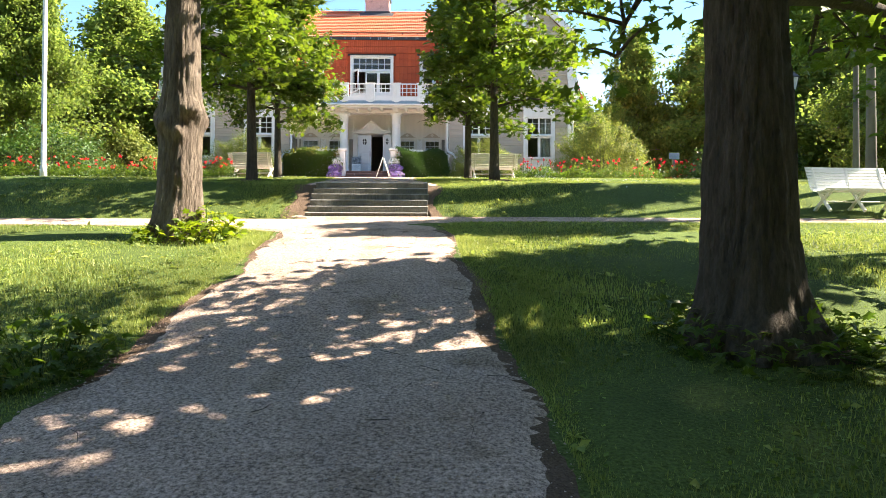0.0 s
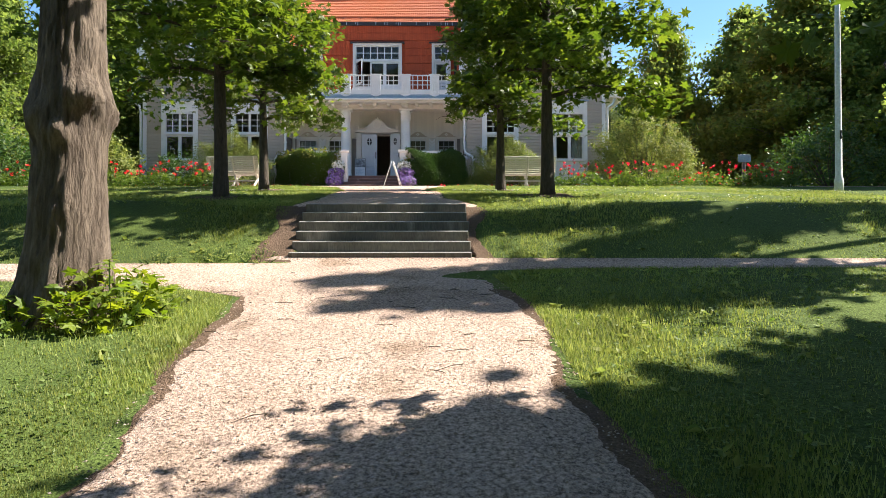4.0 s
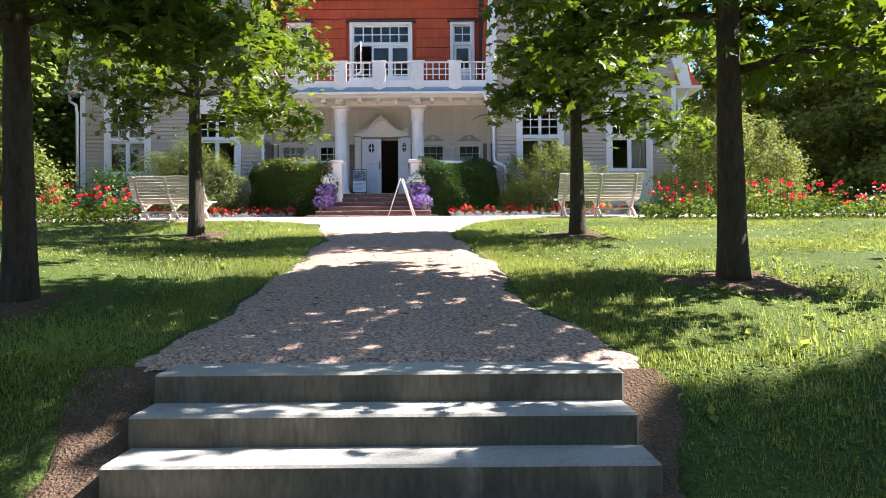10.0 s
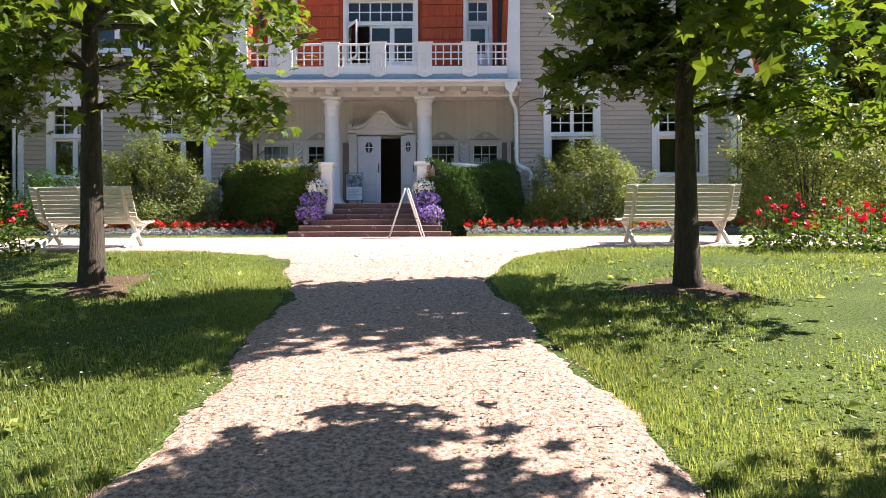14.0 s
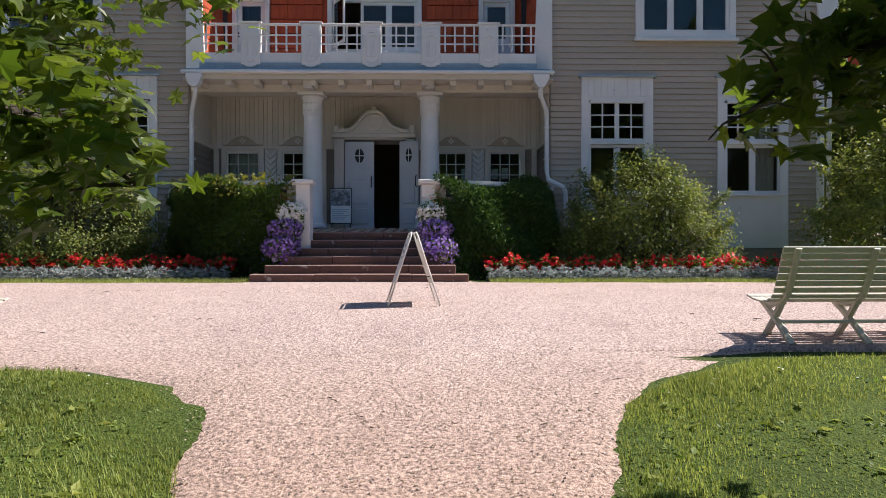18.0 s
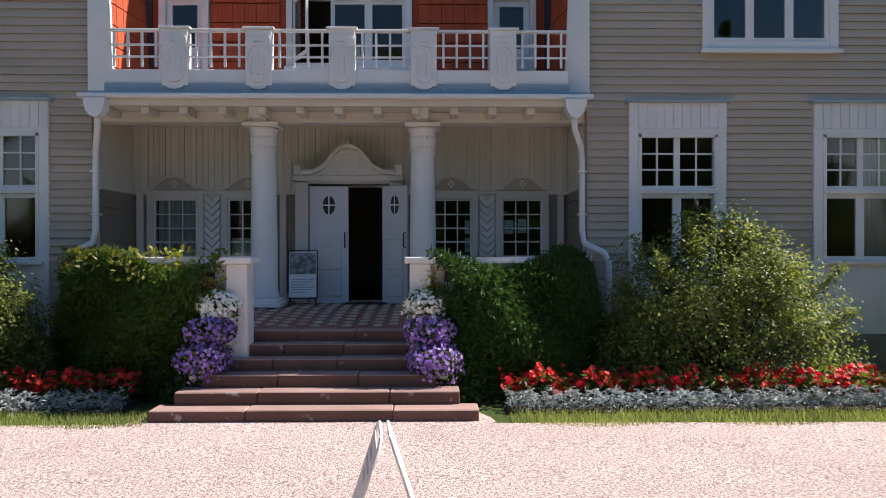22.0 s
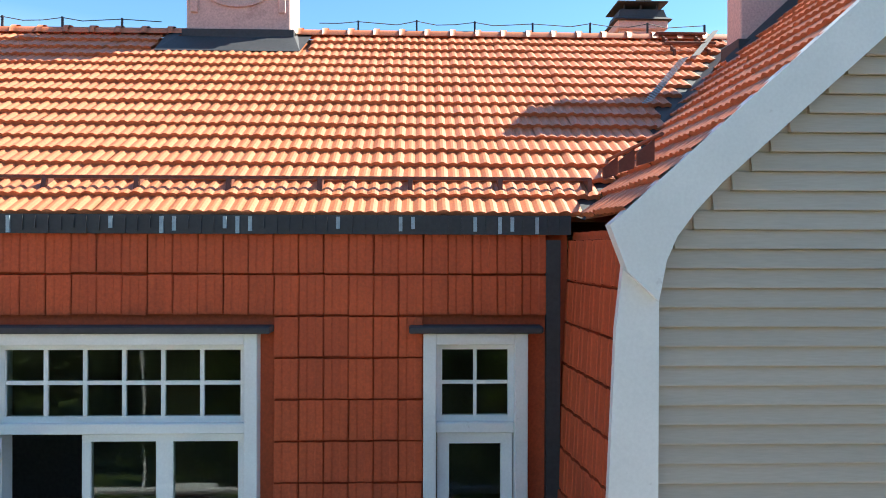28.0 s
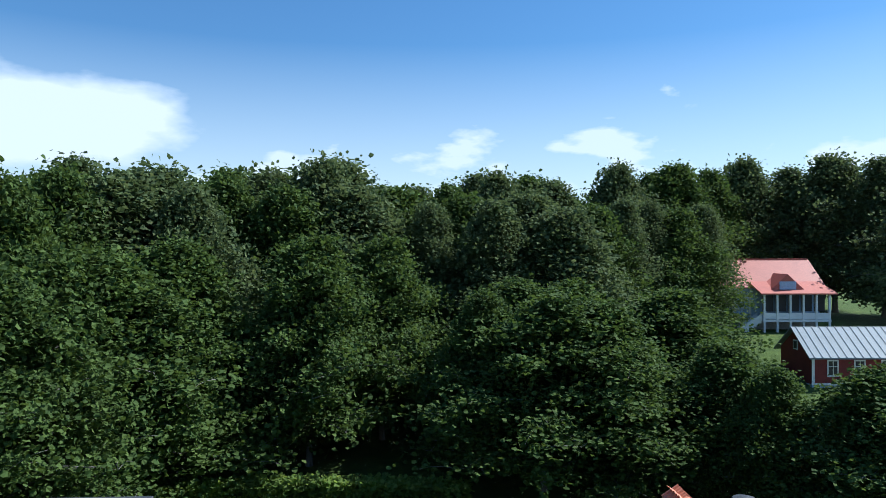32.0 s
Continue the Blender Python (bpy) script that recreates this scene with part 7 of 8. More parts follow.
verts = np.stack([b0 - sd, b0 + sd, tip], 1).reshape(-1, 3)
lawn = tagged(new("grass", big("grass", verts, np.arange(3 * n).reshape(-1, 3), M_BLADE)), "short lawn grass with longer tufts along the path", "grass", kind="stuff")
# low broad leaves between the blades
n = 90000
cx, cy = gr.uniform(-8, 11, n), gr.uniform(-33, -9.3, n)
okc = ((cx < edge_x(cy, True) - 0.02) | (cx > edge_x(cy, False) + 0.02)) & ~((cx > 0.5) & (cx < 3.3) & (cy > -21.7) & (cy < -19.5)) & (np.sin(cx * 1.7 + np.sin(cy * 2.3)) * np.sin(cy * 1.4) > -0.35)
c = np.stack([cx, cy, rise(cx, cy) + gr.uniform(0.005, 0.04, n)], 1)[okc]
lowl = thing("lawn_weeds", "low clover and plantain leaves woven through the lawn", "weeds", kind="stuff")
scatter("leaves", LEAF_OVAL, c, turns(gr, len(c), 0.6), 0.034 * gr.uniform(0.5, 1.5, len(c)), M_CLOVER, lowl)
# unmown strip of grass in front of the flower beds
n = 26000
sx_ = gr.uniform(-9.5, 9.5, n)
sy_ = gr.uniform(-3.42, -2.78, n) + 0.06 * np.sin(sx_ * 3.1)
oks = (np.abs(sx_ - 0.3) > 2.15)
sx_, sy_ = sx_[oks], sy_[oks]
n = len(sx_)
hh, aa_, bb_ = gr.uniform(0.03, 0.10, n), gr.uniform(0, 6.28, n), gr.uniform(0.2, 0.9, n)
b0 = np.stack([sx_, sy_, rise(sx_, sy_) - 0.01], 1)
sd = np.stack([np.cos(aa_) * 0.006, np.sin(aa_) * 0.006, 0 * aa_], 1)
tip = b0 + np.stack([-np.sin(aa_) * hh * bb_, np.cos(aa_) * hh * bb_, hh + 0.02], 1)
tagged(new("grass_strip", big("grass_strip", np.stack([b0 - sd, b0 + sd, tip], 1).reshape(-1, 3), np.arange(3 * n).reshape(-1, 3), M_BLADE)), "ragged strip of grass between gravel and flower beds", "grass", kind="stuff")
n = 2600
cx, cy = gr.uniform(-8, 11, n), gr.uniform(-20, -9.5, n)
okc = ((cx < np.interp(cy, *edge_tab(upper_l)) - 0.2) | (cx > np.interp(cy, *edge_tab(upper_r)) + 0.2)) & (np.sin(cx * 1.1) * np.sin(cy * 0.9) > 0.1)
c = np.stack([cx, cy, rise(cx, cy) + 0.06], 1)[okc]
cl = thing("clover", "white clover heads dotted over the lawn", "clover", kind="stuff")
scatter("clover_heads", PETALS, c, turns(gr, len(c), 0.5), 0.022 * gr.uniform(0.7, 1.3, len(c)), M_PETALW, cl)
n = 1500
dx, dy = gr.uniform(-6, 10, n), gr.uniform(-33, -9.6, n)
okd = ((dx < edge_x(dy, True) + 0.0) | (dx > edge_x(dy, False) - 0.0)) & ~((dx > 0.5) & (dx < 3.3) & (dy > -21.7) & (dy < -19.5))
c = np.stack([dx, dy, rise(dx, dy) + 0.015], 1)[okd]
c = np.repeat(c, 5, 0)
dn = thing("dandelion_leaves", "rosettes of broad weed leaves in the lawn", "weeds", kind="stuff")
scatter("leaves", LEAF_OVAL, c, turns(gr, len(c), 0.9), 0.085 * gr.uniform(0.5, 1.2, len(c)), M_BLADE, dn)
# twigs, leaf litter and pebbles on the gravel
n = 30000
py = np.concatenate([gr.uniform(-33, -21.6, n // 2), gr.uniform(-19.6, -3, n - n // 2)])
u = gr.uniform(0.02, 0.98, n)
lx_, rx_ = np.maximum(edge_x(py, True), -6), np.minimum(edge_x(py, False), 8)
px = lx_ * (1 - u) + rx_ * u
c = np.stack([px, py, rise(px, py) + 0.03], 1)
lit = thing("leaf_litter", "dry leaf scraps and pebbles strewn over the gravel", "litter", kind="stuff")
half = n // 2
M_LITTER = leaf_mat("dry_brown_scraps", (0.20, 0.13, 0.09), (0.34, 0.25, 0.17), 0.1, 0.8)
M_PEB = mat("pink_grey_pebbles", (0.42, 0.33, 0.29), (0.30, 0.25, 0.22), 0.9, 9.0, 60, 0.2, 0.004, vary=0.3, island=True)
scatter("scraps", LEAF_OVAL, c[::2], turns(gr, len(c[::2]), 0.25), 0.022 * gr.uniform(0.3, 1.3, len(c[::2])) ** 1.3, M_LITTER, lit)
OCT = (np.array([(1, 0, 0), (0, 1, 0), (-1, 0, 0), (0, -1, 0), (0, 0, 0.6), (0, 0, -0.6)], float), np.array([(0, 1, 4), (1, 2, 4), (2, 3, 4), (3, 0, 4)]))
scatter("pebbles", OCT, c[1::2], turns(gr, len(c[1::2]), 0.2), 0.007 * gr.uniform(0.4, 1.6, len(c[1::2])), M_PEB, lit)
bm = bmesh.new()
for k in range(220):
    q = c[gr.randint(len(c))]
    t, L = gr.uniform(0, 6.28), gr.uniform(0.04, 0.24) * (1.0 if q[1] < -21 else 0.45)
    tube(bm, [(q[0], q[1], q[2] + 0.002), (q[0] + 0.5 * L * math.cos(t) + 0.02, q[1] + 0.5 * L * math.sin(t), q[2] + 0.006), (q[0] + L * math.cos(t), q[1] + L * math.sin(t), float(rise(q[0] + L * math.cos(t), q[1] + L * math.sin(t))) + 0.03)], [0.003, 0.0025, 0.0015], 4)
part("twigs", bm, M_BARK2, lit)
# ---- garden furniture ----
def slat_bench(loc, rz, length, label, group, material=M_PALEBENCH, white=False):
    """A slatted park bench, its seat towards +y: three crossed stands, a curved back and seat of thin slats."""
    b = thing("park_bench", label, "bench", loc, rz, group)
    prof = [(0.42, 0.43), (0.34, 0.41), (0.26, 0.40), (0.18, 0.395), (0.10, 0.40), (0.02, 0.42), (-0.045, 0.46), (-0.085, 0.52), (-0.115, 0.585), (-0.14, 0.65), (-0.165, 0.715), (-0.19, 0.78), (-0.215, 0.845), (-0.24, 0.905)]
    for i, (y, z) in enumerate(prof):
        y2, z2 = prof[min(i + 1, len(prof) - 1)]
        y1, z1 = prof[max(i - 1, 0)]
        ang = math.degrees(math.atan2(z2 - z1, y2 - y1))
        o = part("seat_slat" if i < 6 else "back_slat", boxes((-length / 2, length / 2, -0.029, 0.029, -0.010, 0.010), bev=0.004), material, b)
        o.matrix_basis = pose(0, y, z, ang, 0, 0)
    for x in (-length / 2 + 0.14, 0, length / 2 - 0.14):
        for nm, pts in (("front_leg", [(0.36, 0.0), (0.16, 0.22), (0.02, 0.40), (-0.06, 0.46), (-0.14, 0.62), (-0.255, 0.92)]), ("rear_leg", [(-0.16, 0.0), (0.04, 0.16), (0.24, 0.30), (0.43, 0.41)]), ("seat_bearer", [(0.43, 0.40), (0.18, 0.37), (0.0, 0.40)])):
            bm = bmesh.new()
            tube(bm, [(x, y, z) for y, z in pts], [0.036] * len(pts), 6)
            part(nm, bm, material, b)
    part("stretcher", boxes((-length / 2 + 0.14, length / 2 - 0.14, 0.03, 0.10, 0.185, 0.215), bev=0.005), material, b)
    return b


slat_bench(at(5.56, -8.85), 2, 1.78, "cream slatted park bench on crossed legs facing the house", "benches by the forecourt")
slat_bench(at(-3.62, -9.0), -7, 1.66, "cream slatted park bench on crossed legs facing the house", "benches by the forecourt")
slat_bench(at(11.7, -21.15), 184, 1.72, "white slatted park bench standing on the lawn", "", M_WHITE)

# folding sign board
board = thing("sandwich_board", "white folding sandwich board on the gravel with a worn poster", "sign board", at(1.16, -6.55, 0.02), 6)
for s in (-1, 1):
    legs = part("frame", bmesh.new(), M_WHITE, board)
    bm = bmesh.new()
    for yy in (-0.26, 0.26):
        tube(bm, [(s * 0.33, yy, 0.0), (s * 0.05, yy, 0.86), (s * 0.035, yy * 0.9, 0.91), (s * 0.03, yy * 0.7, 0.925)], [0.013] * 4, 8)
    tube(bm, [(s * 0.03, -0.18, 0.925), (s * 0.03, 0.18, 0.925)], [0.013] * 2, 8)
    tube(bm, [(s * 0.235, -0.26, 0.28), (s * 0.235, 0.26, 0.28)], [0.010] * 2, 8)
    old = legs.data
    legs.data = mesh_of(bm, "frame", M_WHITE, True)
    bpy.data.meshes.remove(old)
    panel = part("panel", boxes((-0.004, 0.004, -0.25, 0.25, 0.0, 0.60), bev=0.002), M_WHITE, board, "white poster panel")
    panel.matrix_basis = pose(s * 0.245, 0, 0.28, 0, -s * 18, 0)
    for k, (w_, z_) in enumerate(((0.16, 0.50), (0.20, 0.42), (0.12, 0.34))):
        bar = part("writing_bar", boxes((0.0045 if s > 0 else -0.0055, 0.0055 if s > 0 else -0.0045, -w_, w_, z_ - 0.02, z_ + 0.02)), M_GUTTER, panel, "grey bar of illegible writing")
part("brace", boxes((-0.2, 0.2, -0.235, -0.228, 0.36, 0.372)), M_DARK, board)

# poster stand by the door
M_POSTER = mat("printed_poster", (0.10, 0.11, 0.12), (0.30, 0.32, 0.34), 0.5, 14.0, 60, 0.0, 0.001, contrast=0.1)
M_PAPER = mat("white_poster_paper", (0.74, 0.74, 0.72), (0.68, 0.68, 0.66), 0.6, 4.0, 50, 0.0, 0.001, fine_amt=0.03)
stand = thing("poster_stand", "metal easel with a poster of an old photograph beside the door", "poster stand", (-0.74, 0.55, FLOOR), 8)
bm = bmesh.new()
for x_ in (-0.25, 0.25):
    tube(bm, [(x_, 0.0, 0.12), (x_, 0.10, 0.95)], [0.008] * 2, 6)
tube(bm, [(-0.25, 0.0, 0.12), (0.25, 0.0, 0.12)], [0.008] * 2, 6)
tube(bm, [(-0.25, 0.10, 0.95), (0.25, 0.10, 0.95)], [0.008] * 2, 6)
for x_ in (-0.22, 0.22):
    tube(bm, [(x_, 0.02, 0.14), (x_, -0.12, 0.03), (x_, -0.16, 0.01)], [0.012] * 3, 6)
    tube(bm, [(x_, 0.04, 0.3), (x_, 0.3, 0.01)], [0.010] * 2, 6)
part("easel_frame", bm, M_BLACK, stand)
pan = part("poster", boxes((-0.23, 0.23, -0.006, 0.006, 0.0, 0.78)), M_PAPER, stand, "poster on white paper")
pan.matrix_basis = pose(0, 0.005, 0.14, -6.5, 0, 0)
part("photograph", boxes((-0.225, 0.225, -0.009, -0.006, 0.40, 0.77)), M_POSTER, pan, "dark photograph of a building")
for k in range(6):
    part("writing_bar", boxes((-0.2, 0.2 - 0.06 * (k % 3), -0.009, -0.006, 0.30 - 0.045 * k, 0.318 - 0.045 * k)), M_GUTTER, pan, "bar of illegible writing")

# notices in the porch windows
for x_, z_ in ((2.20, 2.45), (2.20, 2.12), (2.95, 2.45), (3.2, 2.47)):
    nt = thing("window_notice", "small printed notice taped inside the window", "notice", (x_, BACK + 0.035, z_), 0, "notices in the porch windows")
    part("sheet", boxes((-0.08, 0.08, 0, 0.003, -0.13, 0.13)), M_PAPER, nt)
    part("writing_bar", boxes((-0.06, 0.06, -0.002, 0, -0.06, 0.0)), M_GUTTER, nt, "bar of illegible writing")


# stepped flower boxes beside the porch steps
def flower_tower(x, seed):
    nr = np.random.RandomState(seed)
    tw = thing("flower_planter", "stepped white boxes overflowing with purple and white petunias", "planter", (x, -2.36, 0.36), 0, "planters beside the porch steps")
    for k, (dx, dy, dz, w_) in enumerate(((0.03 if x > 0 else -0.03, -0.02, 0.0, 0.17), (-0.03 if x > 0 else 0.03, 0.10, 0.36, 0.16), (-0.10 if x > 0 else 0.10, 0.20, 0.70, 0.14))):
        bx = part("box", boxes((dx - w_, dx + w_, dy - 0.14, dy + 0.14, dz + 0.02, dz + 0.22), bev=0.01), M_WHITE, tw, "white slatted flower box")
        for zz in (0.08, 0.14):
            part("groove", boxes((dx - w_ + 0.01, dx + w_ - 0.01, dy - 0.143, dy - 0.139, dz + zz, dz + zz + 0.006)), M_BROWN, bx)
        for fx_ in (-1, 1):
            part("foot", boxes((dx + fx_ * (w_ - 0.05) - 0.03, dx + fx_ * (w_ - 0.05) + 0.03, dy - 0.12, dy + 0.12, dz - 0.0, dz + 0.02)), M_WHITE, bx)
        n = 820
        v = nr.normal(0, 1, (n, 3))
        v /= np.linalg.norm(v, axis=1)[:, None]
        v[:, 1] -= 0.25
        rad_ = np.array((0.37, 0.27, 0.22)) * (1 - 0.10 * k)
        c = np.array((dx, dy - 0.05, dz + 0.27)) + v * rad_ * nr.uniform(0.75, 1.05, n)[:, None]
        c[:, 2] -= np.where(nr.uniform(0, 1, n) < 0.25, nr.uniform(0, 0.22, n), 0) * (v[:, 1] < 0)
        scatter("leaves", LEAF_OVAL, c * 1.0 - v * 0.03, facing(nr, v, 0.8), 0.07 * nr.uniform(0.6, 1.2, n), M_MAPLE, tw)
        pick = nr.uniform(0, 1, n) < (0.85 if k < 2 else 0.75)
        tagged(scatter("petunia_cluster", PETALS, c[pick], facing(nr, v, 0.35)[pick], 0.062 * nr.uniform(0.7, 1.2, n)[pick], M_PURPLE if k < 2 else M_PETALW, tw), kind="stuff")
    n = 240
    c = np.array((0.0, 0.2, 1.05)) + np.stack([nr.normal(0, 0.09, n), nr.normal(0, 0.07, n), np.abs(nr.normal(0, 0.16, n))], 1)
    scatter("fuchsia_leaves", LEAF_OVAL, c, turns(nr, n, 1.0), 0.06 * nr.uniform(0.6, 1.2, n), M_LINDEN, tw)
    pk = nr.uniform(0, 1, n) < 0.35
    scatter("fuchsia_flowers", PETALS, c[pk] + (0, -0.03, 0), turns(nr, int(pk.sum()), 1.0), 0.04 * nr.uniform(0.7, 1.2, int(pk.sum())), M_CORAL, tw)


M_CORAL = leaf_mat("coral_petals", (0.60, 0.16, 0.10), (0.70, 0.30, 0.22), 0.3)
flower_tower(1.50, 201)
flower_tower(-1.42, 202)


# poles, lamp, sign
def pole(name, label, x, y, h_, r_):
    p = thing(name, label, "pole", at(x, y), 0)
    bm_ = bmesh.new()
    lathe(bm_, [(r_ * 1.3, -0.1), (r_ * 1.3, 0.3), (r_, 0.34), (r_ * 0.8, h_ * 0.7), (r_ * 0.55, h_)], 0, 0, 14)
    part("shaft", bm_, M_POLE, p, smooth=True)
    bm_ = bmesh.new()
    lathe(bm_, [(0.02, h_), (0.07, h_ + 0.05), (0.07, h_ + 0.1), (0.02, h_ + 0.15)], 0, 0, 12)
    part("finial", bm_, M_POLE, p)
    part("cleat", boxes((-0.01, 0.01, -r_ - 0.04, -r_ + 0.01, 1.2, 1.4)), M_BLACK, p)


pole("flagpole", "tall white flagpole on the lawn", -7.1, -16.6, 9.0, 0.065)
pole("flagpole", "tall white pole at the edge of the lawn", 11.8, -15.06, 5.4, 0.075)
lamp = thing("park_lamp", "black iron lamp post with a glass lantern", "street lamp", at(16.6, -9.8), 0)
bm = bmesh.new()
lathe(bm, [(0.12, -0.1), (0.12, 0.5), (0.07, 0.6), (0.045, 1.2), (0.04, 3.3), (0.06, 3.35)], 0, 0, 12)
part("post", bm, M_BLACK, lamp, smooth=True)
bm = bmesh.new()
lathe(bm, [(0.09, 3.36), (0.19, 3.78)], 0, 0, 6)
part("lantern_glass", bm, M_CURT, lamp, "milky glass lantern")
bm = bmesh.new()
lathe(bm, [(0.24, 3.78), (0.22, 3.82), (0.08, 3.95), (0.02, 4.05)], 0, 0, 6)
part("lantern_roof", bm, M_BLACK, lamp)
for k in range(6):
    a = k * math.pi / 3
    bm = bmesh.new()
    tube(bm, [(0.09 * math.cos(a), 0.09 * math.sin(a), 3.35), (0.2 * math.cos(a), 0.2 * math.sin(a), 3.79)], [0.008] * 2, 5)
    part("lantern_bar", bm, M_BLACK, lamp)
sp = thing("sign_post", "small grey notice on a wooden post", "sign", at(12.4, -9.0), 0)
part("post", boxes((-0.045, 0.045, -0.045, 0.045, -0.1, 1.0), bev=0.008), M_BARKF, sp)
part("notice", boxes((-0.2, 0.2, -0.055, -0.045, 0.78, 1.02), bev=0.004), M_GUTTER, sp)

# ---- houses behind the woods ----
M_BLUE = mat("pale_blue_boards", (0.34, 0.46, 0.60), (0.29, 0.40, 0.53), 0.6, 0.6, 8, 0.05, 0.01)
M_REDSHED = mat("falun_red_boards", (0.20, 0.035, 0.03), (0.15, 0.028, 0.025), 0.8, 1.0, 10, 0.1, 0.01)
M_SHEET = mat("grey_standing_seam_sheet", (0.20, 0.23, 0.26), (0.16, 0.19, 0.22), 0.65, 0.6, 8, 0.05, 0.004)
M_REDROOF = mat("red_sheet_roof", (0.46, 0.13, 0.09), (0.38, 0.10, 0.075), 0.6, 0.6, 8, 0.05, 0.01)
villa = thing("blue_villa", "pale blue wooden villa with a red roof and a white veranda", "house", at(47.5, 88), -4)
def gable_roof(parent, x0, x1, y0, y1, z0, z1, material, seams=0.0, over=0.4):
    bm_ = bmesh.new()
    ym = (y0 + y1) / 2
    for ya, sgn in ((y0 - over, 1), (y1 + over, -1)):
        zlo = z0 - over * (z1 - z0) / (ym - y0)
        q = [(x0 - over, ya, zlo), (x1 + over, ya, zlo), (x1 + over, ym, z1), (x0 - over, ym, z1)]
        lo = [bm_.verts.new(v) for v in q]
        hi = [bm_.verts.new((v[0], v[1], v[2] + 0.14)) for v in q]
        for f in ((lo[::-1]), hi, *[(lo[k], lo[(k + 1) % 4], hi[(k + 1) % 4], hi[k]) for k in range(4)]):
            bm_.faces.new(f)
    bmesh.ops.recalc_face_normals(bm_, faces=bm_.faces)
    rf = part("roof", bm_, material, parent)
    if seams:
        x_ = x0
        while x_ < x1:
            bm_ = bmesh.new()
            zlo = z0 - over * (z1 - z0) / (ym - y0)
            a_ = [bm_.verts.new((x_ + e, y0 - over, zlo + 0.14 + f)) for e, f in ((-0.03, 0), (0.03, 0), (0.03, 0.06), (-0.03, 0.06))]
            b_ = [bm_.verts.new((x_ + e, ym, z1 + 0.14 + f)) for e, f in ((-0.03, 0), (0.03, 0), (0.03, 0.06), (-0.03, 0.06))]
            for k in range(4):
                bm_.faces.new((a_[k], a_[(k + 1) % 4], b_[(k + 1) % 4], b_[k]))
            bm_.faces.new(a_[::-1])
            part("seam", bm_, material, rf)
            x_ += seams
    return rf


def far_window(parent, x, y, z, w_, h_, mx_=1, mz=1, face="y"):
    if face == "y":
        wv = part("window", boxes((x - w_ / 2 - 0.12, x + w_ / 2 + 0.12, y - 0.06, y, z - 0.12, z + h_ + 0.12)), M_WHITE, parent)
        part("pane", boxes((x - w_ / 2, x + w_ / 2, y - 0.075, y - 0.06, z, z + h_)), M_BLACK, wv)
        part("bar", boxes((x - 0.03, x + 0.03, y - 0.09, y - 0.075, z, z + h_), (x - w_ / 2, x + w_ / 2, y - 0.09, y - 0.075, z + h_ * 0.6, z + h_ * 0.6 + 0.05)), M_WHITE, wv)
    else:
        wv = part("window", boxes((x - 0.06, x, y - w_ / 2 - 0.12, y + w_ / 2 + 0.12, z - 0.12, z + h_ + 0.12)), M_WHITE, parent)
        part("pane", boxes((x - 0.075, x - 0.06, y - w_ / 2, y + w_ / 2, z, z + h_)), M_BLACK, wv)


part("wall", boxes((-6.5, 6.5, -4, 4, 1.4, 5.6)), M_BLUE, villa)
part("plinth", boxes((-6.4, 6.4, -3.9, 3.9, -0.6, 1.4)), M_STEPC, villa)
bm = bmesh.new()
for x_ in (-6.5, 6.4):
    vv = [bm.verts.new((x_ + e, y_, z_)) for e in (0, 0.1) for y_, z_ in ((-4, 5.6), (4, 5.6), (0, 8.5))]
    for f in ((0, 2, 1), (3, 4, 5), (0, 1, 4, 3), (1, 2, 5, 4), (2, 0, 3, 5)):
        bm.faces.new([vv[k] for k in f])
part("gable", bm, M_BLUE, villa)
rf = gable_roof(villa, -6.5, 6.5, -4, 4, 5.6, 8.6, M_REDROOF, 0, 0.6)
part("chimney", boxes((-2.9, -2.1, 0.6, 1.4, 7.2, 9.6), bev=0.03), M_REDSHED, villa)
part("ridge", boxes((-7.0, 7.0, -0.12, 0.12, 8.66, 8.84)), M_REDROOF, rf)
for x_ in (-6.5, -2.2):
    part("corner_board", boxes((x_ - 0.03, x_ + 0.22, -4.05, -4.0, 1.4, 5.4)), M_WHITE, villa)
far_window(villa, -4.6, -4.0, 3.0, 0.9, 1.5)
for y_ in (-2.0, 2.0):
    far_window(villa, -6.5, y_, 3.0, 0.9, 1.5, face="x")
ver = part("veranda", boxes((-1.8, 6.4, -7.0, -4.0, 1.2, 1.45)), M_WHITE, villa, "white open veranda with a red lean-to roof")
for k in range(6):
    x_ = -1.6 + k * 1.57
    part("veranda_post", boxes((x_ - 0.12, x_ + 0.12, -6.95, -6.7, -0.4, 4.6)), M_WHITE, ver)
    if k < 5:
        part("balustrade", boxes((x_ + 0.12, x_ + 1.45, -6.9, -6.82, 1.5, 2.3)), M_WHITE, ver)
        # black sheet stands in for the shade inside the open veranda
        part("opening_shade", boxes((x_ + 0.12, x_ + 1.45, -6.0, -5.95, 2.4, 4.4)), M_BLACK, ver, "black sheet for the shade in the veranda opening")
bm = bmesh.new()
q = [(-2.2, -7.5, 4.55), (6.9, -7.5, 4.55), (6.5, -3.5, 5.9), (-2.2, -3.5, 5.9)]
lo = [bm.verts.new(v) for v in q]
hi = [bm.verts.new((v[0], v[1], v[2] + 0.15)) for v in q]
for f in (lo[::-1], hi, *[(lo[k], lo[(k + 1) % 4], hi[(k + 1) % 4], hi[k]) for k in range(4)]):
    bm.faces.new(f)
part("veranda_roof", bm, M_REDROOF, ver)
bm = bmesh.new()
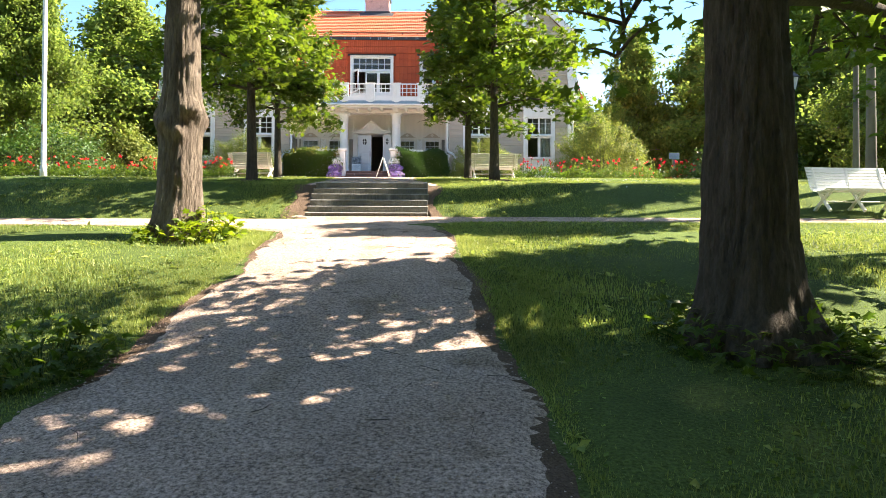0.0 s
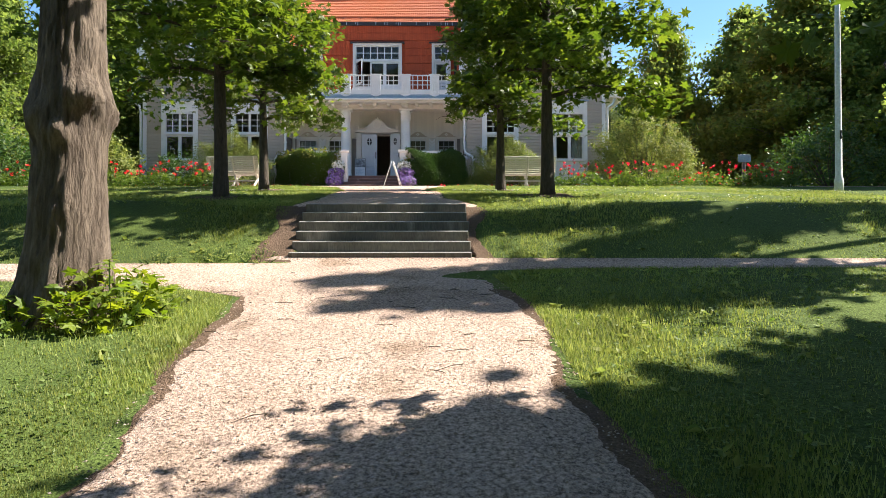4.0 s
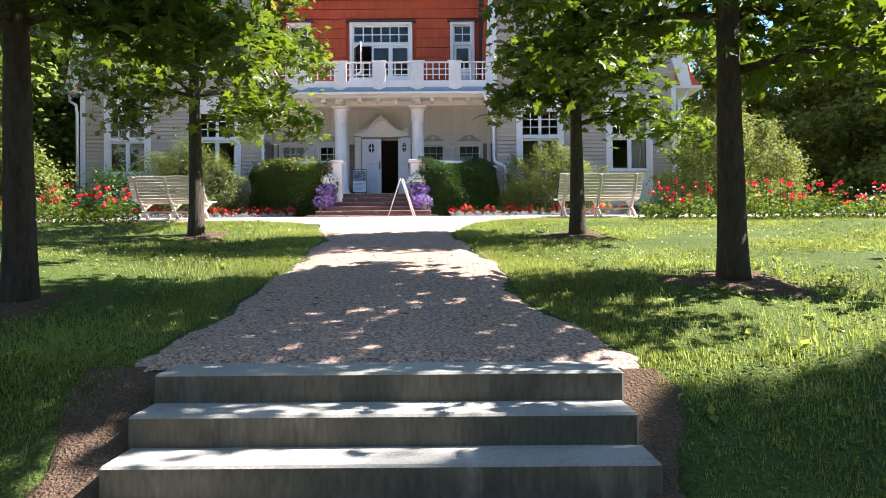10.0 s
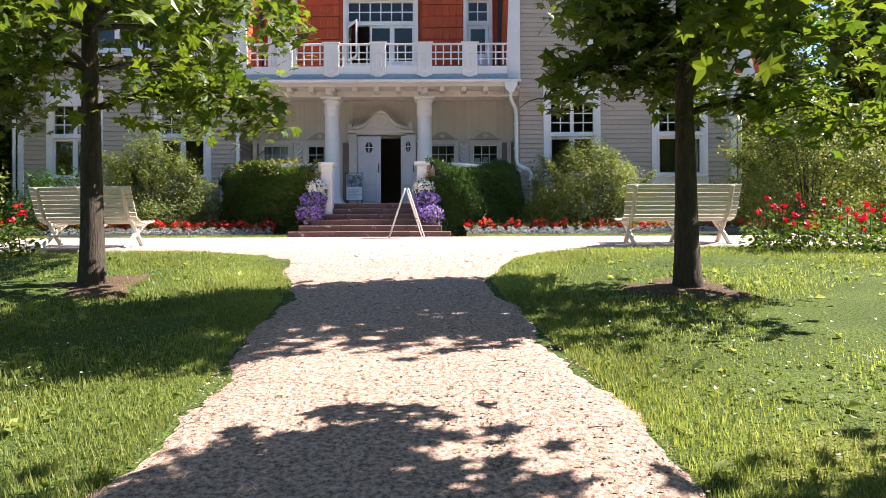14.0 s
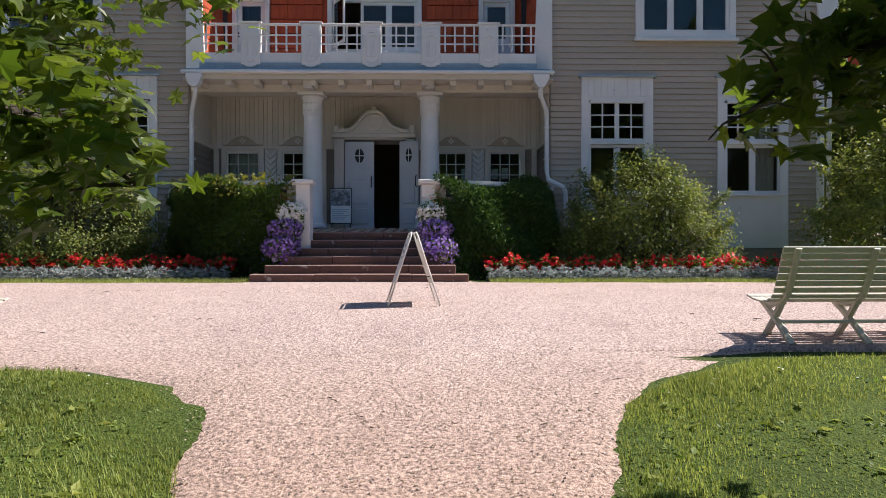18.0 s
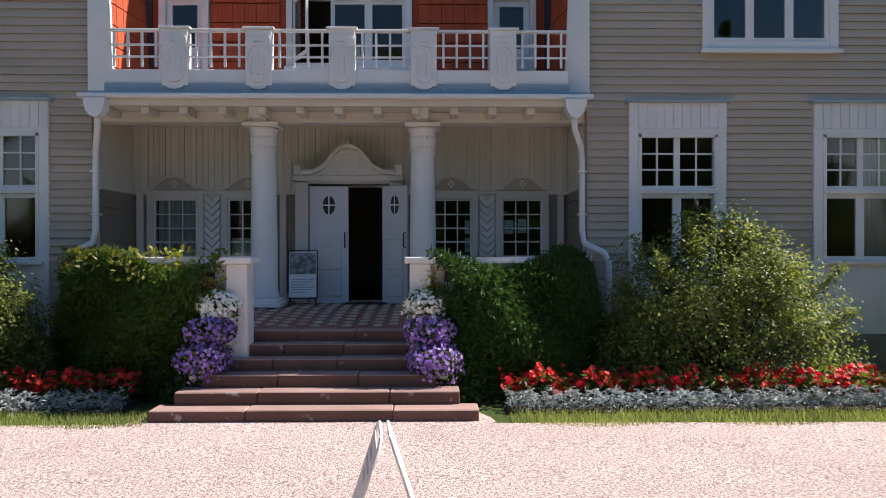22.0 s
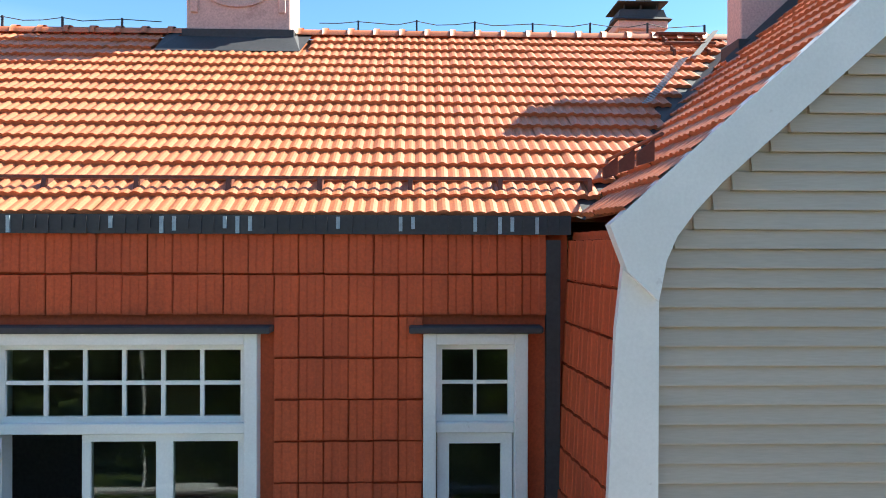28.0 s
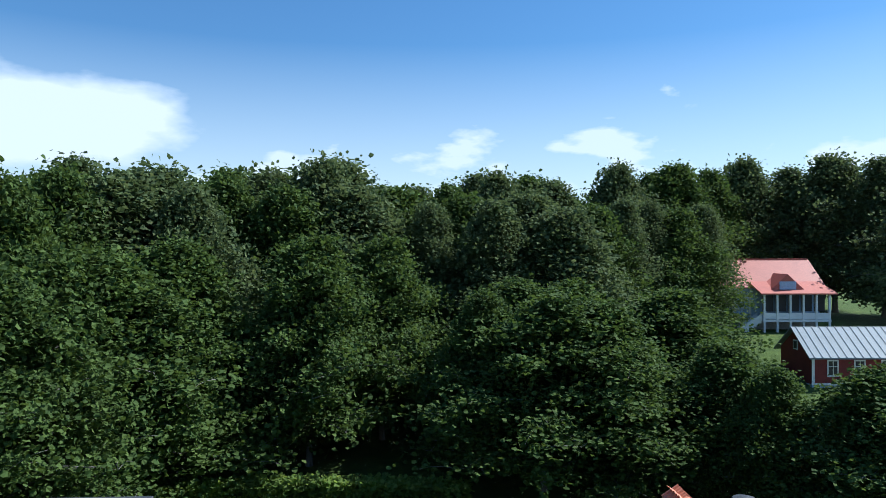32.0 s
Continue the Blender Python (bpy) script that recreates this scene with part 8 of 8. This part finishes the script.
vv = [bm.verts.new(v) for v in ((-0.6, -6.3, 5.0), (3.6, -6.3, 5.0), (1.5, -6.3, 7.0), (1.5, -1.8, 7.0), (-0.6, -3.2, 5.9), (3.6, -3.2, 5.9))]
for f in ((0, 1, 2), (0, 2, 3, 4), (1, 5, 3, 2)):
    bm.faces.new([vv[k] for k in f])
part("cross_gable", bm, M_REDROOF, villa, "red cross gable over the veranda")
part("gable_panel", boxes((0.5, 2.5, -6.36, -6.31, 5.1, 6.1)), M_BLUE, villa)
for k in range(8):
    part("stair_tread", boxes((-1.8 - 0.3 * (k + 1), -1.8 - 0.3 * k, -6.6, -5.4, 1.2 - 0.2 * (k + 1), 1.2 - 0.2 * k)), M_WHITE, ver)
for y_ in (-6.65, -5.4):
    bm = bmesh.new()
    prism(bm, [(-1.8, 1.3), (-1.8, 2.2), (-4.3, 0.5), (-4.3, -0.4)], y_, y_ + 0.06)
    part("stair_rail", bm, M_WHITE, ver)

shed = thing("red_barn", "long dark red wooden outbuilding with a grey seamed metal roof", "barn", (49.5, 64.5, 2.35), -3)
part("wall", boxes((-9.5, 9.5, -3, 3, 0.5, 3.3)), M_REDSHED, shed)
part("plinth", boxes((-9.6, 9.6, -3.1, 3.1, -0.6, 0.5)), M_GUTTER, shed, "blue-grey stone plinth")
part("base_strip", boxes((-9.6, 9.6, -3.12, -3.0, 0.5, 0.66)), M_WHITE, shed)
bm = bmesh.new()
vv = [bm.verts.new((-9.5 + e, y_, z_)) for e in (0, 0.1) for y_, z_ in ((-3, 3.3), (3, 3.3), (0, 5.4))]
for f in ((0, 2, 1), (3, 4, 5), (0, 1, 4, 3), (1, 2, 5, 4), (2, 0, 3, 5)):
    bm.faces.new([vv[k] for k in f])
part("gable", bm, M_REDSHED, shed)
gable_roof(shed, -9.5, 9.5, -3, 3, 3.3, 5.45, M_SHEET, 0.75, 0.5)
part("corner_board", boxes((-9.55, -9.3, -3.06, -3.0, 0.6, 3.2)), M_WHITE, shed)
for k in range(7):
    far_window(shed, -7.6 + k * 2.5, -3.0, 1.4, 0.8, 1.3)
far_window(shed, -9.5, 0.0, 3.5, 0.6, 0.7, face="x")
# paths and a bin in the far yard
for pts, w_, nm in (([(41, 56), (47, 57.5), (58, 58)], 3.2, "yard_gravel"), ([(30, 36), (35, 41), (38, 48), (42, 55)], 1.3, "yard_path")):
    bm = bmesh.new()
    prev = None
    fine_pts = []
    for (xa, ya), (xb, yb) in zip(pts, pts[1:]):
        for t in np.linspace(0, 1, 8, endpoint=False):
            fine_pts.append((xa + (xb - xa) * t, ya + (yb - ya) * t))
    fine_pts.append(pts[-1])
    for k, (x_, y_) in enumerate(fine_pts):
        xn, yn = fine_pts[min(k + 1, len(fine_pts) - 1)]
        xp, yp = fine_pts[max(k - 1, 0)]
        d = Vector((xn - xp, yn - yp, 0)).normalized()
        e = Vector((-d.y, d.x, 0)) * w_ / 2
        cur = [bm.verts.new((x_ + s * e.x, y_ + s * e.y, float(rise(x_ + s * e.x, y_ + s * e.y)) + 0.12)) for s in (1, -1)]
        if prev:
            bm.faces.new((prev[0], prev[1], cur[1], cur[0]))
        prev = cur
    tagged(new(nm, mesh_of(bm, nm, M_GRAVEL)), "pale gravel drive in front of the red outbuilding" if w_ > 2 else "narrow gravel path across the far lawn", "path", kind="structure")
bin_ = thing("wheelie_bin", "dark grey wheeled refuse bin on the far lawn", "bin", at(34.2, 46), 20)
bm = bmesh.new()
vv = [bm.verts.new(v) for v in ((-0.25, -0.3, 0.05), (0.25, -0.3, 0.05), (0.25, 0.3, 0.05), (-0.25, 0.3, 0.05), (-0.32, -0.38, 1.0), (0.32, -0.38, 1.0), (0.32, 0.38, 1.0), (-0.32, 0.38, 1.0))]
for f in ((3, 2, 1, 0), (4, 5, 6, 7), (0, 1, 5, 4), (1, 2, 6, 5), (2, 3, 7, 6), (3, 0, 4, 7)):
    bm.faces.new([vv[k] for k in f])
part("body", bm, M_DARK, bin_)
part("lid", boxes((-0.34, 0.34, -0.40, 0.40, 1.0, 1.07), bev=0.02), M_GUTTER, bin_, "grey lid")
# clipped hedge and lawn behind the house
hn = np.random.RandomState(301)
hedge = thing("rear_hedge", "clipped hedge along the lawn behind the house", "hedge")
n = 9000
t = hn.uniform(0, 1, n)
c = np.stack([-16 + 22 * t, 40 + 1.5 * np.sin(t * 3) + hn.uniform(-0.8, 0.8, n), hn.beta(2, 1, n) * 1.7], 1)
scatter("foliage", LEAF_CLUMP, c, turns(hn, n, 0.9), 0.28 * hn.uniform(0.6, 1.2, n), M_WOOD3, hedge)
